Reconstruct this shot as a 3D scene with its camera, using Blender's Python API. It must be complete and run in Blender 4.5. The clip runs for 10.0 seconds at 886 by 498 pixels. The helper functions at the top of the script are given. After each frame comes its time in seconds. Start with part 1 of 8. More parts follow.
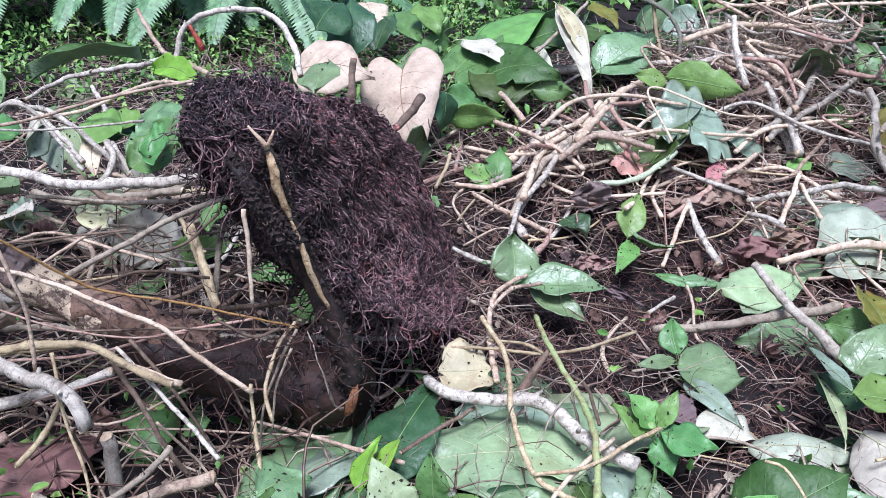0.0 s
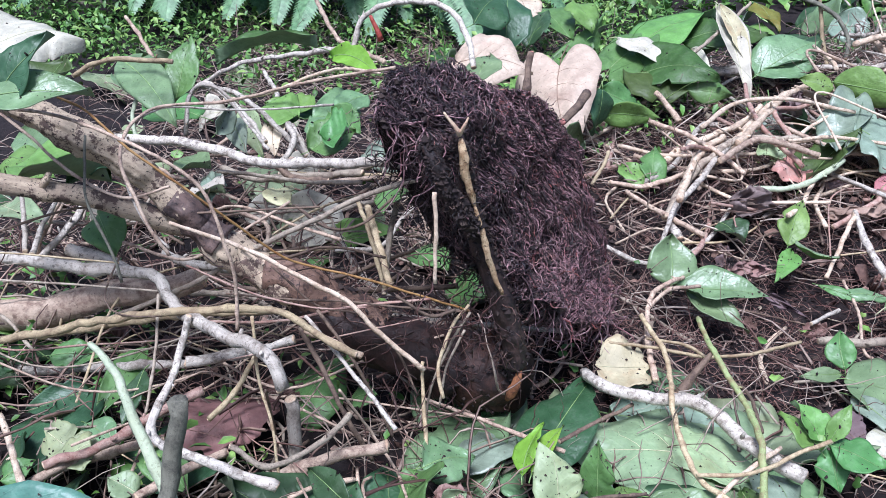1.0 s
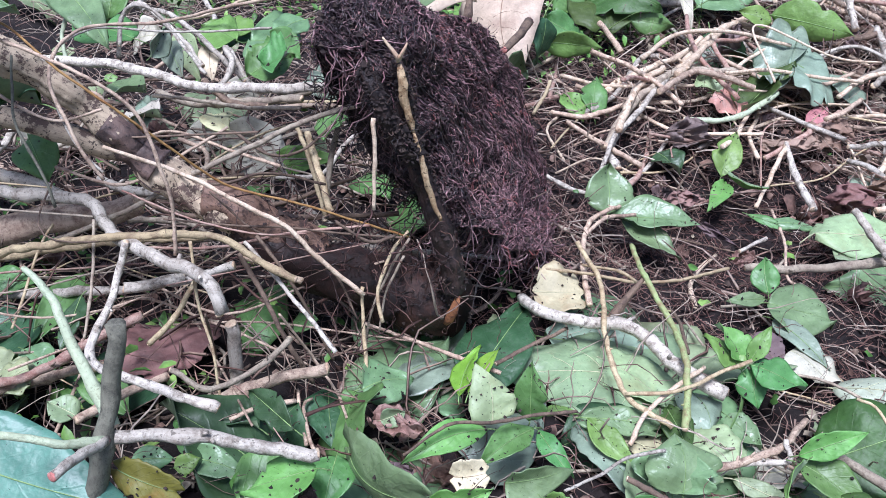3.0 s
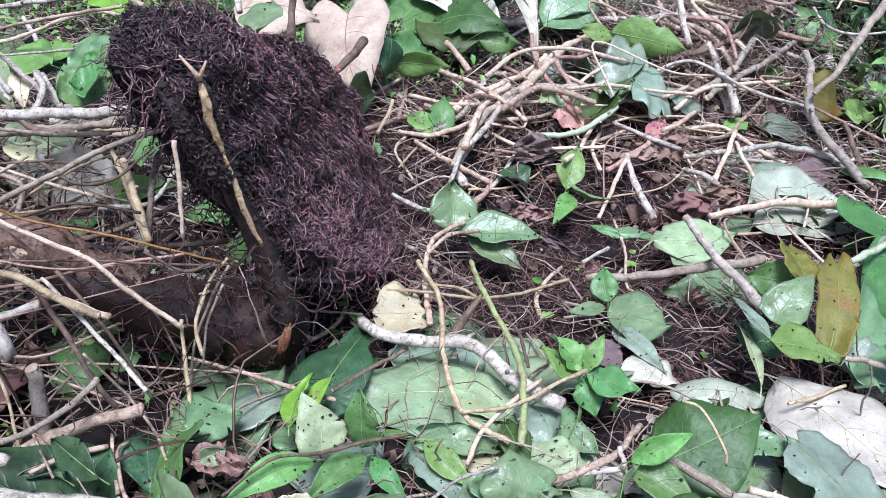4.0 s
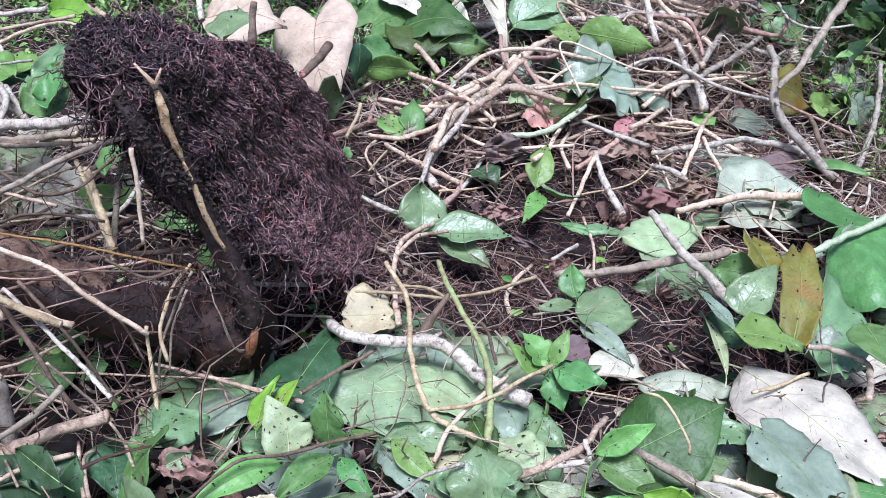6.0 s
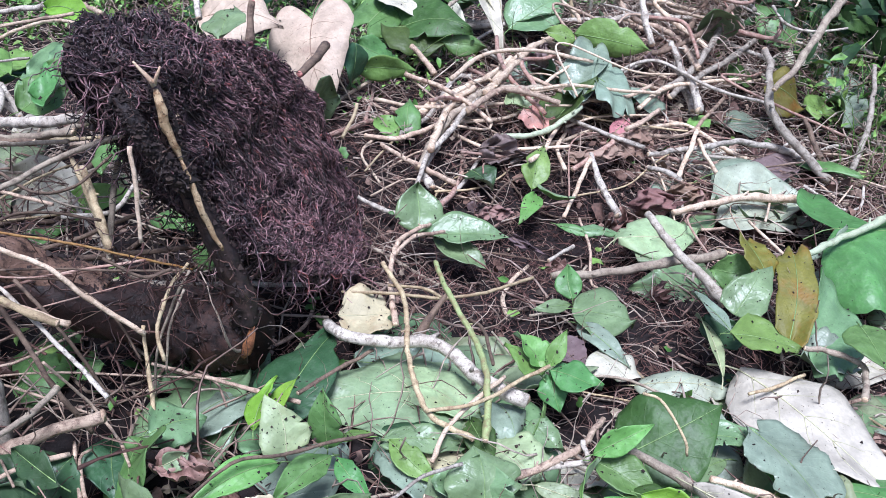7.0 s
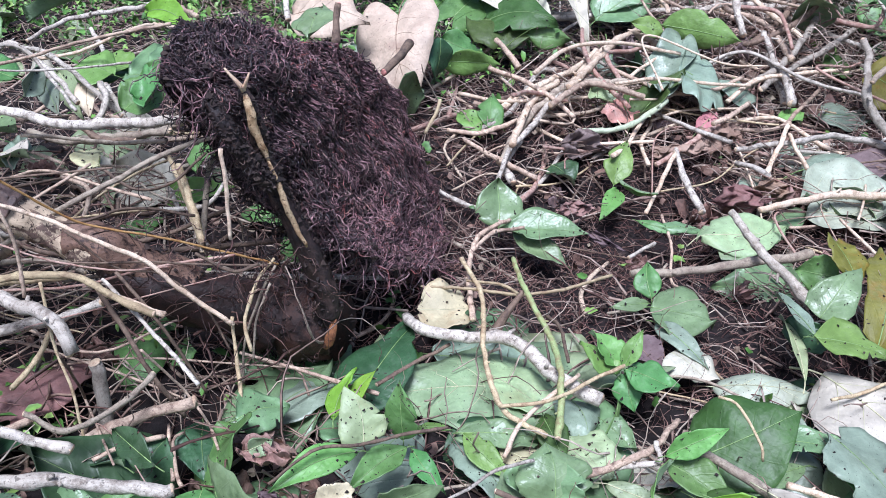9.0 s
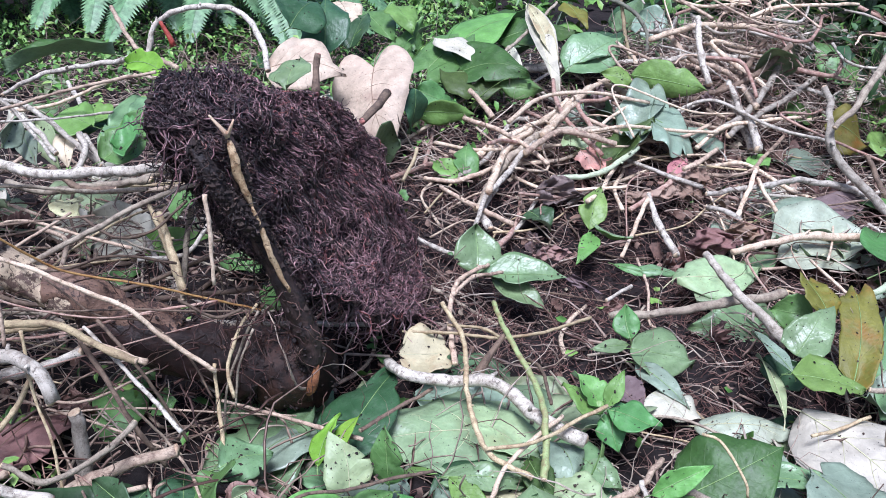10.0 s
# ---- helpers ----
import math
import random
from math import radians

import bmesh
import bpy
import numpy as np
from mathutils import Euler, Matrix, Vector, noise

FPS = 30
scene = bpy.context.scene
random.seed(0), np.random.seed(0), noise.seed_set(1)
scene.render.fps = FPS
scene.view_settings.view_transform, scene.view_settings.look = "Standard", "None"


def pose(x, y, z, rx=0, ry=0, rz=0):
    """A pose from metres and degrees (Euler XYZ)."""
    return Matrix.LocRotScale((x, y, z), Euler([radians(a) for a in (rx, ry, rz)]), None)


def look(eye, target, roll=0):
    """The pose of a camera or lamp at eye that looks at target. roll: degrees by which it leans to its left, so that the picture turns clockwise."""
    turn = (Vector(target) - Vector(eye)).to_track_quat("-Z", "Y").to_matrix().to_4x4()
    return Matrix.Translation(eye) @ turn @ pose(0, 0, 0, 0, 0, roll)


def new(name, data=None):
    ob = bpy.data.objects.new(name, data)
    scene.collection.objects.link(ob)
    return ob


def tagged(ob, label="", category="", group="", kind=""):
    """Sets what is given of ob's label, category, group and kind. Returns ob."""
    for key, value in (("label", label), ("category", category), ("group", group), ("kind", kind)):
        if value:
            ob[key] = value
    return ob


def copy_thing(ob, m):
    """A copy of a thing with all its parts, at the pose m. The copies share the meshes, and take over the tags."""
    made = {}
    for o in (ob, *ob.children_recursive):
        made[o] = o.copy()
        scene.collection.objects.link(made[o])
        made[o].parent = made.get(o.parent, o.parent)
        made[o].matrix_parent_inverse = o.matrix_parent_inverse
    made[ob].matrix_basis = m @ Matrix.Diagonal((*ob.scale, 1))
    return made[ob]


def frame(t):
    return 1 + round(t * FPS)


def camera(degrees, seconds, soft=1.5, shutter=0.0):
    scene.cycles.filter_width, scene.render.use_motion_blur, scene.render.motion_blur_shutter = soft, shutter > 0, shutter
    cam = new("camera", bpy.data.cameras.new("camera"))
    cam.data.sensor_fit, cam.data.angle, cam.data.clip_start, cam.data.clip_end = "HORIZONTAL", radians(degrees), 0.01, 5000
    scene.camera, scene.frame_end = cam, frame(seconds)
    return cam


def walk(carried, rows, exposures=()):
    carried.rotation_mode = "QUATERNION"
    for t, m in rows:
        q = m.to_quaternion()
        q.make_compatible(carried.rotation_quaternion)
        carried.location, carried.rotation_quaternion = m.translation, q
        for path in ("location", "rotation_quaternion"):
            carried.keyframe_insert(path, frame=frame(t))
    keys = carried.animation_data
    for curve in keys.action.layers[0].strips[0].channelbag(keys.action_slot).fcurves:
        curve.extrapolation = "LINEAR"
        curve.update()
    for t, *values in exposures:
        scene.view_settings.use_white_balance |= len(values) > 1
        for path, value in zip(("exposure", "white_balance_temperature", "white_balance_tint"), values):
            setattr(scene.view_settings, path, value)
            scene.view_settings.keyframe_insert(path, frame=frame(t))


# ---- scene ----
cam = camera(56.2, 10.0, soft=0.55)
PATH = [
    (0, (0.046, 0.092, 0.868), (0.01, 1.855, -0.077), 3.5),
    (0.5, (-0.016, 0.079, 0.87), (-0.306, 1.821, -0.069), 2.9),
    (1, (-0.032, 0.056, 0.865), (-0.34, 1.782, -0.099), 2.8),
    (1.5, (-0.028, 0.05, 0.859), (-0.28, 1.736, -0.188), 3.2),
    (2, (-0.029, 0.04, 0.863), (-0.232, 1.703, -0.229), 4.6),
    (2.2, (-0.029, 0.040, 0.864), (-0.213, 1.680, -0.230), 4.8),
    (3.3, (-0.006, 0.045, 0.871), (-0.129, 1.722, -0.212), 6.3),
    (3.5, (0.029, 0.049, 0.882), (-0.024, 1.753, -0.163), 7.3),
    (4, (0.067, 0.074, 0.855), (0.163, 1.789, -0.169), 7.1),
    (4.5, (0.069, 0.067, 0.858), (0.172, 1.771, -0.186), 6.5),
    (5, (0.077, 0.063, 0.861), (0.173, 1.771, -0.174), 5.9),
    (5.5, (0.103, 0.061, 0.86), (0.216, 1.777, -0.16), 5.7),
    (7, (0.092, 0.062, 0.857), (0.237, 1.782, -0.152), 6.6),
    (7.5, (0.105, 0.073, 0.85), (0.243, 1.789, -0.167), 6.0),
    (8, (0.104, 0.081, 0.857), (0.112, 1.766, -0.222), 3.9),
    (8.5, (0.109, 0.073, 0.855), (0.033, 1.723, -0.273), 1.7),
    (9, (0.104, 0.051, 0.884), (0.044, 1.75, -0.169), 3.9),
    (9.5, (0.09, 0.042, 0.88), (0.058, 1.796, -0.082), 4.5),
    (10, (0.091, 0.035, 0.877), (0.088, 1.8, -0.063), 4.0),
]
walk(cam, [(t, look(eye, target, roll)) for t, eye, target, roll in PATH], exposures=[(0, 1.37, 5390, 18.0)])

# ---- light ----
world = bpy.data.worlds.new("world")
scene.world = world
world.use_nodes = True
wn, wl = world.node_tree.nodes, world.node_tree.links
wn.clear()
sky = wn.new("ShaderNodeTexSky")
sky.sky_type, sky.sun_disc = "NISHITA", False
sky.sun_elevation, sky.sun_rotation = radians(62), radians(200)
sky.air_density, sky.dust_density, sky.ozone_density = 1.0, 3.0, 1.0
bg = wn.new("ShaderNodeBackground")
bg.inputs["Strength"].default_value = 0.050
wo = wn.new("ShaderNodeOutputWorld")
wl.new(sky.outputs[0], bg.inputs[0])
wl.new(bg.outputs[0], wo.inputs[0])

sun_data = bpy.data.lights.new("sun", "SUN")
sun_data.energy, sun_data.angle, sun_data.color = 2.0, radians(18), (1.0, 0.98, 0.95)
sun = new("sun", sun_data)
sun.matrix_world = look((0.0, 0.0, 6.0), (0.5, 2.4, 0.0))

# ---- materials ----
def mat_nodes(name):
    m = bpy.data.materials.new(name)
    m.use_nodes = True
    nt = m.node_tree
    bsdf = nt.nodes["Principled BSDF"]
    return m, nt.nodes, nt.links, bsdf


def rgb(c, k=1.0):
    return (c[0] * k, c[1] * k, c[2] * k, 1.0)


def noise_node(n, l, coord, scale, detail=4.0, rough=0.6):
    t = n.new("ShaderNodeTexNoise")
    t.inputs["Scale"].default_value = scale
    t.inputs["Detail"].default_value = detail
    t.inputs["Roughness"].default_value = rough
    l.new(coord, t.inputs["Vector"])
    return t.outputs["Fac"]


def ramp_node(n, l, fac, stops):
    r = n.new("ShaderNodeValToRGB")
    el = r.color_ramp.elements
    while len(el) < len(stops):
        el.new(0.5)
    for e, (p, c) in zip(el, stops):
        e.position, e.color = p, c
    l.new(fac, r.inputs["Fac"])
    return r.outputs["Color"]


def mix_node(n, l, fac, a, b, kind="MIX"):
    m = n.new("ShaderNodeMix")
    m.data_type, m.blend_type = "RGBA", kind
    for sock, v in ((m.inputs[0], fac), (m.inputs[6], a), (m.inputs[7], b)):
        if isinstance(v, (float, int)):
            sock.default_value = v
        elif isinstance(v, tuple):
            sock.default_value = v
        else:
            l.new(v, sock)
    return m.outputs[2]


def math_node(n, l, op, a, b=0.0):
    m = n.new("ShaderNodeMath")
    m.operation = op
    for sock, v in zip(m.inputs, (a, b)):
        if isinstance(v, (float, int)):
            sock.default_value = v
        else:
            l.new(v, sock)
    return m.outputs[0]


def bump_node(n, l, height, strength, distance, bsdf):
    b = n.new("ShaderNodeBump")
    b.inputs["Strength"].default_value = strength
    b.inputs["Distance"].default_value = distance
    l.new(height, b.inputs["Height"])
    l.new(b.outputs[0], bsdf.inputs["Normal"])


BLACK, WHITE = (0, 0, 0, 1), (1, 1, 1, 1)


def leaf_material(name, colour, vein, rough=0.4, specks=0.5, glow=0.2, blotch=None, blotch_amount=0.35, ribbed=0.12):
    """A leaf blade: veins by the blade's own coordinates, blotches, soil specks, some light through it."""
    m, n, l, bsdf = mat_nodes(name)
    uv = n.new("ShaderNodeUVMap").outputs[0]
    sep = n.new("ShaderNodeSeparateXYZ")
    l.new(uv, sep.inputs[0])
    across = math_node(n, l, "ABSOLUTE", math_node(n, l, "SUBTRACT", sep.outputs[0], 0.5))
    obj = n.new("ShaderNodeTexCoord").outputs["Object"]
    info = n.new("ShaderNodeObjectInfo")
    # lateral veins slant towards the tip
    c = math_node(n, l, "SUBTRACT", sep.outputs[1], math_node(n, l, "MULTIPLY", across, 0.62))
    wob = math_node(n, l, "MULTIPLY", noise_node(n, l, uv, 5.0), 0.06)
    fr = math_node(n, l, "FRACT", math_node(n, l, "MULTIPLY", math_node(n, l, "ADD", c, wob), 6.5))
    d = math_node(n, l, "ABSOLUTE", math_node(n, l, "SUBTRACT", fr, 0.5))
    lateral = ramp_node(n, l, d, ((0.0, WHITE), (0.065, BLACK)))
    mid = ramp_node(n, l, across, ((0.0, WHITE), (0.022, BLACK)))
    veins = mix_node(n, l, 1.0, lateral, mid, "LIGHTEN")
    big = noise_node(n, l, obj, 22.0, 5.0)
    fine = noise_node(n, l, obj, 160.0, 3.0)
    col = mix_node(n, l, ramp_node(n, l, big, ((0.35, BLACK), (0.7, WHITE))), rgb(colour, 0.72), rgb(colour, 1.18))
    if blotch:
        fac = ramp_node(n, l, noise_node(n, l, obj, 14.0, 6.0, 0.7), ((0.52, BLACK), (0.66, (blotch_amount,) * 3 + (1,))))
        col = mix_node(n, l, fac, col, rgb(blotch))
    col = mix_node(n, l, math_node(n, l, "MULTIPLY", veins, ribbed), col, rgb(vein))
    col = mix_node(n, l, math_node(n, l, "MULTIPLY", ramp_node(n, l, fine, ((0.40, WHITE), (0.62, BLACK))), 0.28), col, rgb(colour, 0.6))
    film = noise_node(n, l, obj, 46.0, 6.0, 0.75)
    col = mix_node(n, l, math_node(n, l, "MULTIPLY", ramp_node(n, l, film, ((0.50, BLACK), (0.70, WHITE))), 0.10), col, (0.50, 0.52, 0.44, 1))
    hue = n.new("ShaderNodeHueSaturation")
    l.new(math_node(n, l, "ADD", 0.475, math_node(n, l, "MULTIPLY", info.outputs["Random"], 0.05)), hue.inputs["Hue"])
    l.new(math_node(n, l, "ADD", 0.88, math_node(n, l, "MULTIPLY", info.outputs["Random"], 0.24)), hue.inputs["Value"])
    l.new(col, hue.inputs["Color"])
    col = hue.outputs[0]
    speck = ramp_node(n, l, noise_node(n, l, obj, 210.0, 3.0, 0.7),
                      ((0.685 - 0.03 * specks, BLACK), (0.72 - 0.03 * specks, WHITE)))
    col = mix_node(n, l, speck, col, (0.02, 0.014, 0.012, 1))
    l.new(col, bsdf.inputs["Base Color"])
    l.new(math_node(n, l, "ADD", rough - 0.06, math_node(n, l, "MULTIPLY", big, 0.3)), bsdf.inputs["Roughness"])
    bsdf.inputs["Specular IOR Level"].default_value = 0.5
    bsdf.inputs["Coat Weight"].default_value = 0.06 if rough < 0.45 else 0.0
    bsdf.inputs["Coat Roughness"].default_value = 0.28
    height = math_node(n, l, "ADD", math_node(n, l, "MULTIPLY", noise_node(n, l, obj, 48.0, 2.0), 1.6), math_node(n, l, "ADD", math_node(n, l, "MULTIPLY", veins, -0.14), math_node(n, l, "MULTIPLY", fine, 0.35)))
    bump_node(n, l, height, 0.6, 0.003, bsdf)
    tr = n.new("ShaderNodeBsdfTranslucent")
    l.new(mix_node(n, l, 1.0, col, (1.0, 1.0, 0.45, 1), "MULTIPLY"), tr.inputs["Color"])
    mx = n.new("ShaderNodeMixShader")
    mx.inputs[0].default_value = glow
    out = n["Material Output"]
    l.new(bsdf.outputs[0], mx.inputs[1])
    l.new(tr.outputs[0], mx.inputs[2])
    l.new(mx.outputs[0], out.inputs["Surface"])
    return m


def bark_material(name, colour, dark, amount=0.5, rough=0.75, scale=1.0, specks=0.35, crisp=0.18):
    """Bark or peeled stem: blotches, streaks along it, fine relief."""
    m, n, l, bsdf = mat_nodes(name)
    obj = n.new("ShaderNodeTexCoord").outputs["Object"]
    uv = n.new("ShaderNodeUVMap").outputs[0]
    info = n.new("ShaderNodeObjectInfo")
    mp = n.new("ShaderNodeMapping")
    mp.inputs["Scale"].default_value = (9.0, 18.0, 1.0)
    l.new(uv, mp.inputs[0])
    streak = noise_node(n, l, mp.outputs[0], 2.0, 4.0)
    blotch = noise_node(n, l, obj, 62.0 * scale, 6.0, 0.75)
    fine = noise_node(n, l, obj, 320.0 * max(scale, 0.75), 4.0, 0.7)
    c = mix_node(n, l, ramp_node(n, l, blotch, ((0.63 - 0.2 * amount - crisp / 2, BLACK), (0.63 - 0.2 * amount + crisp / 2, WHITE))),
                 rgb(colour, 1.12), rgb(dark))
    c = mix_node(n, l, math_node(n, l, "MULTIPLY", ramp_node(n, l, streak, ((0.4, BLACK), (0.7, WHITE))), 0.45), c, rgb(dark, 1.3))
    c = mix_node(n, l, math_node(n, l, "MULTIPLY", ramp_node(n, l, fine, ((0.59, BLACK), (0.66, WHITE))), 0.7), c, rgb(dark, 0.6))
    patch = noise_node(n, l, obj, 16.0, 4.0, 0.65)
    c = mix_node(n, l, math_node(n, l, "MULTIPLY", ramp_node(n, l, patch, ((0.48, BLACK), (0.62, WHITE))), 0.38), c, rgb(dark, 1.5))
    dots = noise_node(n, l, obj, 150.0, 3.0, 0.6)
    c = mix_node(n, l, math_node(n, l, "MULTIPLY", ramp_node(n, l, dots, ((0.61, BLACK), (0.65, WHITE))), specks), c, rgb(dark, 0.4))
    hue = n.new("ShaderNodeHueSaturation")
    l.new(math_node(n, l, "ADD", 0.8, math_node(n, l, "MULTIPLY", info.outputs["Random"], 0.4)), hue.inputs["Value"])
    l.new(c, hue.inputs["Color"])
    l.new(hue.outputs[0], bsdf.inputs["Base Color"])
    bsdf.inputs["Roughness"].default_value = rough
    bump_node(n, l, math_node(n, l, "ADD", blotch, math_node(n, l, "MULTIPLY", fine, 0.35)), 0.65, 0.005, bsdf)
    return m


def island_material(name, stops, rough=0.8, scale=90.0, low=0.5):
    """Loose small stuff: each piece takes its own colour."""
    m, n, l, bsdf = mat_nodes(name)
    geo = n.new("ShaderNodeNewGeometry")
    obj = n.new("ShaderNodeTexCoord").outputs["Object"]
    c = ramp_node(n, l, geo.outputs["Random Per Island"], stops)
    f = noise_node(n, l, obj, scale, 4.0)
    c = mix_node(n, l, ramp_node(n, l, f, ((0.35, (low, low, low, 1)), (0.65, WHITE))), BLACK, c)
    l.new(c, bsdf.inputs["Base Color"])
    bsdf.inputs["Roughness"].default_value = rough
    bump_node(n, l, f, 0.5, 0.002, bsdf)
    return m


def soil_material(name, a, b, c3):
    m, n, l, bsdf = mat_nodes(name)
    obj = n.new("ShaderNodeTexCoord").outputs["Object"]
    big = noise_node(n, l, obj, 3.0, 5.0)
    midn = noise_node(n, l, obj, 28.0, 6.0, 0.7)
    fine = noise_node(n, l, obj, 220.0, 5.0, 0.75)
    c = mix_node(n, l, ramp_node(n, l, midn, ((0.38, BLACK), (0.62, WHITE))), rgb(a), rgb(b))
    c = mix_node(n, l, ramp_node(n, l, fine, ((0.58, BLACK), (0.7, WHITE))), c, rgb(c3))
    c = mix_node(n, l, math_node(n, l, "MULTIPLY", ramp_node(n, l, big, ((0.4, BLACK), (0.65, WHITE))), 0.5), c, rgb(a, 0.6))
    l.new(c, bsdf.inputs["Base Color"])
    bsdf.inputs["Roughness"].default_value = 0.9
    bump_node(n, l, math_node(n, l, "ADD", midn, math_node(n, l, "MULTIPLY", fine, 0.6)), 0.9, 0.012, bsdf)
    return m


LEAF = {
    "green": leaf_material("leaf_green", (0.14, 0.30, 0.085), (0.22, 0.38, 0.13), 0.36, 0.5),
    "bright": leaf_material("leaf_bright", (0.22, 0.42, 0.10), (0.28, 0.45, 0.15), 0.36, 0.4, 0.25),
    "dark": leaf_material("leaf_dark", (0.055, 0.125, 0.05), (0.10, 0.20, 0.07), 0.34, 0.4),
    # these two are lightened: part of the sky's sheen is in the base colour
    "bluegreen": leaf_material("leaf_blue_green", (0.205, 0.325, 0.15), (0.28, 0.395, 0.21), 0.26, 0.6, 0.12),
    "bluegrey": leaf_material("leaf_blue_grey", (0.275, 0.35, 0.25), (0.36, 0.425, 0.30), 0.26, 0.8, 0.1),
    "teal": leaf_material("leaf_teal", (0.10, 0.235, 0.155), (0.20, 0.34, 0.24), 0.34, 0.2, 0.1),
    "sage": leaf_material("leaf_sage", (0.295, 0.38, 0.20), (0.42, 0.485, 0.28), 0.38, 0.9, 0.12, (0.20, 0.17, 0.08)),
    "whitish": leaf_material("leaf_whitish", (0.66, 0.625, 0.48), (0.55, 0.53, 0.41), 0.5, 0.7, 0.1, (0.32, 0.29, 0.22)),
    "dusty": leaf_material("leaf_dusty", (0.43, 0.47, 0.34), (0.50, 0.53, 0.39), 0.42, 0.8, 0.1, (0.30, 0.28, 0.18)),
    "cream": leaf_material("leaf_cream", (0.60, 0.55, 0.33), (0.66, 0.62, 0.44), 0.5, 0.6, 0.15, (0.55, 0.28, 0.12)),
    "tan": leaf_material("leaf_tan", (0.74, 0.62, 0.43), (0.40, 0.30, 0.19), 0.5, 0.6, 0.12, (0.42, 0.26, 0.18)),
    "lime": leaf_material("leaf_lime", (0.31, 0.49, 0.05), (0.42, 0.56, 0.15), 0.42, 0.3, 0.3),
    "palelime": leaf_material("leaf_pale_lime", (0.46, 0.57, 0.30), (0.48, 0.56, 0.32), 0.4, 0.6, 0.25, (0.42, 0.36, 0.16)),
    # olive is set darker, with the big leaf's shade put into the colour
    "olive": leaf_material("leaf_olive", (0.085, 0.155, 0.035), (0.20, 0.26, 0.09), 0.42, 0.6, 0.3),
    "olivebrown": leaf_material("leaf_olive_brown", (0.22, 0.20, 0.035), (0.30, 0.28, 0.08), 0.45, 0.5, 0.25, (0.34, 0.12, 0.02), 0.6),
    "pink": leaf_material("leaf_pink", (0.38, 0.235, 0.19), (0.46, 0.31, 0.25), 0.6, 0.6, 0.1, (0.20, 0.09, 0.07), 0.7),
    "rose": leaf_material("leaf_rose", (0.62, 0.27, 0.25), (0.68, 0.40, 0.36), 0.5, 0.4, 0.15, (0.72, 0.55, 0.48), 0.6),
    "purple": leaf_material("leaf_purple", (0.20, 0.14, 0.135), (0.28, 0.20, 0.18), 0.6, 0.5, 0.05, (0.06, 0.035, 0.035), 0.7),
    "brown": leaf_material("leaf_brown", (0.30, 0.175, 0.135), (0.40, 0.26, 0.20), 0.65, 0.5, 0.08, (0.08, 0.04, 0.03), 0.7),
}
UNDER = leaf_material("leaf_underside", (0.24, 0.33, 0.18), (0.32, 0.40, 0.24), 0.55, 0.2, 0.15)
RIB = {
    "light": bark_material("rib_light", (0.55, 0.55, 0.34), (0.40, 0.38, 0.22), 0.2, 0.5),
    "green": bark_material("rib_green", (0.24, 0.36, 0.13), (0.14, 0.22, 0.07), 0.2, 0.45),
    "brown": bark_material("rib_brown", (0.28, 0.19, 0.12), (0.14, 0.09, 0.06), 0.3, 0.6),
}
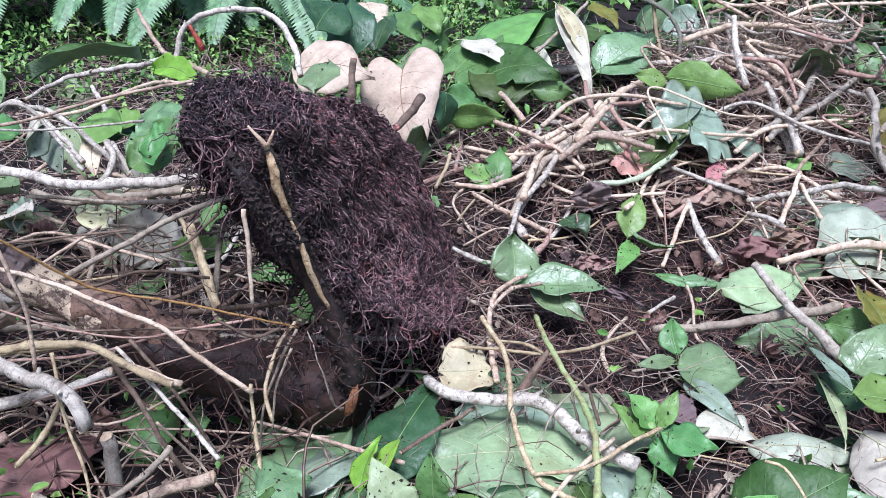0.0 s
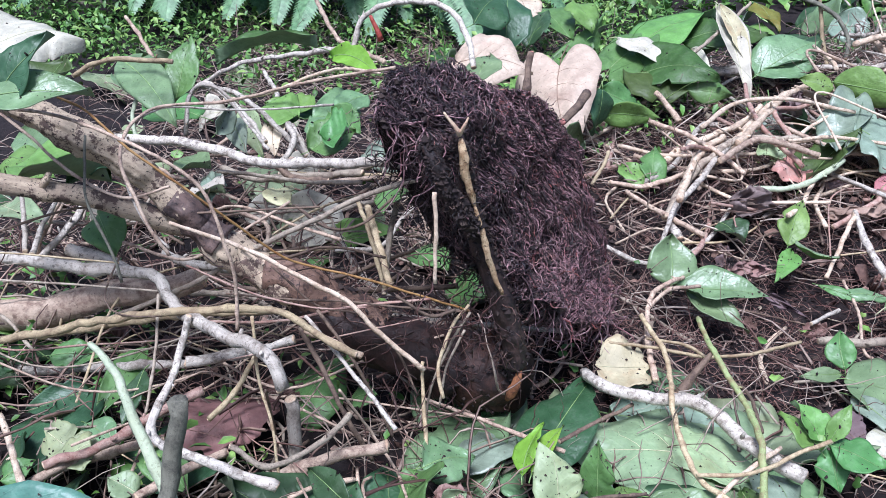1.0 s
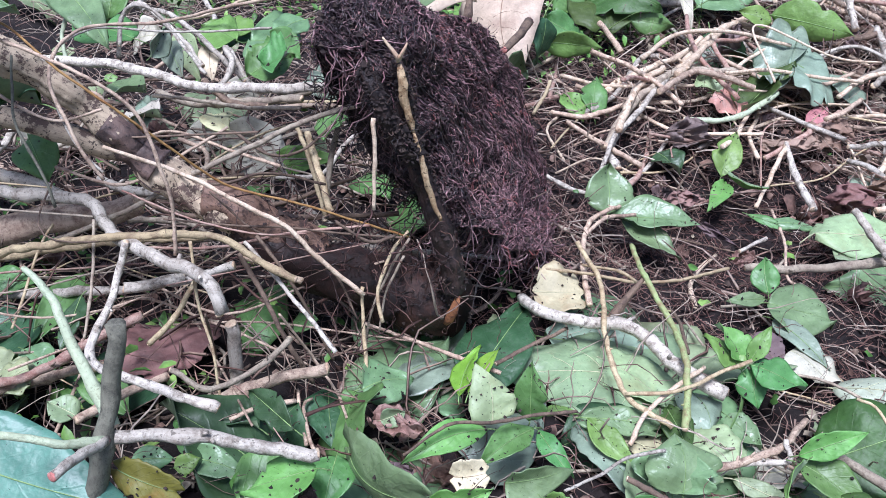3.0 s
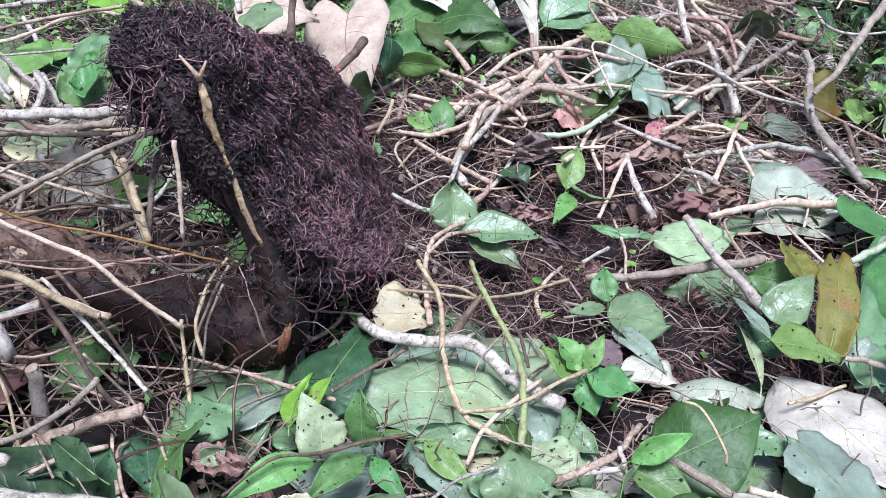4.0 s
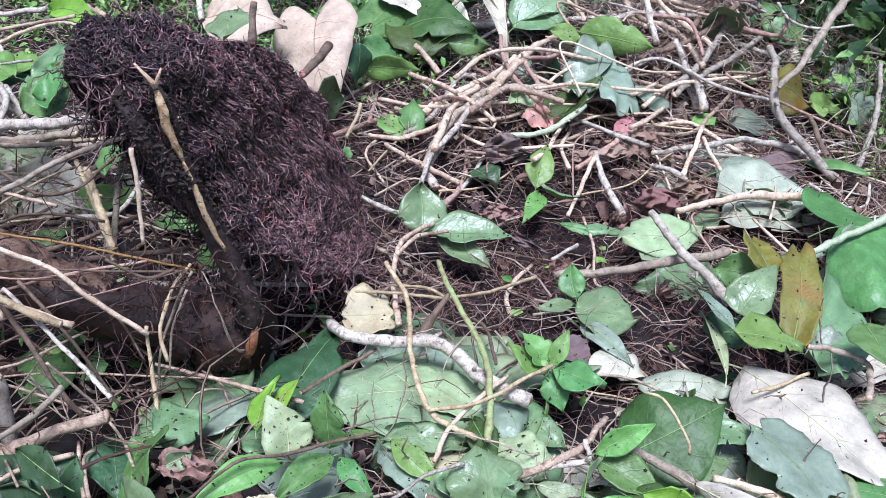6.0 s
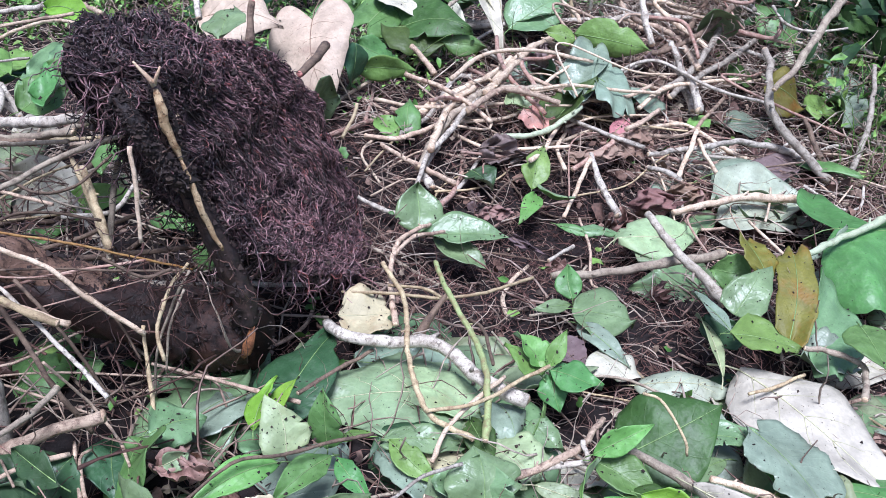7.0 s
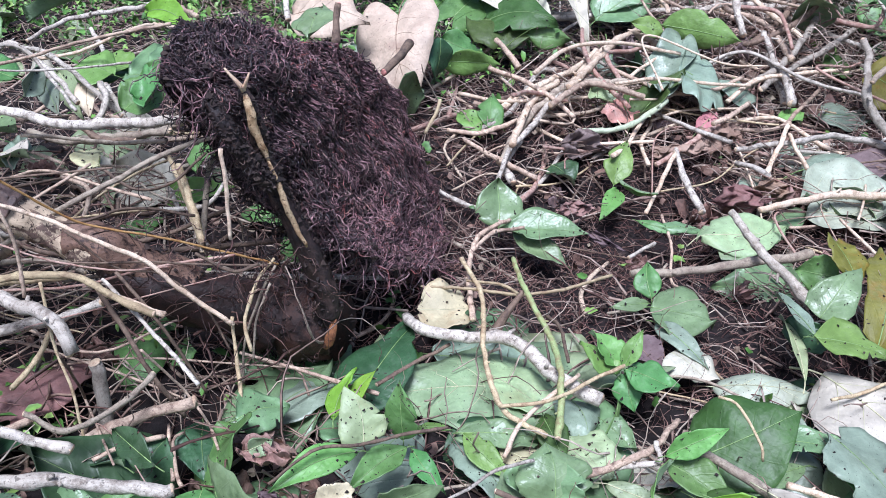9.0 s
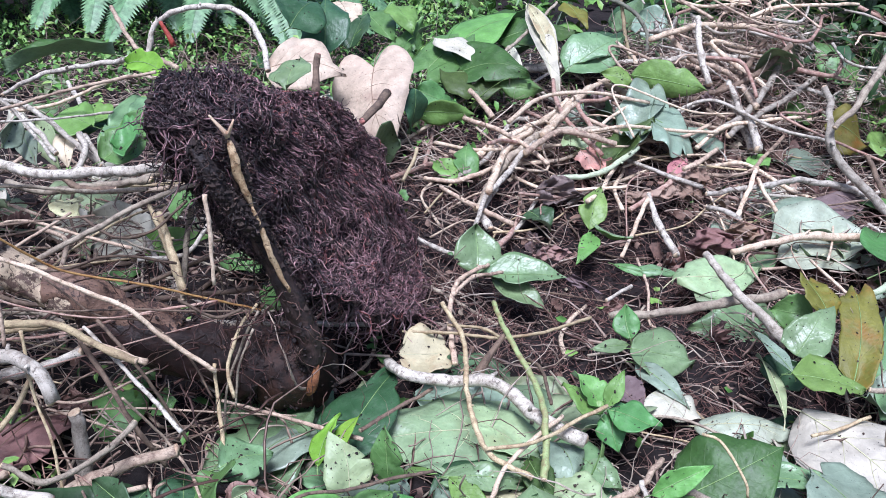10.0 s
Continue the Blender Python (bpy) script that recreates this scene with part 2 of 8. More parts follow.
BARK = {
    "greywhite": bark_material("bark_grey_white", (0.58, 0.53, 0.44), (0.19, 0.155, 0.12), 0.42, 0.75, 1.0, 0.7),
    "tan": bark_material("bark_tan", (0.58, 0.45, 0.325), (0.22, 0.14, 0.10), 0.4),
    "olive": bark_material("bark_olive", (0.36, 0.29, 0.165), (0.17, 0.12, 0.07), 0.42),
    "olivetan": bark_material("bark_olive_tan", (0.40, 0.34, 0.25), (0.18, 0.135, 0.10), 0.4),
    "orange": bark_material("bark_orange", (0.42, 0.26, 0.09), (0.25, 0.11, 0.03), 0.4, 0.55),
    "cream": bark_material("bark_cream", (0.72, 0.585, 0.43), (0.36, 0.25, 0.16), 0.36, 0.65),
    "straw": bark_material("bark_straw", (0.54, 0.45, 0.27), (0.27, 0.18, 0.10), 0.4, 0.65),
    "palegreen": bark_material("bark_pale_green", (0.42, 0.48, 0.32), (0.30, 0.32, 0.2), 0.1, 0.45),
    "green": bark_material("bark_green", (0.30, 0.40, 0.16), (0.24, 0.19, 0.09), 0.4, 0.5),
    "palegrey": bark_material("bark_pale_grey", (0.44, 0.395, 0.32), (0.18, 0.145, 0.11), 0.4),
    "brown": bark_material("bark_brown", (0.20, 0.14, 0.095), (0.08, 0.052, 0.038), 0.5),
    "darkwood": bark_material("bark_dark", (0.19, 0.185, 0.135), (0.085, 0.08, 0.06), 0.4),
    "red": bark_material("bark_red", (0.50, 0.09, 0.06), (0.25, 0.04, 0.03), 0.3, 0.5),
    "pinkish": bark_material("bark_pinkish", (0.42, 0.30, 0.235), (0.24, 0.12, 0.09), 0.5),
    "pinkcut": bark_material("wood_pink_cut", (0.60, 0.26, 0.22), (0.36, 0.12, 0.10), 0.4, 0.7),
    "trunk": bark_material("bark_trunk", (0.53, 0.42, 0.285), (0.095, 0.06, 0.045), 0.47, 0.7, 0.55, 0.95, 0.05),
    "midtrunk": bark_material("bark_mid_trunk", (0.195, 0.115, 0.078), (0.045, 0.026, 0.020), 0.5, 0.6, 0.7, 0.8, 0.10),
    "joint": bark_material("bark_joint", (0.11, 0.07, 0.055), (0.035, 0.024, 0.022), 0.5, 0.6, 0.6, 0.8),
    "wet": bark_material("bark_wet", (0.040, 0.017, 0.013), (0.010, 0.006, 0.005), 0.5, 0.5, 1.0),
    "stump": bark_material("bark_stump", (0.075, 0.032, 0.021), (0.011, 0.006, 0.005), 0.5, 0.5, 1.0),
    "root": bark_material("bark_root", (0.055, 0.032, 0.027), (0.012, 0.008, 0.008), 0.7, 0.5),
    "peeled": bark_material("wood_peeled", (0.74, 0.56, 0.33), (0.30, 0.17, 0.08), 0.5, 0.6, 1.6, 0.9),
    "scar": bark_material("wood_scar", (0.44, 0.19, 0.07), (0.16, 0.06, 0.03), 0.45, 0.7),
    "cut": bark_material("wood_cut", (0.62, 0.50, 0.33), (0.42, 0.27, 0.18), 0.4, 0.7),
}
SOIL = soil_material("soil", (0.010, 0.006, 0.006), (0.026, 0.015, 0.014), (0.075, 0.048, 0.042))
ROOT_SOIL = soil_material("root_soil", (0.012, 0.007, 0.009), (0.03, 0.018, 0.021), (0.07, 0.04, 0.043))
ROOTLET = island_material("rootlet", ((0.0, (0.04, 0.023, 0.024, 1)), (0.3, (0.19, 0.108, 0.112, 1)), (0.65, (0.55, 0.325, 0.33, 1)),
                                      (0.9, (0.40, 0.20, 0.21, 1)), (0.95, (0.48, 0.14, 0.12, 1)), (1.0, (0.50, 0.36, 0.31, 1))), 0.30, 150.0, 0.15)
# soil-caked rootlets, with the shade of the mat's gaps put into their colour
SHADEDROOT = island_material("shaded_root", ((0.0, (0.016, 0.011, 0.014, 1)), (0.5, (0.09, 0.056, 0.062, 1)), (0.85, (0.26, 0.16, 0.165, 1)), (1.0, (0.36, 0.20, 0.18, 1))), 0.32, 150.0, 0.15)
BEARD = island_material("root_thread", ((0.0, (0.03, 0.014, 0.012, 1)), (0.6, (0.13, 0.06, 0.05, 1)), (1.0, (0.27, 0.15, 0.11, 1))), 0.5, 150.0, 0.3)
DARKROOT = island_material("dark_root", ((0.0, (0.010, 0.007, 0.007, 1)), (0.7, (0.05, 0.03, 0.027, 1)), (1.0, (0.20, 0.12, 0.09, 1))), 0.5, 150.0, 0.3)
STALK = island_material("dry_stalk", ((0.0, (0.50, 0.38, 0.30, 1)), (0.3, (0.20, 0.11, 0.085, 1)), (0.65, (0.46, 0.35, 0.27, 1)),
                                      (1.0, (0.64, 0.54, 0.43, 1))), 0.65)
BRUSH = island_material("brush_stalk", ((0.0, (0.04, 0.02, 0.016, 1)), (0.5, (0.19, 0.10, 0.075, 1)), (0.85, (0.42, 0.30, 0.22, 1)), (1.0, (0.68, 0.57, 0.44, 1))), 0.7)
REDROOT = island_material("red_root", ((0.0, (0.05, 0.022, 0.02, 1)), (0.45, (0.22, 0.105, 0.085, 1)), (0.85, (0.36, 0.22, 0.17, 1)), (1.0, (0.45, 0.32, 0.25, 1))), 0.7)
SCRAP = island_material("leaf_scrap", ((0.0, (0.12, 0.065, 0.05, 1)), (0.4, (0.24, 0.14, 0.10, 1)), (0.7, (0.38, 0.25, 0.19, 1)),
                                       (1.0, (0.46, 0.40, 0.28, 1))), 0.75)
WEED = island_material("weed_leaf", ((0.0, (0.08, 0.19, 0.04, 1)), (0.5, (0.15, 0.33, 0.06, 1)), (1.0, (0.32, 0.48, 0.12, 1))), 0.5, 60.0)
SHRUB = island_material("shrub_leaf", ((0.0, (0.025, 0.06, 0.022, 1)), (0.6, (0.05, 0.11, 0.04, 1)), (1.0, (0.10, 0.19, 0.07, 1))), 0.4, 40.0)
FERN = island_material("fern_leaf", ((0.0, (0.12, 0.26, 0.11, 1)), (1.0, (0.22, 0.38, 0.18, 1))), 0.5, 60.0)
CRUMB = island_material("soil_crumb", ((0.0, (0.016, 0.011, 0.011, 1)), (0.7, (0.045, 0.028, 0.024, 1)), (1.0, (0.10, 0.07, 0.055, 1))), 0.9)


# ---- modelling helpers ----
def mesh_object(name, verts, faces, materials, parent=None, label="", uvs=None, slots=None, smooth=True):
    me = bpy.data.meshes.new(name)
    me.from_pydata([tuple(v) for v in verts], [], faces)
    for m in materials:
        me.materials.append(m)
    if uvs is not None:
        layer = me.uv_layers.new(name="UVMap")
        flat = np.array([uvs[i] for f in faces for i in f], dtype=np.float32).ravel()
        layer.data.foreach_set("uv", flat)
    if slots is not None:
        me.polygons.foreach_set("material_index", slots)
    me.polygons.foreach_set("use_smooth", [smooth] * len(faces))
    ob = new(name, me)
    if parent is not None:
        ob.parent = parent
    if label:
        ob["label"] = label
    return ob


def spline(points, step):
    """A Catmull-Rom curve through the points, sampled about every step metres."""
    p = [np.array(q, float) for q in points]
    p = [2 * p[0] - p[1]] + p + [2 * p[-1] - p[-2]]
    out = []
    for i in range(1, len(p) - 2):
        k = max(2, int(np.linalg.norm(p[i + 1] - p[i]) / step))
        for j in range(k):
            t = j / k
            out.append(0.5 * (2 * p[i] + (p[i + 1] - p[i - 1]) * t + (2 * p[i - 1] - 5 * p[i] + 4 * p[i + 1] - p[i + 2]) * t * t
                              + (3 * p[i] - p[i - 1] - 3 * p[i + 1] + p[i + 2]) * t ** 3))
    out.append(p[-2])
    return np.array(out)


def tube(path, radii, sides, rng, rough=0.08, flat=1.0, base=0, cap=True):
    """Verts, faces and uvs of a tube along a path."""
    tan = np.gradient(path, axis=0)
    tan /= np.linalg.norm(tan, axis=1)[:, None] + 1e-9
    ref = np.array([0.0, 0.0, 1.0]) if abs(tan[0][2]) < 0.9 else np.array([0.0, 1.0, 0.0])
    u = np.cross(tan[0], ref)
    verts, uvs, dist = [], [], 0.0
    lump = rng.uniform(-1, 1, (len(path) + 2, sides))
    for i, (c, t) in enumerate(zip(path, tan)):
        u = u - t * (u @ t)
        u /= np.linalg.norm(u) + 1e-9
        w = np.cross(t, u)
        if i:
            dist += np.linalg.norm(c - path[i - 1])
        for k in range(sides):
            a = 2 * math.pi * k / sides
            r = radii[i] * (1 + rough * 0.5 * (lump[i, k] + lump[i + 1, k]))
            verts.append(c + r * (math.cos(a) * u + flat * math.sin(a) * w))
            uvs.append((k / sides, dist))
    faces = []
    for i in range(len(path) - 1):
        for k in range(sides):
            a, b = base + i * sides + k, base + i * sides + (k + 1) % sides
            faces.append((a, b, b + sides, a + sides))
    if cap:
        faces.append(tuple(base + k for k in reversed(range(sides))))
        e = base + (len(path) - 1) * sides
        faces.append(tuple(e + k for k in range(sides)))
    return verts, faces, uvs


STICK_COUNT = [0]
STICK_GROUP = {"cut_branch": "cut branches", "branch": "cut branches", "cut_stick": "cut sticks", "vine_stem": "cut vine stems"}


def stick_mesh(name, points, r0, r1, bark, parent=None, label="", rough=0.14, knots=True, flat=1.0, seed=None, step=None, pointed=False):
    STICK_COUNT[0] += 1
    rng = np.random.default_rng(seed if seed is not None else 100 + STICK_COUNT[0])
    r = max(r0, r1)
    path = spline(points, step or max(0.007, r * 0.9))
    n = len(path)
    wander = rng.normal(0, 1, (n, 3))
    wander = (wander + np.roll(wander, 1, 0) + np.roll(wander, 2, 0)) / 1.7
    path[1:-1] += wander[1:-1] * r * 0.10
    radii = np.linspace(r0, r1, n) * 0.72 * (1 + 0.04 * rng.normal(size=n))
    if pointed:
        radii *= np.sin(np.linspace(0.12, math.pi - 0.12, n)) ** 0.5
    if knots:
        along = np.r_[0, np.cumsum(np.linalg.norm(np.diff(path, axis=0), axis=1))]
        gap = 16 * r + 0.03
        for s in np.arange(rng.uniform(0.3, 1) * gap, along[-1], gap):
            radii *= 1 + rng.uniform(0.1, 0.3) * np.exp(-(((along - s) / (0.8 * r)) ** 2))
    stout = r > 0.02 and parent is not None and step is None
    if stout:
        k = np.linspace(0, 1, 5 * n)
        path, radii = np.stack([np.interp(k, np.linspace(0, 1, n), path[:, a]) for a in range(3)], 1), np.interp(k, np.linspace(0, 1, n), radii)
    v, f, uv = tube(path, radii, 36 if stout else 10 if r > 0.006 else 7, rng, 0.3 * rough if stout else rough, flat)
    if stout:
        # lumps, furrows and flakes of old bark
        sides = 36
        v = [p + (p - path[i // sides]) / r * (0.007 * noise.noise(Vector(p) * 22) + 0.005 * noise.noise(Vector(p) * 60) + 0.0030 * noise.noise(Vector(p) * 170) + 0.006 * noise.noise(Vector((4 * math.cos(6.283 * (i % sides) / sides), 4 * math.sin(6.283 * (i % sides) / sides), 0.05 * (i // sides))))) * (0.8 if name == "thick_root" else 1.0) for i, p in enumerate(v)]
    return mesh_object(name, v, f, [BARK[bark]], parent, label, uv), path, radii


def stick(name, points, r0, r1, bark, label):
    """One stem or branch on the pile, with its cut ends."""
    ob, path, radii = stick_mesh(name, points, r0, r1, bark)
    tagged(ob, label, "stem" if name == "vine_stem" else "branch", STICK_GROUP.get(name, ""))
    rng = np.random.default_rng(STICK_COUNT[0])
    for i, j in ((0, 1), (-1, -2)):
        if radii[i] > 0.0035:
            d = path[i] - path[j]
            d /= np.linalg.norm(d)
            slant = rng.normal(0, 0.25, 3) * radii[i]
            p = np.array([path[i] - 0.001 * d, path[i] + 0.0006 * d, path[i] + 0.0012 * d + slant * 0.1])
            v, f, uv = tube(p, np.array([0.97, 0.92, 0.5]) * radii[i], 9, rng, 0.12)
            mesh_object("cut_end", v, f, [BARK["pinkcut" if name in ("dead_stub", "pruned_shoot") else "darkwood" if name == "stake" else "cut"]], ob, "pinkish cut end" if name in ("dead_stub", "pruned_shoot") else "weathered slanted top" if name == "stake" else "pale fresh cut end", uv)
    if max(r0, r1) > 0.0045 and len(path) > 14 and name in ("branch", "cut_branch", "vine_stem"):
        # short broken side shoots at the nodes
        for _ in range(2 if len(path) < 40 else 3):
            i = int(rng.integers(4, len(path) - 4))
            side = rng.normal(size=3)
            side[2] = abs(side[2])
            t = path[i + 1] - path[i]
            t /= np.linalg.norm(t)
            side = side - t * (side @ t)
            side /= np.linalg.norm(side)
            ln = rng.uniform(1.3, 2.6) * radii[i]
            v, f, uv = tube(np.array([path[i], path[i] + side * ln * 0.6 + t * ln * 0.2, path[i] + side * ln + t * ln * 0.5]),
                            np.array([0.42, 0.34, 0.26]) * radii[i], 6, rng, 0.2)
            mesh_object("side_shoot", v, f, [BARK[bark]], ob, "", uv)
    return ob


LEAF_COUNT = [0]
LEAF_SPOTS = []


def half_width(kind, v):
    if kind == "heart":
        return np.interp(v, (0, 0.06, 0.16, 0.28, 0.45, 0.65, 0.85, 0.95, 1), (0.74, 0.88, 0.98, 1.0, 0.88, 0.60, 0.26, 0.10, 0.0))
    if kind == "lance":
        return np.interp(v, (0, 0.1, 0.25, 0.4, 0.6, 0.8, 0.93, 1), (0.05, 0.45, 0.88, 1.0, 0.82, 0.42, 0.13, 0.0))
    if kind == "cut":
        return np.interp(v, (0, 0.04, 0.3, 0.55, 0.9, 1), (0.62, 0.85, 1.0, 0.86, 0.5, 0.32))
    if kind == "torn":
        return np.interp(v, (0, 0.08, 0.3, 0.6, 0.85, 0.96, 1), (0.35, 0.75, 1.0, 0.96, 0.85, 0.7, 0.5))
    return np.interp(v, (0, 0.07, 0.2, 0.4, 0.6, 0.8, 0.93, 1), (0.12, 0.55, 0.90, 1.0, 0.86, 0.46, 0.14, 0.0))


def blade(kind, length, width, curl, fold, seed):
    """The grid of a leaf blade: x to the tip, y across, z the upper face's side."""
    rng = np.random.default_rng(seed)
    nv, nu = 24, 14
    ph = rng.uniform(0, 6.28, 8)
    rag = {"torn": 0.035, "dead": 0.10}.get(kind, 0.013)
    bend, twist, sag = rng.uniform(-0.06, 0.06), rng.uniform(-0.5, 0.5), rng.uniform(-0.25, 0.15)
    grid = np.zeros((nv + 1, nu + 1, 3))
    bite = rng.uniform(0.25, 0.8), rng.choice((-1, 1)), rng.uniform(0.05, 0.35) if rng.random() < 0.6 else 0.0
    jag = rng.normal(0, 0.8, (nv + 1, 2))
    jag = jag + 0.6 * np.roll(jag, 1, 0)
    tear = rng.integers(4, 20) / nv, rng.uniform(0.15, 0.45) if rng.random() < 0.4 else 0.0
    for i in range(nv + 1):
        v = i / nv
        for k in range(nu + 1):
            u = 2 * k / nu - 1
            a = abs(u)
            edge = 1 + rag * (jag[i, int(u > 0)] + 0.5 * math.sin(8 * v + ph[0] + 2 * np.sign(u))) * a
            edge -= tear[1] * a * (abs(v - tear[0]) < 0.022) * (np.sign(u) == -bite[1])
            edge -= bite[2] * a * math.exp(-(((v - bite[0]) / 0.06) ** 2)) * (np.sign(u) == bite[1])
            x = length * v
            if kind == "heart":
                x -= 0.22 * length * math.sin(2.3 * a) * (1 - v) ** 3
            if kind == "torn":
                x += 0.06 * length * math.sin(5 * u + ph[2]) * (1 if v > 0.5 else -1) * abs(v - 0.5) * 2
            if kind == "cut":
                x += 0.22 * length * u * (1 if ph[0] > 3 else -1) * (v - 0.25)
            y = width * half_width(kind, v) * edge * u + bend * length * math.sin(math.pi * v)
            c = v - 0.3 * a
            z = -curl * length * (2 * v - 1) ** 2 + fold * width * (a - 0.35)
            z += width * a * (0.085 * math.sin(7 * v + ph[3] + np.sign(u)) + 0.05 * math.sin(15 * v + ph[4] + 2 * np.sign(u)))
            z += 0.006 * width * math.cos(2 * math.pi * 6.5 * (v - 0.31 * a)) * (1 - a) * a * 4 * 0.6
            z += twist * y * (v - 0.5) + sag * width * u * u + 0.16 * width * math.sin(2.2 * u + ph[6]) * math.sin(3.1 * v + ph[5])
            if kind == "dead":
                z += width * (0.45 * math.sin(5 * v + 3 * u + ph[5]) + 0.40 * math.sin(13 * v - 5 * u + ph[6]) + 0.25 * math.sin(22 * v + 9 * u + ph[2]))
                x += 0.08 * length * math.sin(6 * u + ph[7])
            grid[i, k] = x, y, z
    return grid


def leaf(kind, base, tip, side, colour, curl, fold, label):
    """One leaf from its base, its tip and the widest place of its edge; the named face is turned to the camera."""
    LEAF_COUNT[0] += 1
    seed = 500 + LEAF_COUNT[0]
    b, t, s = Vector(base), Vector(tip), Vector(side)
    x = (t - b).normalized()
    perp = (s - b) - x * (s - b).dot(x)
    width, length = perp.length * (0.7 if kind == "dead" else 1.0), (t - b).length
    nrm = x.cross(perp).normalized()
    if nrm.dot(Vector((0.05, 0.05, 0.87)) - b) < 0:
        nrm = -nrm
    y = nrm.cross(x)
    m = Matrix((x, y, nrm)).transposed().to_4x4()
    m.translation = b
    ob = leaf_object(kind, length, width, colour, curl, fold, label, seed)
    ob.matrix_world = m
    LEAF_SPOTS.append((m, ob.data))
    return ob


def leaf_object(kind, length, width, colour, curl, fold, label, seed):
    g = blade(kind, length, width, curl, fold, seed)
    nv, nu = g.shape[0] - 1, g.shape[1] - 1
    verts = list(g.reshape(-1, 3)) + list((g - (0, 0, 0.0012)).reshape(-1, 3))
    uvs = [(k / nu, i / nv) for i in range(nv + 1) for k in range(nu + 1)] * 2
    half, w = (nv + 1) * (nu + 1), nu + 1
    faces, slots = [], []
    for i in range(nv):
        for k in range(nu):
            a = i * w + k
            for p in ((a, a + w + 1, a + w), (a, a + 1, a + w + 1)):
                faces.append(p)
                faces.append(tuple(q + half for q in reversed(p)))
                slots += [0, 1]
    rim = [k for k in range(w)] + [i * w + nu for i in range(1, nv + 1)] + [nv * w + k for k in range(nu - 1, -1, -1)] + [i * w for i in range(nv - 1, 0, -1)]
    for a, c in zip(rim, rim[1:] + rim[:1]):
        faces.append((a, c, c + half, a + half)[::-1])
        slots.append(0)
    under = LEAF[colour] if kind == "dead" else UNDER
    ob = mesh_object("dead_leaf" if kind == "dead" else "leaf", verts, faces, [LEAF[colour], under], None, "", uvs, slots)
    tagged(ob, label, "leaf", "fallen leaves")
    rng = np.random.default_rng(seed)
    ribs = "light" if colour in ("whitish", "dusty", "cream", "sage", "palelime") else ("brown" if colour in ("tan", "pink", "purple", "brown") else "green")
    mid = g[:, nu // 2] + (0, 0, 0.0006)
    r = 0.0004 + 0.0036 * length
    v, f, uv = tube(mid[:-1], np.linspace(r, 0.25 * r, nv), 5, rng, 0.1, 0.6)
    mesh_object("midrib", v, f, [RIB[ribs]], ob, "", uv)
    if length > 0.13 and kind in ("heart", "ovate", "cut") and colour in ("whitish", "dusty", "tan", "sage"):
        # raised side veins
        for i0 in (2, 6, 10, 14):
            for way in (-1, 1):
                q = np.array([g[min(nv, i0 + int(round(0.9 * k + rng.uniform(-0.2, 0.2)))), nu // 2 + way * k] for k in range(6)]) + (0, 0, 0.0002)
                v, f, uv = tube(q, np.linspace(0.5 * r, 0.12 * r, 6), 4, rng, 0.1, 0.7)
                mesh_object("vein", v, f, [RIB[ribs]], ob, "", uv)
    if kind in ("heart", "lance", "ovate"):
        ln = length * {"heart": 0.30, "lance": 0.12}.get(kind, 0.16)
        side = rng.uniform(-0.4, 0.4)
        p = np.array([mid[0], mid[0] + (-0.4 * ln, side * 0.3 * ln, -0.12 * ln), mid[0] + (-ln, side * ln, -0.45 * ln)])
        v, f, uv = tube(p, np.array([r, 1.1 * r, 1.4 * r]), 6, rng, 0.08)
        mesh_object("petiole", v, f, [RIB[ribs]], ob, "", uv)
    return ob


def smooth01(t):
    t = min(1.0, max(0.0, t))
    return t * t * (3 - 2 * t)


def ground_height(x, y):
    z = -0.015 + 0.06 * math.exp(-(((x + 0.85) / 0.5) ** 2) - ((y - 1.0) / 0.42) ** 2)
    z += 0.15 * math.exp(-(((x - 1.25) / 0.6) ** 2) - ((y - 2.9) / 0.55) ** 2)
    z += 0.05 * smooth01((y - 1.7) / 0.9) * (1 - smooth01((y - 4.5) / 4))
    z -= 0.045 * math.exp(-(((x - 0.42) / 0.3) ** 2) - ((y - 1.58) / 0.2) ** 2)
    z += 0.05 * math.exp(-(((x - 0.3) / 0.35) ** 2) - ((y - 2.05) / 0.2) ** 2)
    near = math.exp(-((x / 3.0) ** 2) - ((y - 1.5) / 3.0) ** 2)
    q = Vector((x, y, 0.0))
    z += near * (0.030 * noise.noise(q * 4.0) + 0.014 * noise.noise(q * 13.0) + 0.006 * noise.noise(q * 40.0))
    z += (1 - near) * 0.12 * noise.noise(q * 0.6)
    return z


def soft_steps(lo, hi, fine, reach):
    """Even steps between lo and hi, then ever longer ones out to reach."""
    c = list(np.arange(lo, hi + fine / 2, fine))
    s, a = fine, hi
    while a < reach:
        s *= 1.35
        a += s
        c.append(a)
    s, a = fine, lo
    while a > -reach:
        s *= 1.35
        a -= s
        c.insert(0, a)
    return c


gx, gy = soft_steps(-1.7, 2.3, 0.022, 400), soft_steps(0.2, 3.6, 0.022, 400)
gv = [(x, y, ground_height(x, y)) for y in gy for x in gx]
nx = len(gx)
gf = [(j * nx + i, j * nx + i + 1, (j + 1) * nx + i + 1, (j + 1) * nx + i) for j in range(len(gy) - 1) for i in range(nx - 1)]
ground = mesh_object("ground", gv, gf, [SOIL])
tagged(ground, "dark reddish-brown forest soil with crumbs", "ground", kind="structure")


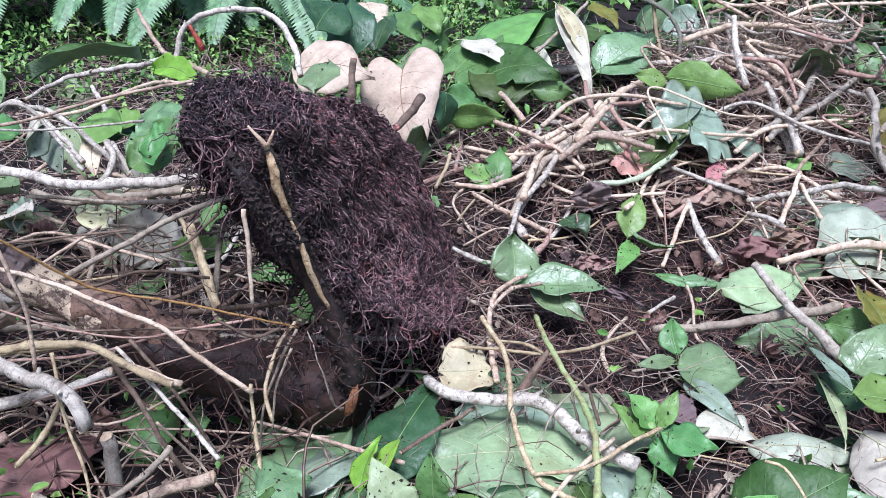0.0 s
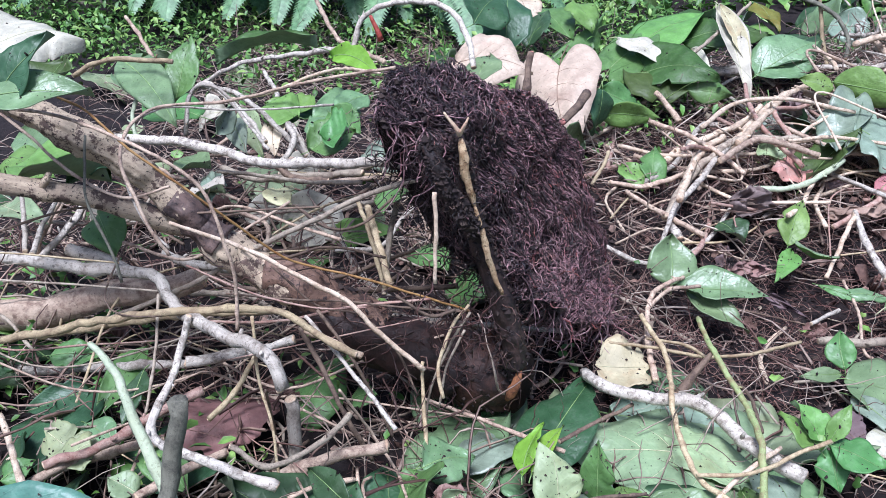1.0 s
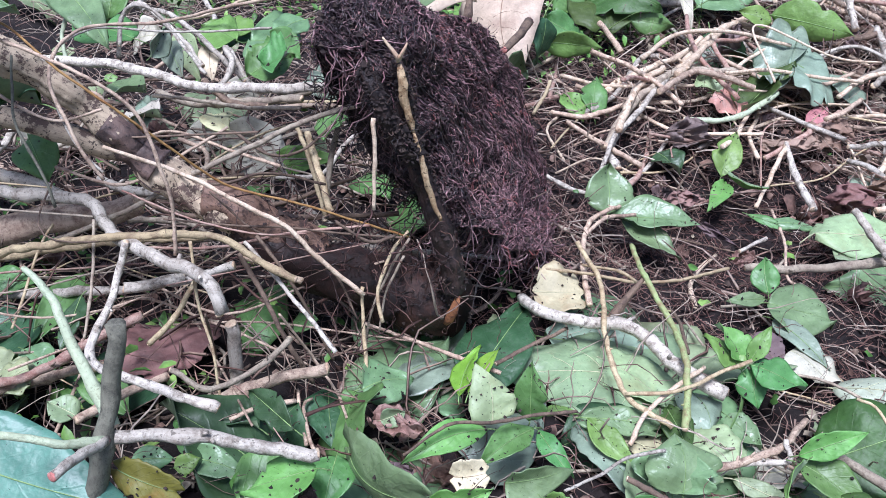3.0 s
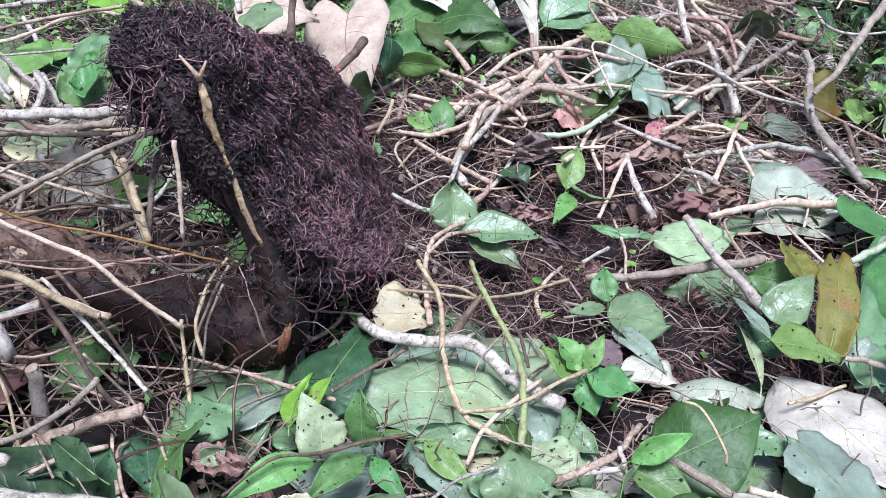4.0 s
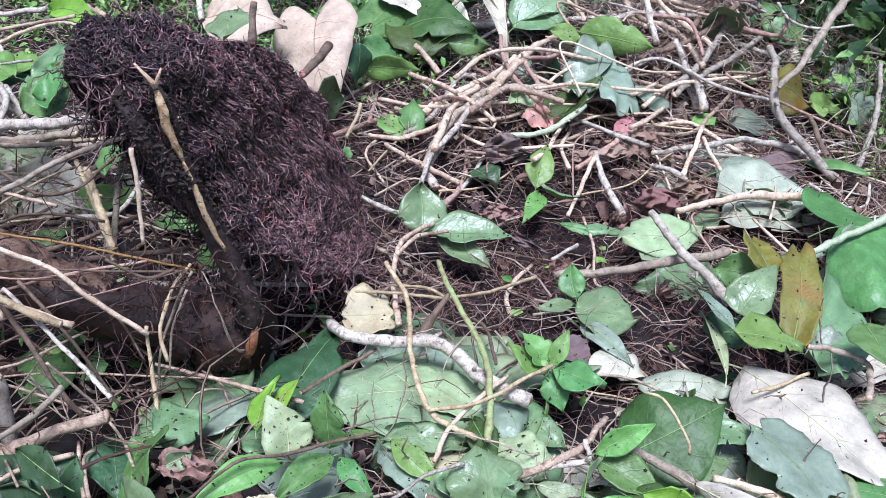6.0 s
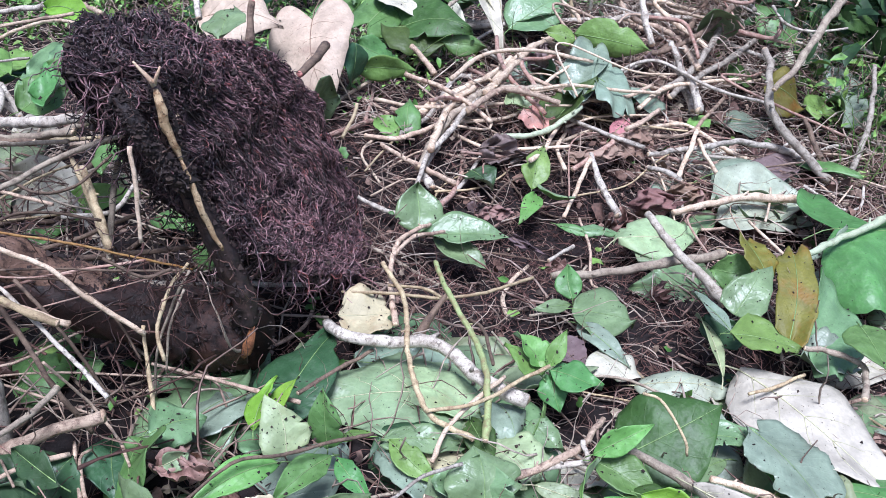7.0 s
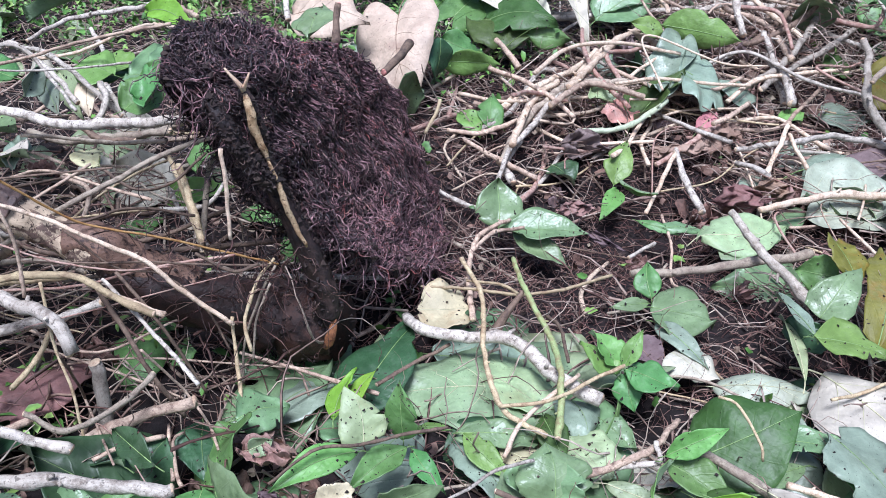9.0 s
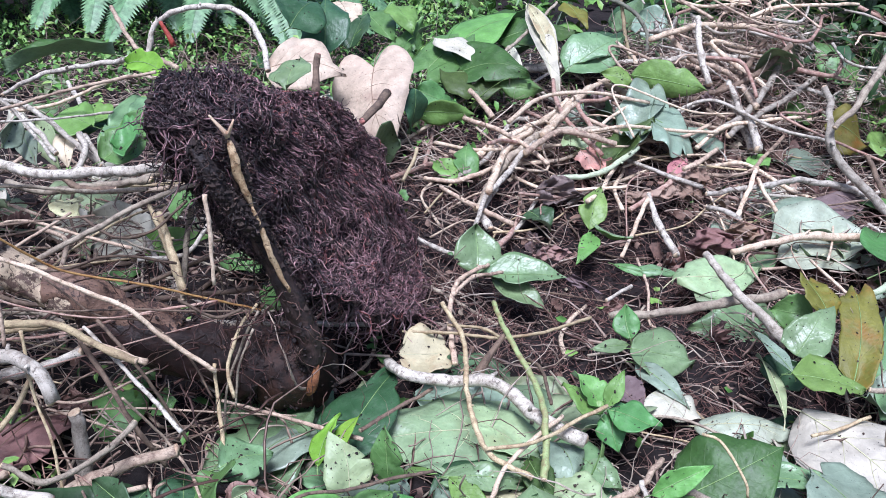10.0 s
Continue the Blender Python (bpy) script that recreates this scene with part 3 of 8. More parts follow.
def hairs(name, starts, ways, lengths, radii, material, rng, droop=0.3, wiggle=0.5, segs=5, parent=None, label="", kind="stuff"):
    """Many thin threads in one mesh: each starts at a place, goes its way and wanders."""
    n = len(starts)
    p, d = np.array(starts, float), np.array(ways, float)
    d /= np.linalg.norm(d, axis=1)[:, None] + 1e-9
    rings = [p.copy()]
    for k in range(segs):
        d = d + rng.normal(0, wiggle, (n, 3)) * 0.6
        d[:, 2] -= droop * 0.4
        d /= np.linalg.norm(d, axis=1)[:, None] + 1e-9
        p = p + d * (np.asarray(lengths) / segs)[:, None]
        rings.append(p.copy())
    return threads(name, np.stack(rings, 1), radii, material, rng, parent, label, kind)


def threads(name, rings, radii, material, rng, parent=None, label="", kind="stuff"):
    """One mesh of thin tapering threads through the given rows of places."""
    n, segs = len(rings), rings.shape[1] - 1
    tan = np.gradient(rings, axis=1)
    tan /= np.linalg.norm(tan, axis=2)[..., None] + 1e-9
    ref = rng.normal(size=(n, 1, 3))
    u = np.cross(tan, np.broadcast_to(ref, tan.shape))
    u /= np.linalg.norm(u, axis=2)[..., None] + 1e-9
    w = np.cross(tan, u)
    taper = np.linspace(1.0, 0.45, segs + 1)[None, :, None] * np.asarray(radii)[:, None, None] * rng.uniform(0.65, 1.45, (n, segs + 1, 1))
    sides = [rings + taper * (math.cos(a) * u + math.sin(a) * w) for a in (0.0, 2.094, 4.189)]
    verts = np.stack(sides, 2).reshape(-1, 3)
    i, s, k = np.meshgrid(np.arange(n), np.arange(segs), np.arange(3), indexing="ij")
    a = i * (segs + 1) * 3 + s * 3
    quads = np.stack([a + k, a + (k + 1) % 3, a + 3 + (k + 1) % 3, a + 3 + k], -1).reshape(-1, 4)
    me = bpy.data.meshes.new(name)
    me.from_pydata(verts.tolist(), [], quads.tolist())
    me.materials.append(material)
    me.polygons.foreach_set("use_smooth", [True] * len(quads))
    ob = new(name, me)
    if parent is not None:
        ob.parent = parent
    return tagged(ob, label, kind=kind)


def clods(name, centres, sizes, material, rng, parent=None, label=""):
    """Many small lumps in one mesh."""
    n = len(centres)
    d = np.array([(1, 0, 0), (-1, 0, 0), (0, 1, 0), (0, -1, 0), (0, 0, 1), (0, 0, -1)], float)
    s = np.asarray(sizes)[:, None, None]
    v = np.asarray(centres)[:, None, :] + d[None] * s * rng.uniform(0.55, 1.3, (n, 6, 1)) + rng.normal(0, 0.25, (n, 6, 3)) * s
    f = np.array([(0, 2, 4), (2, 1, 4), (1, 3, 4), (3, 0, 4), (2, 0, 5), (1, 2, 5), (3, 1, 5), (0, 3, 5)])
    faces = (np.arange(n)[:, None, None] * 6 + f[None]).reshape(-1, 3)
    ob = mesh_object(name, v.reshape(-1, 3).tolist(), faces.tolist(), [material], parent, smooth=False)
    return tagged(ob, label, kind="stuff")


# ---- the uprooted plant: trunk, root mat, thick roots ----
def uprooted_plant():
    plant = new("uprooted_stump")
    tagged(plant, "uprooted stump with a dark soil-caked root mat and fallen trunk", "tree stump")
    rng = np.random.default_rng(7)
    # the mat is lofted from its hanging near edge over the ridge to its far edge on the soil; its rails are placed to
    # fit the camera's view
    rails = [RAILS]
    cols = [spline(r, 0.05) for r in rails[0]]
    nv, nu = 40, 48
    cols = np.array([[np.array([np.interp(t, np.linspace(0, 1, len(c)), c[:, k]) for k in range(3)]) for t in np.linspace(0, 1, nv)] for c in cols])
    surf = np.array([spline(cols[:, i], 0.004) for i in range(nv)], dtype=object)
    grid = np.zeros((nv, nu, 3))
    for i in range(nv):
        row = surf[i] if surf.ndim == 1 else surf[i].astype(float)
        row = np.array(row, float)
        s = np.r_[0, np.cumsum(np.linalg.norm(np.diff(row, axis=0), axis=1))]
        for k in range(3):
            grid[i, :, k] = np.interp(np.linspace(0, s[-1], nu), s, row[:, k])
    du, dv = np.gradient(grid, axis=1), np.gradient(grid, axis=0)
    nrm = np.cross(dv, du)
    nrm /= np.linalg.norm(nrm, axis=2)[..., None] + 1e-9
    if nrm[nv // 2, nu // 2] @ np.array([0.8, 0.0, 0.6]) < 0:
        nrm = -nrm
    lump = np.array([[0.026 * noise.noise(Vector(p) * 11) + 0.018 * noise.noise(Vector(p) * 30) for p in r] for r in grid])
    front = grid + nrm * (lump - 0.016)[..., None]
    centre = grid.mean((0, 1))
    back = centre + (grid - centre) * 0.78 + np.array([-0.055, 0.03, -0.035])
    verts = list(front.reshape(-1, 3)) + list(back.reshape(-1, 3))
    h = nv * nu
    faces = []
    for i in range(nv - 1):
        for k in range(nu - 1):
            a = i * nu + k
            faces += [(a, a + 1, a + nu + 1, a + nu), (h + a, h + a + nu, h + a + nu + 1, h + a + 1)]
    rim = [k for k in range(nu)] + [i * nu + nu - 1 for i in range(1, nv)] + [(nv - 1) * nu + k for k in range(nu - 2, -1, -1)] + [i * nu for i in range(nv - 2, 0, -1)]
    faces += [(a, a + h, b + h, b) for a, b in zip(rim, rim[1:] + rim[:1])]
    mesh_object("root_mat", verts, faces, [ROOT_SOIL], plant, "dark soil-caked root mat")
    # rootlets all over the mat
    def at(uu, vv, arr):
        a, b = vv * (nv - 1), uu * (nu - 1)
        i, k = np.minimum(a.astype(int), nv - 2), np.minimum(b.astype(int), nu - 2)
        fa, fb = (a - i)[:, None], (b - k)[:, None]
        return (arr[i, k] * (1 - fa) + arr[i + 1, k] * fa) * (1 - fb) + (arr[i, k + 1] * (1 - fa) + arr[i + 1, k + 1] * fa) * fb
    # a matted net of fine roots that creeps over the surface
    n, segs = 11500, 10
    uu, vv = rng.random(n) ** 0.9, rng.random(n)
    u0 = uu.copy()
    across, down = np.linalg.norm(np.diff(grid[nv // 2], axis=0), axis=1).sum(), np.linalg.norm(np.diff(grid[:, nu // 2], axis=0), axis=1).sum()
    way = np.where(rng.random(n) < 0.45, rng.uniform(0.0, 6.28, n), rng.normal(1.57, 0.5, n))
    stride = rng.uniform(0.018, 0.052, n) / segs
    high = rng.uniform(-0.001, 0.014, n)
    rows = []
    for s in range(segs + 1):
        rise = high + rng.normal(0, 0.0006, n) - (0.004 if s in (0, segs) else 0.0)
        rows.append(at(uu, vv, front) + at(uu, vv, nrm) * rise[:, None])
        way = way + rng.normal(0, 0.75, n)
        uu = np.clip(uu + np.cos(way) * stride / across, 0, 1)
        vv = np.clip(vv + np.sin(way) * stride / down, 0, 1)
    rows, thick = np.stack(rows, 1), rng.uniform(0.0006, 0.0013, n)
    # roots deep in the net and by the near edge get shade as colour
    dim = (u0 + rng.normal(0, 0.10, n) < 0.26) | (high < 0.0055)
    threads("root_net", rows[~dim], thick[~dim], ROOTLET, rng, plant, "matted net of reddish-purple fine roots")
    threads("root_net", rows[dim], thick[dim], SHADEDROOT, rng, plant, "matted net of soil-caked roots, blackened for the shade of gaps")
    n = 600
    uu, vv = rng.random(n) ** 0.85, rng.random(n)
    p0, n0, d0 = at(uu, vv, front), at(uu, vv, nrm), at(uu, vv, dv)
    d0 /= np.linalg.norm(d0, axis=1)[:, None]
    ways = d0 * rng.uniform(0.0, 1.3, (n, 1)) + n0 * rng.uniform(-0.1, 0.4, (n, 1)) + rng.normal(0, 0.6, (n, 3))
    hairs("root_tangle", p0 + n0 * rng.uniform(0.0, 0.012, (n, 1)), ways, rng.uniform(0.010, 0.024, n) * np.where(rng.random(n) < 0.15, 1.8, 1.0), rng.uniform(0.0006, 0.0014, n), ROOTLET, rng, 0.1, 1.1, 5, plant, "tangled dark fine roots")
    n2 = 5000
    u2, v2 = rng.random(n2), rng.random(n2)
    clods("clinging_soil", at(u2, v2, front) + at(u2, v2, nrm) * rng.uniform(0.0, 0.012, (n2, 1)), 0.0012 + 0.004 * rng.random(n2) ** 2, CRUMB, rng, plant, "dark soil clods in the roots")
    # fringes along the top, the hanging near edge and the lower edge
    n = 2800
    e = rng.random(n)
    sidepick = rng.integers(0, 4, n)
    uu = np.where(sidepick == 0, e, np.where(sidepick == 1, rng.random(n) * 0.06, np.where(sidepick == 2, e, 0.96 + 0.04 * rng.random(n))))
    vv = np.where(sidepick == 0, rng.random(n) * 0.05, np.where(sidepick == 1, e, np.where(sidepick == 2, 0.95 + 0.05 * rng.random(n), e)))
    outward = np.array([[0.0, 0.0, 0.9], [-0.8, -0.1, 0.0], [0.1, -0.2, -0.9], [0.7, 0.1, 0.0]])[sidepick]
    p0 = at(uu, vv, front) + rng.uniform(0, 0.6, (n, 1)) * (at(uu, vv, back) - at(uu, vv, front))
    hairs("root_fringe", p0, outward + rng.normal(0, 0.8, (n, 3)), rng.uniform(0.012, 0.034, n), rng.uniform(0.0005, 0.0013, n), SHADEDROOT, rng, 0.15, 1.2, 5, plant, "loose fringe of thin roots")
    # long roots that hang from the lower edge and from the near edge
    n = 260
    low = rng.random(n) < 0.65
    uu = np.where(low, 0.2 + 0.8 * rng.random(n), 0.1 * rng.random(n))
    vv = np.where(low, 0.8 + 0.2 * rng.random(n), 0.25 + 0.55 * rng.random(n))
    p0 = at(uu, vv, front) + at(uu, vv, nrm) * 0.004
    hairs("root_curtain", p0, rng.normal(0, 0.45, (n, 3)) + (0.1, -0.25, -0.7), rng.uniform(0.035, 0.11, n), rng.uniform(0.0007, 0.0019, n), ROOTLET, rng, 0.5, 0.8, 8, plant, "dangling dark roots")
    n = 900
    uu, vv = rng.random(n) * 0.5, 0.35 + 0.65 * rng.random(n)
    p0 = at(uu, vv, back) + rng.normal(0, 0.012, (n, 3))
    hairs("underside_fringe", p0, rng.normal(0, 0.7, (n, 3)) + (-0.2, -0.3, -0.5), rng.uniform(0.02, 0.07, n), rng.uniform(0.0006, 0.0016, n), DARKROOT, rng, 0.45, 1.1, 7, plant, "dark roots hanging from the underside of the mat")
    # red-brown threads by the stump's collar and along the trunk
    n = 60
    c = spline(COLLAR, 0.01)
    p0 = c[rng.integers(0, len(c), n)] + rng.normal(0, 0.03, (n, 3)) + (0, -0.03, 0)
    hairs("root_beard", p0, rng.normal(0, 0.6, (n, 3)) + (0, -0.15, -0.6), rng.uniform(0.03, 0.11, n), rng.uniform(0.0005, 0.0013, n), BEARD, rng, 0.35, 0.9, 9, plant, "reddish hanging root threads")
    # short hairs on the thick roots, long threads along the trunk's base
    for a in STUMP_PARTS:
        if a[0] in ("thick_root", "side_root", "trunk_base", "stump_base"):
            c = spline(a[1], 0.004)
            count = {"trunk_base": 16, "stump_base": 6}.get(a[0], 160)
            k = rng.integers(0, len(c), count)
            rad = np.linspace(a[2], a[3], len(c))[k] * 0.74
            t = np.gradient(c, axis=0)[k]
            t /= np.linalg.norm(t, axis=1)[:, None]
            o = np.cross(t, rng.normal(size=(count, 3)))
            o /= np.linalg.norm(o, axis=1)[:, None]
            along = a[0] in ("trunk_base", "stump_base")
            ways = t * rng.choice((-1, 1), (count, 1)) * (1.0 if along else 0.4) + o * (0.12 if along else 0.7) + rng.normal(0, 0.25, (count, 3))
            ln = rng.uniform(0.03, 0.11, count) if along else rng.uniform(0.008, 0.03, count)
            hairs("bark_rootlet", c[k] + o * rad[:, None], ways, ln, rng.uniform(0.0005, 0.0013, count), BEARD if along else DARKROOT, rng, 0.1, 0.9, 7, plant, "thin clinging rootlets")
    # longer stout roots over the mat
    for _ in range(110):
        u0, v0 = rng.uniform(0.05, 0.8), rng.uniform(0.0, 0.6)
        k = 7
        us = np.clip(u0 + np.cumsum(rng.normal(0.012, 0.03, k)), 0, 1)
        vs = np.clip(v0 + np.cumsum(np.abs(rng.normal(0.05, 0.02, k))), 0, 1)
        q = at(us, vs, front) + at(us, vs, nrm) * rng.uniform(0.004, 0.016, (k, 1))
        stick_mesh("stout_root", q, rng.uniform(0.0010, 0.0022), 0.0008, "root", plant, knots=False, rough=0.2)
    # soil that sticks to the thick roots and the stump
    for a in STUMP_PARTS:
        if a[0] in ("thick_root", "side_root", "stump_base", "trunk_base"):
            c = spline(a[1], 0.004)
            k = rng.integers(0, len(c), 900)
            o = rng.normal(size=(900, 3))
            o /= np.linalg.norm(o, axis=1)[:, None]
            clods("root_soil_crumb", c[k] + o * (np.linspace(a[2], a[3], len(c))[k] * 0.76)[:, None], 0.0010 + 0.0046 * rng.random(900) ** 2, CRUMB, rng, plant, "dark soil sticking to the bark")
    made = {}
    for a in STUMP_PARTS:
        owner = {"peeled_wood": "thick_root", "splintered_tip": "thick_root", "bark_scar": "stump_base"}.get(a[0])
        made[a[0]], _, _ = stick_mesh(*a[:5], parent=made.get(owner, plant), label=a[5], rough=a[6], knots=a[7], flat=a[8], pointed=a[0] in ("peeled_wood", "bark_scar"))
    return plant


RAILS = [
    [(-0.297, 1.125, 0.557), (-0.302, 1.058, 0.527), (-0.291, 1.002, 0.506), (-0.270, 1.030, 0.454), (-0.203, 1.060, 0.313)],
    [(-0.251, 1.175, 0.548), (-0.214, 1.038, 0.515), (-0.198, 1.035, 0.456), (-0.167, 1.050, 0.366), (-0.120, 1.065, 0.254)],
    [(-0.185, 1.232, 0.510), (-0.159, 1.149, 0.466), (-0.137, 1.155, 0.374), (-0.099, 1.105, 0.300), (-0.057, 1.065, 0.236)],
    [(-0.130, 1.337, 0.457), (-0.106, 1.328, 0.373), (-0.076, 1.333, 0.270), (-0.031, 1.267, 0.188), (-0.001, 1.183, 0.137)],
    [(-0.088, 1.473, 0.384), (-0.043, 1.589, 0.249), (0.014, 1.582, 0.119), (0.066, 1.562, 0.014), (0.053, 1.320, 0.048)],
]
COLLAR = [(-0.169, 1.000, 0.294), (-0.158, 1.000, 0.252), (-0.122, 1.000, 0.227), (-0.093, 1.000, 0.193)]
STUMP_PARTS = [  # name, course, radii, bark, label, roughness, knots, flatness
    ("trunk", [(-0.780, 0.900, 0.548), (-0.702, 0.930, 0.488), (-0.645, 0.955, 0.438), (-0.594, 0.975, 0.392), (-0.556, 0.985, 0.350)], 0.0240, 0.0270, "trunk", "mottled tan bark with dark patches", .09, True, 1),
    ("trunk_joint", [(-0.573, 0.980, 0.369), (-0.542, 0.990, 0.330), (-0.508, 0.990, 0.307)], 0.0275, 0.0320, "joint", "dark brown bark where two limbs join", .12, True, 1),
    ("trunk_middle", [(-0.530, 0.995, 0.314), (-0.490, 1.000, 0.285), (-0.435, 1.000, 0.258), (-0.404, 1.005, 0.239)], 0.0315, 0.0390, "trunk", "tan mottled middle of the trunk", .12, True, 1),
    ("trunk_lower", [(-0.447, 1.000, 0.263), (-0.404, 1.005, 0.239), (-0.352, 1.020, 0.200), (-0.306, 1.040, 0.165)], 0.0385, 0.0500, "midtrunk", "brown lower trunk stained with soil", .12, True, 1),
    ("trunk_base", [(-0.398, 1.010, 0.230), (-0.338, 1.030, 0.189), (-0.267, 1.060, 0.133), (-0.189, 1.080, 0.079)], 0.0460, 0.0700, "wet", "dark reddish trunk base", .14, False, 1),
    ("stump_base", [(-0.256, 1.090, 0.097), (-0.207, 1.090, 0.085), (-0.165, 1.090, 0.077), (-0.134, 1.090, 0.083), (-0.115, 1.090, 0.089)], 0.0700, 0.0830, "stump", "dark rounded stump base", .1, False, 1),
    ("thick_root", [(-0.193, 1.014, 0.495), (-0.181, 1.014, 0.460), (-0.173, 1.020, 0.412), (-0.159, 1.025, 0.361), (-0.138, 1.040, 0.291), (-0.112, 1.045, 0.218), (-0.096, 1.050, 0.138)], 0.0095, 0.0290, "root", "thick dark root along the mat's edge", .2, False, 1),
    ("side_root", [(-0.227, 0.990, 0.484), (-0.210, 0.985, 0.459), (-0.188, 0.990, 0.417), (-0.163, 1.004, 0.373)], 0.0110, 0.0170, "root", "dark side root", .2, False, 1),
    ("peeled_wood", [(-0.185, 0.997, 0.496), (-0.180, 0.997, 0.471), (-0.174, 1.003, 0.436), (-0.163, 1.009, 0.399)], 0.0088, 0.0078, "peeled", "peeled yellow wood", .4, False, .6),
    ("peeled_wood", [(-0.163, 1.006, 0.402), (-0.150, 1.006, 0.362), (-0.139, 1.007, 0.325), (-0.118, 1.013, 0.272)], 0.0064, 0.0066, "peeled", "peeled cream wood", .4, False, .6),
    ("splintered_tip", [(-0.206, 0.991, 0.529), (-0.194, 0.991, 0.516), (-0.186, 0.997, 0.501)], 0.0022, 0.0075, "cut", "pale splintered tip", .2, False, .7),
    ("splintered_tip", [(-0.176, 0.991, 0.526), (-0.180, 0.991, 0.514), (-0.186, 0.997, 0.501)], 0.0014, 0.0044, "cut", "pale splintered tip", .2, False, .7),
    ("splintered_tip", [(-0.230, 0.996, 0.490), (-0.224, 0.996, 0.482), (-0.221, 1.003, 0.470)], 0.0052, 0.0075, "cut", "cream broken root end", .2, False, .8),
    ("bark_scar", [(-0.084, 1.034, 0.138), (-0.087, 1.029, 0.112), (-0.100, 1.034, 0.078)], 0.0100, 0.0135, "scar", "orange wood where the bark is torn away", .35, False, .35),
]
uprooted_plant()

# ---- stems, branches and leaves that lie in the open ----
stick("cut_branch", [(-1.001, 1.300, 0.294), (-0.958, 1.300, 0.294), (-0.844, 1.280, 0.313), (-0.664, 1.240, 0.337), (-0.548, 1.200, 0.339), (-0.430, 1.160, 0.365), (-0.275, 1.100, 0.411)], 0.0114, 0.0103, "greywhite", "long grey-white cut branch with a splintered end")
stick("branch", [(-0.818, 0.900, 0.402), (-0.736, 0.940, 0.375), (-0.674, 0.955, 0.370), (-0.615, 0.970, 0.348), (-0.557, 0.985, 0.327)], 0.0185, 0.0205, "trunk", "thick tan branch joining the fallen trunk")
stick("branch", [(-0.909, 1.000, 0.220), (-0.751, 0.980, 0.238), (-0.604, 0.960, 0.255), (-0.565, 0.930, 0.241), (-0.479, 0.860, 0.260), (-0.391, 0.800, 0.287), (-0.350, 0.775, 0.284), (-0.337, 0.765, 0.258)], 0.0128, 0.0114, "greywhite", "pale blotched branch bent downward, broken at its tip")
stick("fallen_log", [(-0.973, 1.000, 0.085), (-0.789, 1.010, 0.142), (-0.655, 1.020, 0.187), (-0.580, 1.050, 0.205)], 0.0379, 0.0251, "tan", "pale tan log half buried under stems")
stick("vine_stem", [(-0.835, 0.880, 0.152), (-0.711, 0.880, 0.197), (-0.621, 0.880, 0.231), (-0.512, 0.880, 0.263), (-0.395, 0.880, 0.285), (-0.333, 0.870, 0.267), (-0.278, 0.860, 0.251)], 0.0083, 0.0064, "olive", "olive-brown vine stem with a fresh cut end")
stick("vine_stem", [(-0.741, 0.950, 0.140), (-0.566, 0.980, 0.231), (-0.485, 1.000, 0.287), (-0.402, 1.030, 0.330), (-0.321, 1.060, 0.373), (-0.237, 1.070, 0.408), (-0.178, 1.060, 0.438)], 0.0051, 0.0056, "olivetan", "straight olive-tan stem leaning on the roots")
stick("root", [(-0.643, 0.880, 0.536), (-0.602, 0.870, 0.528), (-0.546, 0.860, 0.490), (-0.487, 0.870, 0.444), (-0.441, 0.900, 0.387), (-0.397, 0.930, 0.334), (-0.359, 0.950, 0.312), (-0.303, 0.970, 0.294), (-0.232, 1.000, 0.261), (-0.164, 1.030, 0.228)], 0.0021, 0.0024, "orange", "thin orange root running along the fallen trunk")
stick("vine_stem", [(-0.532, 0.900, 0.378), (-0.430, 0.910, 0.348), (-0.364, 0.920, 0.311), (-0.314, 0.930, 0.283), (-0.285, 0.935, 0.251), (-0.263, 0.940, 0.225), (-0.210, 0.950, 0.175)], 0.0034, 0.0051, "cream", "cream and brown vine stem with nodes")
stick("vine_stem", [(-0.269, 1.000, 0.575), (-0.376, 1.020, 0.542), (-0.514, 1.050, 0.490), (-0.589, 1.020, 0.485), (-0.598, 0.960, 0.485), (-0.594, 0.920, 0.469), (-0.574, 0.880, 0.454), (-0.548, 0.860, 0.429), (-0.531, 0.850, 0.399), (-0.508, 0.850, 0.362)], 0.0028, 0.0032, "tan", "thin tan vine looped over the branches")
stick("vine_stem", [(-0.746, 0.900, 0.506), (-0.640, 0.870, 0.517), (-0.526, 0.840, 0.505), (-0.468, 0.840, 0.477), (-0.444, 0.840, 0.445), (-0.423, 0.830, 0.395), (-0.415, 0.830, 0.351), (-0.414, 0.820, 0.290)], 0.0028, 0.0032, "tan", "thin drooping tan vine")
stick("cut_stick", [(-0.526, 0.700, 0.332), (-0.504, 0.690, 0.324), (-0.490, 0.685, 0.311), (-0.459, 0.660, 0.273), (-0.431, 0.640, 0.235), (-0.405, 0.620, 0.204)], 0.0046, 0.0116, "palegreen", "pale green stick cut to a point")
stick("stake", [(-0.400, 0.650, 0.321), (-0.404, 0.630, 0.255), (-0.406, 0.606, 0.200), (-0.414, 0.580, 0.131)], 0.0122, 0.0155, "darkwood", "dark weathered stake with a slanted top")
stick("branch", [(-0.498, 0.860, 0.270), (-0.506, 0.840, 0.225), (-0.501, 0.800, 0.207), (-0.495, 0.740, 0.193), (-0.470, 0.720, 0.183), (-0.402, 0.710, 0.179), (-0.357, 0.700, 0.179), (-0.323, 0.700, 0.173)], 0.0060, 0.0088, "greywhite", "grey-white forked branch with broken end")
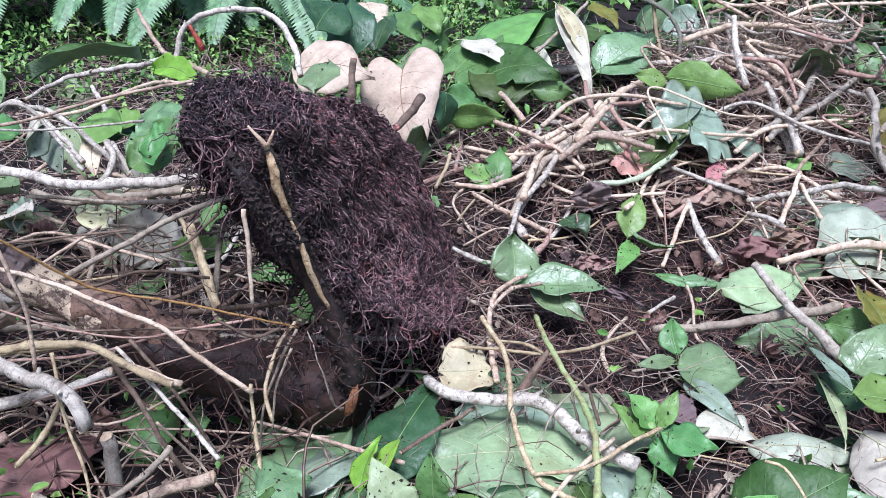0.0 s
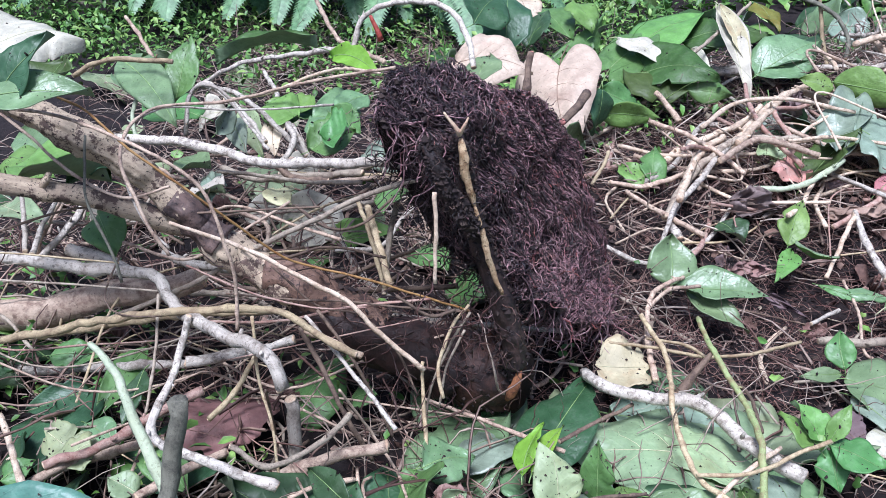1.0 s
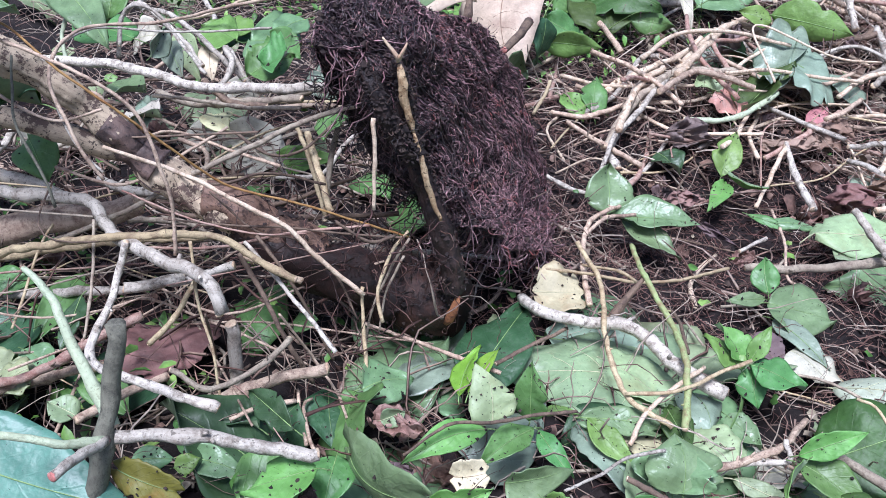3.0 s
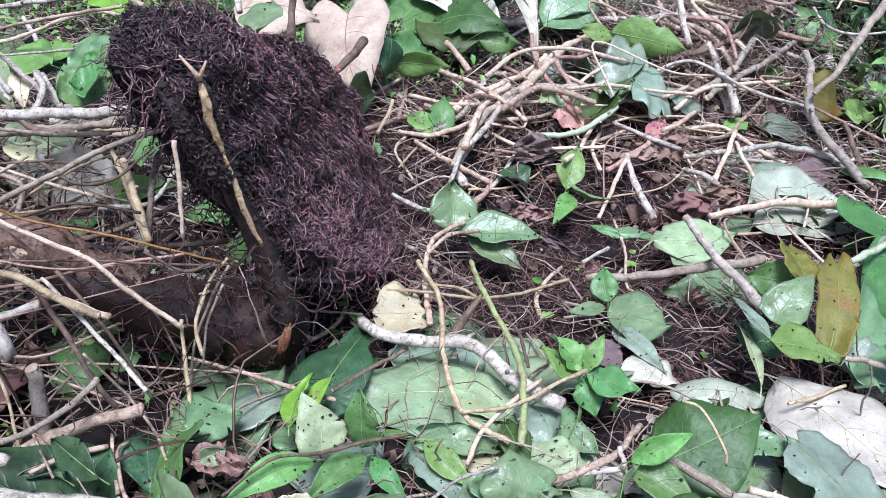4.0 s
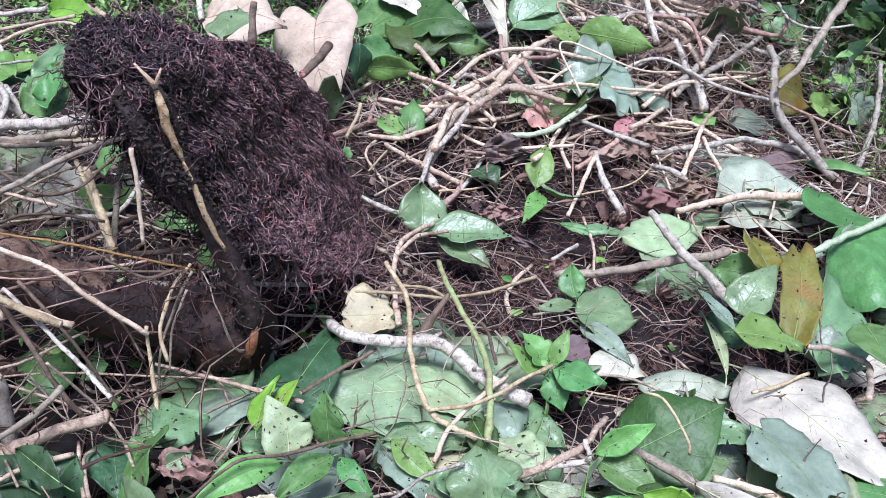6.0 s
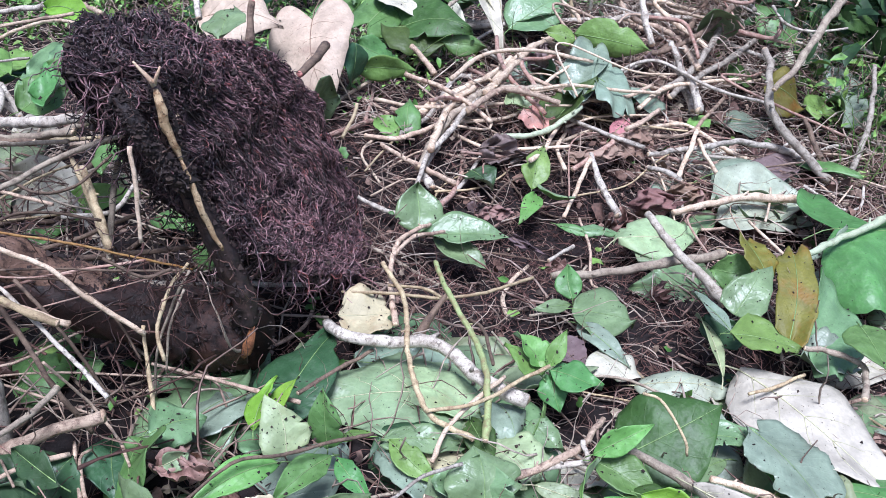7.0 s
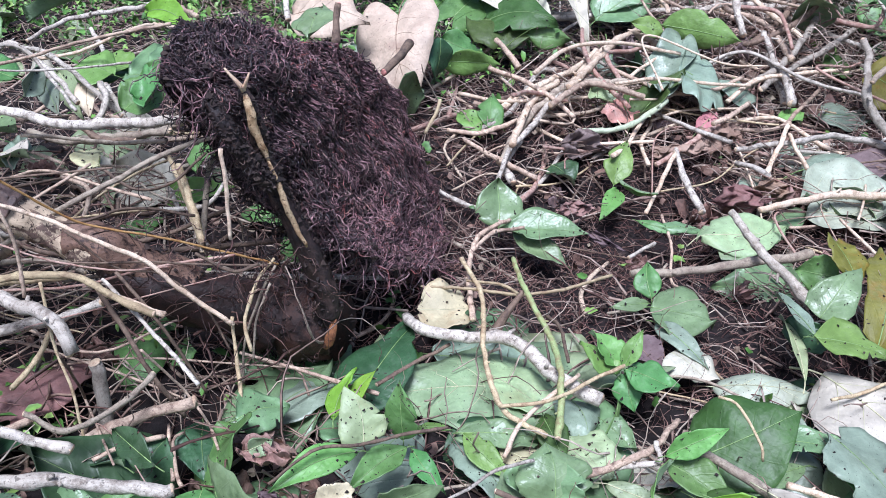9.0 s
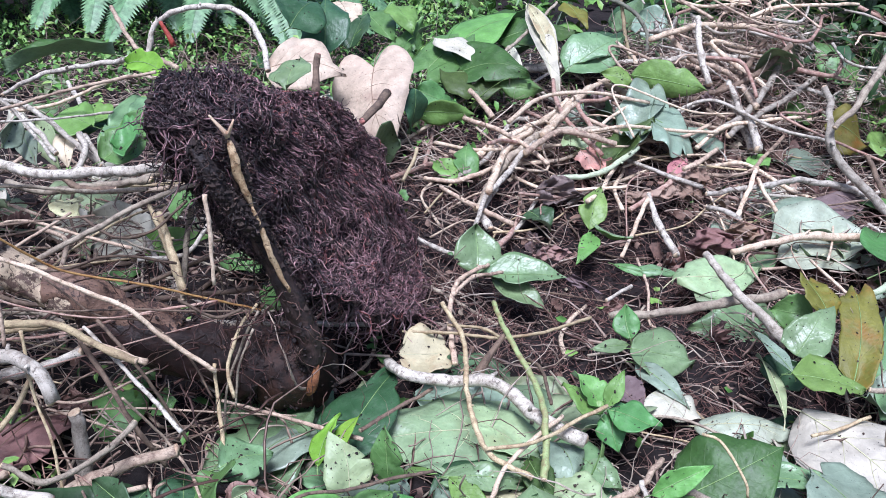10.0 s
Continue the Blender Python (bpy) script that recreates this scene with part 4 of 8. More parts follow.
stick("cut_stick", [(-0.889, 0.920, 0.058), (-0.758, 0.920, 0.094), (-0.617, 0.920, 0.128), (-0.543, 0.930, 0.140), (-0.465, 0.950, 0.155), (-0.403, 0.970, 0.177)], 0.0119, 0.0074, "greywhite", "pale stick lying across the brush")
stick("cut_stick", [(-0.422, 0.880, 0.206), (-0.442, 0.860, 0.164), (-0.476, 0.840, 0.123)], 0.0046, 0.0060, "straw", "straw-coloured stick with a pink cut end")
stick("cut_stick", [(-0.631, 0.677, 0.125), (-0.608, 0.714, 0.125), (-0.577, 0.760, 0.114), (-0.525, 0.806, 0.104)], 0.0077, 0.0096, "tan", "tan dry stick on the leaf litter")
stick("cut_stick", [(-0.493, 0.684, 0.130), (-0.468, 0.745, 0.120), (-0.438, 0.806, 0.104)], 0.0080, 0.0078, "tan", "tan dry stick with ragged bark")
stick("cut_stick", [(-0.205, 0.950, 0.442), (-0.200, 0.940, 0.386), (-0.196, 0.930, 0.326)], 0.0041, 0.0032, "cream", "peeled cream stick hanging by the roots")
stick("cut_stick", [(-0.395, 1.250, 0.272), (-0.362, 1.200, 0.250), (-0.317, 1.150, 0.167)], 0.0056, 0.0054, "straw", "yellowish stick standing behind the roots")
stick("cut_stick", [(-0.323, 1.250, 0.292), (-0.329, 1.220, 0.224), (-0.319, 1.150, 0.158)], 0.0065, 0.0064, "olivetan", "olive stick behind the roots")
stick("vine_stem", [(-0.800, 1.450, 0.260), (-0.794, 1.460, 0.315), (-0.784, 1.470, 0.346), (-0.748, 1.470, 0.361), (-0.672, 1.440, 0.324), (-0.613, 1.400, 0.287)], 0.0058, 0.0070, "greywhite", "whitish vine bent into an arch")
stick("vine_stem", [(-0.950, 1.350, 0.392), (-0.919, 1.360, 0.413), (-0.879, 1.370, 0.424), (-0.813, 1.370, 0.429), (-0.765, 1.370, 0.431)], 0.0056, 0.0064, "olive", "olive vine stem bent over")
stick("cut_stick", [(-1.047, 1.700, 0.411), (-1.009, 1.680, 0.383), (-0.965, 1.650, 0.343)], 0.0054, 0.0065, "tan", "small cut stem lying on the litter")
stick("vine_stem", [(-0.509, 1.600, 0.398), (-0.499, 1.620, 0.461), (-0.473, 1.630, 0.490), (-0.420, 1.640, 0.509), (-0.338, 1.620, 0.513), (-0.292, 1.580, 0.494), (-0.267, 1.550, 0.462), (-0.250, 1.500, 0.436)], 0.0069, 0.0078, "greywhite", "pale vine arched above the root mat")
stick("dead_stub", [(-0.456, 1.550, 0.499), (-0.447, 1.550, 0.482), (-0.436, 1.550, 0.455)], 0.0043, 0.0087, "red", "red young stem tip")
stick("vine_stem", [(-0.648, 1.800, 0.460), (-0.566, 1.700, 0.407), (-0.415, 1.500, 0.430)], 0.0064, 0.0064, "tan", "tan vine behind the root mat")
stick("dead_stub", [(-0.142, 1.400, 0.501), (-0.142, 1.390, 0.478), (-0.142, 1.370, 0.441)], 0.0076, 0.0085, "brown", "brown cut stem with a pink end")
stick("dead_stub", [(-0.047, 1.660, 0.359), (-0.063, 1.600, 0.348), (-0.084, 1.550, 0.335)], 0.0128, 0.0099, "brown", "reddish brown stub at the edge of the roots")
stick("vine_stem", [(0.393, 2.750, 0.348), (0.295, 2.620, 0.273), (0.209, 2.500, 0.220), (0.127, 2.400, 0.152)], 0.0066, 0.0084, "olivetan", "slender olive stem leaning across the leaves")
stick("vine_stem", [(0.888, 2.950, 0.297), (0.894, 2.900, 0.248), (0.898, 2.800, 0.188), (0.904, 2.650, 0.143)], 0.0126, 0.0164, "greywhite", "pale upright stem in the pile")
stick("cut_stick", [(0.129, 2.299, 0.180), (0.163, 2.298, 0.150), (0.200, 2.258, 0.120)], 0.0097, 0.0128, "tan", "tan cut stick lying on the litter")
stick("vine_stem", [(0.386, 2.550, 0.248), (0.396, 2.500, 0.190), (0.399, 2.400, 0.126)], 0.0071, 0.0094, "olivetan", "olive upright stem lying on the litter")
stick("cut_stick", [(0.223, 2.750, 0.129), (0.409, 2.750, 0.147), (0.593, 2.750, 0.166), (0.792, 2.750, 0.195)], 0.0096, 0.0138, "greywhite", "pale straight stick lying on the litter")
stick("vine_stem", [(0.618, 2.900, 0.360), (0.640, 2.850, 0.261), (0.660, 2.750, 0.165)], 0.0081, 0.0098, "olive", "olive upright stem lying on the litter")
stick("vine_stem", [(0.567, 2.900, 0.348), (0.658, 2.850, 0.318), (0.706, 2.800, 0.259), (0.703, 2.750, 0.206)], 0.0090, 0.0088, "darkwood", "dark curved vine lying on the litter")
stick("vine_stem", [(1.066, 3.100, 0.222), (1.198, 3.150, 0.251), (1.302, 3.150, 0.248)], 0.0134, 0.0185, "greywhite", "pale bent stem on the pile")
stick("vine_stem", [(0.885, 2.430, 0.220), (0.896, 2.320, 0.180), (0.913, 2.242, 0.150), (0.910, 2.147, 0.120)], 0.0115, 0.0163, "greywhite", "pale stem in the pile")
stick("cut_stick", [(0.662, 1.940, 0.130), (0.711, 1.980, 0.140), (0.786, 2.098, 0.130)], 0.0087, 0.0078, "tan", "tan twig lying on the litter")
stick("vine_stem", [(-0.804, 1.550, 0.327), (-0.712, 1.500, 0.339), (-0.630, 1.450, 0.319), (-0.534, 1.400, 0.269)], 0.0063, 0.0072, "greywhite", "pale vine behind the long branch")
stick("vine_stem", [(-0.736, 1.500, 0.323), (-0.648, 1.500, 0.344), (-0.558, 1.500, 0.388), (-0.483, 1.450, 0.424), (-0.369, 1.300, 0.471)], 0.0048, 0.0038, "cream", "thin tan vine lying on the litter")
stick("vine_stem", [(-1.032, 2.000, 0.177), (-0.967, 2.100, 0.207), (-0.838, 2.150, 0.229), (-0.697, 2.100, 0.271)], 0.0073, 0.0109, "greywhite", "pale vine stem in the weeds")
stick("cut_stick", [(-0.529, 1.400, 0.263), (-0.554, 1.420, 0.292), (-0.580, 1.450, 0.306)], 0.0077, 0.0057, "greywhite", "whitish cut stem lying on the litter")
stick("cut_stick", [(-0.863, 2.000, 0.222), (-0.795, 1.900, 0.209), (-0.746, 1.800, 0.212)], 0.0070, 0.0084, "greywhite", "whitish cut stem lying on the litter")
stick("vine_stem", [(-0.638, 1.250, 0.288), (-0.552, 1.230, 0.301), (-0.466, 1.200, 0.313), (-0.356, 1.150, 0.349)], 0.0042, 0.0045, "olivetan", "green-brown stem beneath the branch")
stick("vine_stem", [(-0.358, 0.900, 0.268), (-0.268, 0.850, 0.215), (-0.216, 0.820, 0.178)], 0.0037, 0.0043, "greywhite", "thin pale twig lying on the litter")
stick("vine_stem", [(-0.215, 0.981, 0.100), (-0.146, 0.973, 0.090), (-0.071, 0.961, 0.080), (-0.006, 0.953, 0.070)], 0.0033, 0.0049, "tan", "tan twig by the stump")
stick("vine_stem", [(-0.214, 0.961, 0.180), (-0.206, 0.939, 0.120), (-0.193, 0.906, 0.080)], 0.0035, 0.0044, "straw", "straw stem standing by the stump")
stick("vine_stem", [(-0.161, 1.000, 0.257), (-0.178, 0.970, 0.237), (-0.187, 0.930, 0.198), (-0.174, 0.910, 0.164)], 0.0031, 0.0038, "straw", "yellow-brown root loop lying on the litter")
stick("cut_stick", [(-0.359, 0.900, 0.246), (-0.321, 0.900, 0.235), (-0.283, 0.900, 0.220)], 0.0056, 0.0056, "cream", "cream stem with a fresh cut")
stick("vine_stem", [(-0.332, 0.749, 0.104), (-0.305, 0.778, 0.104), (-0.266, 0.809, 0.094)], 0.0038, 0.0050, "tan", "tan stem in the litter")
stick("vine_stem", [(-0.710, 0.748, 0.156), (-0.666, 0.706, 0.151), (-0.607, 0.647, 0.140)], 0.0057, 0.0060, "cream", "pale bent stem lying on the litter")
leaf("ovate", (0.439, 0.904, 0.050), (0.586, 0.950, 0.120), (0.502, 0.996, 0.108), "olive", 0.05, 0.06, "big olive-green leaf with a smooth convex edge")
leaf("lance", (0.384, 0.850, 0.100), (0.459, 0.860, 0.150), (0.410, 0.866, 0.134), "bright", 0.12, 0.25, "bright green young leaf with an upturned tip")
leaf("lance", (0.385, 0.850, 0.100), (0.355, 0.788, 0.080), (0.368, 0.809, 0.101), "bright", 0.1, 0.3, "bright green folded leaf of the young sprig")
leaf("ovate", (0.393, 0.855, 0.090), (0.470, 0.806, 0.070), (0.447, 0.852, 0.087), "green", 0.1, 0.15, "green leaf of the young sprig")
leaf("cut", (0.562, 0.948, 0.060), (0.636, 0.932, 0.070), (0.603, 0.970, 0.070), "bluegreen", 0.06, 0.1, "blue-green leaf beside the olive leaf")
leaf("torn", (0.637, 0.939, 0.090), (0.708, 0.830, 0.060), (0.617, 0.838, 0.077), "bluegrey", 0.06, 0.12, "large blue-green leaf with glossy sheen and soil specks")
leaf("ovate", (0.659, 0.920, 0.050), (0.720, 0.850, 0.050), (0.719, 0.924, 0.050), "green", 0.06, 0.1, "dark green leaf edge under the blue-green leaf")
leaf("ovate", (0.600, 0.916, 0.050), (0.486, 0.845, 0.040), (0.535, 0.855, 0.043), "bluegreen", 0.06, 0.1, "dull blue-green leaf under a stalk")
leaf("ovate", (0.678, 1.102, 0.070), (0.852, 0.859, 0.050), (0.697, 0.916, 0.056), "whitish", 0.05, 0.1, "big whitish leaf underside with strong veins")
leaf("ovate", (0.520, 1.113, 0.020), (0.691, 1.095, 0.030), (0.610, 1.138, 0.030), "dusty", 0.08, 0.1, "dusty pale leaf flat on the litter")
leaf("lance", (0.652, 1.116, 0.130), (0.760, 1.092, 0.120), (0.710, 1.153, 0.134), "bright", 0.06, 0.12, "bright green pointed leaf")
leaf("torn", (0.774, 1.151, 0.090), (0.828, 1.337, 0.170), (0.831, 1.224, 0.130), "olivebrown", 0.08, 0.12, "olive-brown leaf with an orange blush")
leaf("cut", (0.692, 1.196, 0.110), (0.748, 1.266, 0.160), (0.766, 1.227, 0.140), "bluegreen", 0.06, 0.12, "blue-green leaf with a ragged cut edge")
leaf("lance", (0.661, 1.136, 0.120), (0.643, 1.279, 0.100), (0.639, 1.185, 0.114), "bluegrey", 0.05, 0.2, "pale blue-grey leaf beside a stem")
leaf("lance", (0.649, 1.079, 0.080), (0.655, 1.252, 0.080), (0.639, 1.155, 0.084), "palelime", 0.1, 0.4, "narrow pale lime strap leaf")
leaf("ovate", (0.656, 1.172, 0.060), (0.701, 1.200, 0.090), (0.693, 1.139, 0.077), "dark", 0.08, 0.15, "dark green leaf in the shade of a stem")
leaf("cut", (0.845, 1.215, 0.090), (0.939, 1.187, 0.070), (0.933, 1.326, 0.094), "bluegreen", 0.06, 0.1, "large blue-green leaf with soil specks")
leaf("ovate", (0.817, 1.172, 0.060), (0.905, 1.133, 0.050), (0.883, 1.211, 0.060), "bluegrey", 0.06, 0.12, "blue-grey leaf dotted with soil")
leaf("ovate", (0.881, 1.149, 0.140), (0.880, 1.031, 0.120), (0.924, 1.112, 0.137), "green", 0.08, 0.1, "green leaf with a curved stalk")
leaf("lance", (0.345, 1.020, 0.100), (0.287, 1.062, 0.120), (0.301, 1.017, 0.110), "bright", 0.1, 0.25, "pointed green leaf of a sprig")
leaf("lance", (0.348, 1.031, 0.100), (0.299, 1.059, 0.140), (0.339, 1.065, 0.120), "bright", 0.1, 0.25, "pointed green leaf of a sprig")
leaf("lance", (0.349, 1.028, 0.100), (0.374, 1.059, 0.150), (0.374, 1.036, 0.123), "bright", 0.1, 0.25, "upright pointed green leaf of a sprig")
leaf("lance", (0.352, 1.026, 0.100), (0.433, 1.009, 0.090), (0.394, 1.051, 0.100), "green", 0.08, 0.15, "broad green leaf of a sprig")
leaf("lance", (0.355, 1.033, 0.090), (0.371, 0.987, 0.050), (0.389, 1.008, 0.070), "green", 0.08, 0.2, "broad green sprig leaf bent down")
leaf("lance", (0.361, 1.018, 0.060), (0.304, 0.899, 0.040), (0.324, 0.950, 0.057), "green", 0.1, 0.35, "folded green leaf hanging from the sprig")
leaf("ovate", (0.436, 1.228, 0.050), (0.509, 1.124, 0.040), (0.483, 1.195, 0.054), "bluegrey", 0.08, 0.2, "grey-green leaf on the litter")
leaf("cut", (0.454, 1.156, 0.040), (0.508, 1.107, 0.030), (0.450, 1.077, 0.033), "whitish", 0.06, 0.1, "pale cream leaf piece on the litter")
leaf("ovate", (0.394, 1.175, 0.050), (0.429, 1.104, 0.050), (0.438, 1.160, 0.053), "purple", 0.1, 0.2, "dark folded leaf behind the sprig")
leaf("ovate", (0.435, 1.266, 0.060), (0.543, 1.240, 0.050), (0.496, 1.321, 0.064), "bluegreen", 0.06, 0.1, "green leaf with a bitten edge")
leaf("lance", (0.435, 1.280, 0.060), (0.427, 1.337, 0.100), (0.456, 1.305, 0.084), "green", 0.08, 0.2, "small green leaf standing beside another")
leaf("lance", (0.434, 1.280, 0.050), (0.360, 1.254, 0.050), (0.397, 1.280, 0.057), "bluegreen", 0.06, 0.25, "narrow green leaf on the soil")
leaf("lance", (-0.063, 0.879, 0.090), (-0.043, 0.966, 0.110), (-0.037, 0.906, 0.107), "lime", 0.08, 0.3, "lime-green young leaf lying on the brush")
leaf("lance", (-0.047, 0.886, 0.090), (-0.013, 0.981, 0.100), (-0.012, 0.943, 0.097), "lime", 0.08, 0.25, "lime-green young leaf standing in the litter")
leaf("cut", (-0.007, 0.822, 0.100), (-0.027, 0.863, 0.150), (-0.048, 0.829, 0.123), "palelime", 0.05, 0.15, "pale lime leaf with a cut end")
leaf("ovate", (0.039, 0.850, 0.080), (0.029, 0.866, 0.170), (0.058, 0.854, 0.127), "green", 0.08, 0.12, "upright green pointed leaf")
leaf("lance", (-0.011, 0.807, 0.110), (-0.111, 0.734, 0.100), (-0.064, 0.792, 0.114), "bright", 0.12, 0.15, "bright green lance-shaped leaf lying on the litter")
leaf("lance", (0.047, 0.841, 0.090), (-0.020, 0.766, 0.080), (-0.000, 0.820, 0.090), "green", 0.1, 0.15, "green lance-shaped leaf lying on the litter")
leaf("lance", (0.051, 0.846, 0.080), (0.102, 0.783, 0.070), (0.088, 0.824, 0.080), "green", 0.1, 0.2, "green pointed leaf of the sprig")
leaf("ovate", (0.037, 0.876, 0.080), (0.103, 0.870, 0.100), (0.068, 0.856, 0.094), "bright", 0.1, 0.2, "bright green leaf of the sprig")
leaf("ovate", (-0.189, 0.869, 0.080), (-0.126, 0.912, 0.070), (-0.174, 0.929, 0.084), "bluegreen", 0.06, 0.08, "glossy dark blue-green leaf by the stump")
leaf("lance", (-0.237, 0.871, 0.070), (-0.204, 0.782, 0.050), (-0.188, 0.849, 0.060), "dark", 0.1, 0.2, "dark green leaf hanging in the litter")
leaf("ovate", (-0.279, 0.822, 0.080), (-0.318, 0.764, 0.090), (-0.286, 0.776, 0.080), "dark", 0.08, 0.1, "dark green leaf lying on the brush")
leaf("dead", (-0.164, 0.851, 0.060), (-0.100, 0.836, 0.050), (-0.133, 0.863, 0.080), "pink", 0.15, 0.3, "wrinkled pinkish dead leaf by the stump")
leaf("heart", (0.257, 1.055, 0.020), (-0.002, 1.020, 0.020), (0.112, 1.167, 0.024), "sage", 0.04, 0.08, "large pale sage-green leaf lying underside up")
leaf("heart", (-0.032, 0.996, 0.050), (0.019, 1.161, 0.050), (-0.049, 1.121, 0.046), "dark", 0.05, 0.08, "dark green part of a broad leaf by the stump")
leaf("ovate", (0.034, 1.092, 0.030), (-0.074, 1.055, 0.030), (-0.030, 1.113, 0.037), "bluegreen", 0.05, 0.08, "glossy green leaf with a water-filled hollow")
leaf("ovate", (0.058, 1.136, 0.020), (0.278, 1.098, 0.020), (0.178, 1.053, 0.016), "bluegrey", 0.05, 0.08, "blue-grey leaf under the curved branch")
leaf("torn", (0.114, 1.079, 0.035), (0.252, 0.999, 0.035), (0.168, 0.994, 0.033), "palelime", 0.05, 0.1, "pale green leaf panel under the vines")
leaf("torn", (0.111, 0.903, 0.060), (0.220, 0.911, 0.060), (0.165, 0.927, 0.067), "bluegreen", 0.08, 0.12, "blue-green leaf with a ragged edge")
leaf("torn", (0.112, 0.902, 0.050), (0.189, 0.816, 0.040), (0.122, 0.851, 0.040), "bluegrey", 0.08, 0.12, "blue-grey leaf with a ragged end")
leaf("lance", (0.119, 0.893, 0.070), (0.188, 0.835, 0.050), (0.173, 0.872, 0.064), "bright", 0.08, 0.2, "narrow yellow-green leaf on the litter")
leaf("torn", (0.175, 0.906, 0.040), (0.236, 0.868, 0.040), (0.197, 0.861, 0.040), "cream", 0.08, 0.1, "pale cream leaf scrap under stalks")
leaf("ovate", (0.244, 0.792, 0.060), (0.229, 0.859, 0.100), (0.186, 0.804, 0.073), "bluegreen", 0.08, 0.15, "blue-green folded leaf dotted with soil")
leaf("ovate", (0.231, 0.800, 0.050), (0.237, 0.849, 0.090), (0.287, 0.801, 0.063), "bluegreen", 0.08, 0.15, "dark half of a folded blue-green leaf")
leaf("cut", (0.280, 1.010, 0.050), (0.300, 0.938, 0.040), (0.257, 0.962, 0.047), "bluegrey", 0.06, 0.1, "small pale blue-grey leaf with a crumb")
leaf("lance", (0.233, 0.947, 0.070), (0.262, 0.871, 0.050), (0.264, 0.935, 0.067), "olive", 0.1, 0.25, "small olive-green leaf among the vines")
leaf("torn", (0.272, 0.936, 0.040), (0.323, 0.874, 0.030), (0.268, 0.877, 0.033), "palelime", 0.06, 0.1, "pale lime leaf scrap on the litter")
leaf("ovate", (0.322, 0.964, 0.050), (0.367, 0.920, 0.040), (0.362, 0.955, 0.050), "bluegreen", 0.08, 0.15, "small blue-green leaf on the litter")
leaf("ovate", (0.316, 0.844, 0.050), (0.412, 0.820, 0.040), (0.344, 0.823, 0.043), "sage", 0.06, 0.1, "sage-green leaf flat on the litter")
leaf("ovate", (-0.336, 1.013, 0.050), (-0.293, 1.012, 0.070), (-0.316, 1.033, 0.067), "green", 0.1, 0.2, "small green leaf in the shade")
leaf("torn", (0.032, 1.178, 0.065), (0.111, 1.189, 0.065), (0.071, 1.132, 0.056), "cream", 0.01, 0.03, "torn cream-yellow leaf piece with a soil crumb")
leaf("ovate", (0.163, 1.484, 0.060), (0.155, 1.565, 0.130), (0.208, 1.549, 0.100), "bluegreen", 0.1, 0.3, "crumpled pale green leaf standing on the soil")
leaf("lance", (0.170, 1.476, 0.070), (0.342, 1.483, 0.070), (0.265, 1.523, 0.081), "bluegreen", 0.08, 0.1, "blue-green lance leaf above the soil")
leaf("ovate", (0.193, 1.488, 0.060), (0.305, 1.407, 0.030), (0.232, 1.423, 0.040), "bluegreen", 0.08, 0.2, "blue-green torn leaf drooping to the soil")
leaf("lance", (0.418, 1.743, 0.050), (0.448, 1.837, 0.120), (0.467, 1.783, 0.087), "bright", 0.08, 0.2, "green seedling leaf on dark soil")
leaf("lance", (0.426, 1.735, 0.050), (0.500, 1.669, 0.060), (0.456, 1.691, 0.067), "bright", 0.1, 0.25, "green seedling leaf on dark soil")
leaf("lance", (0.426, 1.735, 0.050), (0.378, 1.615, 0.030), (0.418, 1.652, 0.036), "bright", 0.1, 0.25, "green seedling leaf on dark soil")
leaf("ovate", (0.574, 1.538, 0.050), (0.770, 1.607, 0.060), (0.676, 1.638, 0.067), "palelime", 0.04, 0.12, "pale yellow-green torn leaf")
leaf("cut", (0.606, 1.524, 0.040), (0.702, 1.519, 0.030), (0.633, 1.483, 0.033), "sage", 0.05, 0.1, "pale sage leaf end under the stem")
leaf("heart", (1.001, 1.508, 0.130), (1.197, 1.474, 0.120), (1.172, 1.724, 0.137), "green", 0.06, -0.12, "glossy green heart-shaped leaf on its stalk")
leaf("ovate", (0.849, 1.772, 0.050), (1.107, 1.787, 0.040), (0.979, 1.884, 0.057), "dusty", 0.05, 0.12, "pale grey-green leaf underside on the litter")
leaf("ovate", (0.842, 1.706, 0.040), (1.074, 1.703, 0.030), (0.929, 1.646, 0.026), "dusty", 0.04, 0.1, "pale grey-green leaf with a smooth edge")
leaf("ovate", (0.886, 1.895, 0.060), (1.161, 1.975, 0.060), (1.033, 2.006, 0.071), "bluegrey", 0.05, 0.1, "grey-green leaf lying on the brush")
leaf("cut", (0.976, 1.878, 0.060), (1.168, 1.988, 0.070), (1.072, 1.988, 0.070), "purple", 0.05, 0.1, "dull grey-purple leaf under the pale leaf")
leaf("dead", (0.647, 1.705, 0.040), (0.762, 1.730, 0.050), (0.695, 1.733, 0.090), "brown", 0.12, 0.2, "curled brown dead leaf with ridges")
leaf("dead", (0.747, 1.791, 0.040), (0.837, 1.784, 0.050), (0.789, 1.805, 0.080), "brown", 0.12, 0.2, "crumpled brown dead leaf on the soil")
leaf("dead", (0.532, 1.884, 0.060), (0.656, 1.904, 0.080), (0.580, 1.885, 0.100), "pink", 0.12, 0.2, "pinkish dry leaf under the sticks")
leaf("dead", (0.647, 1.948, 0.070), (0.745, 1.990, 0.090), (0.685, 1.943, 0.120), "brown", 0.12, 0.2, "reddish-brown dead leaf on the litter")
leaf("dead", (0.310, 1.865, 0.080), (0.413, 1.873, 0.070), (0.361, 1.840, 0.030), "purple", 0.12, 0.2, "shrivelled purple-brown dead leaf hanging down")
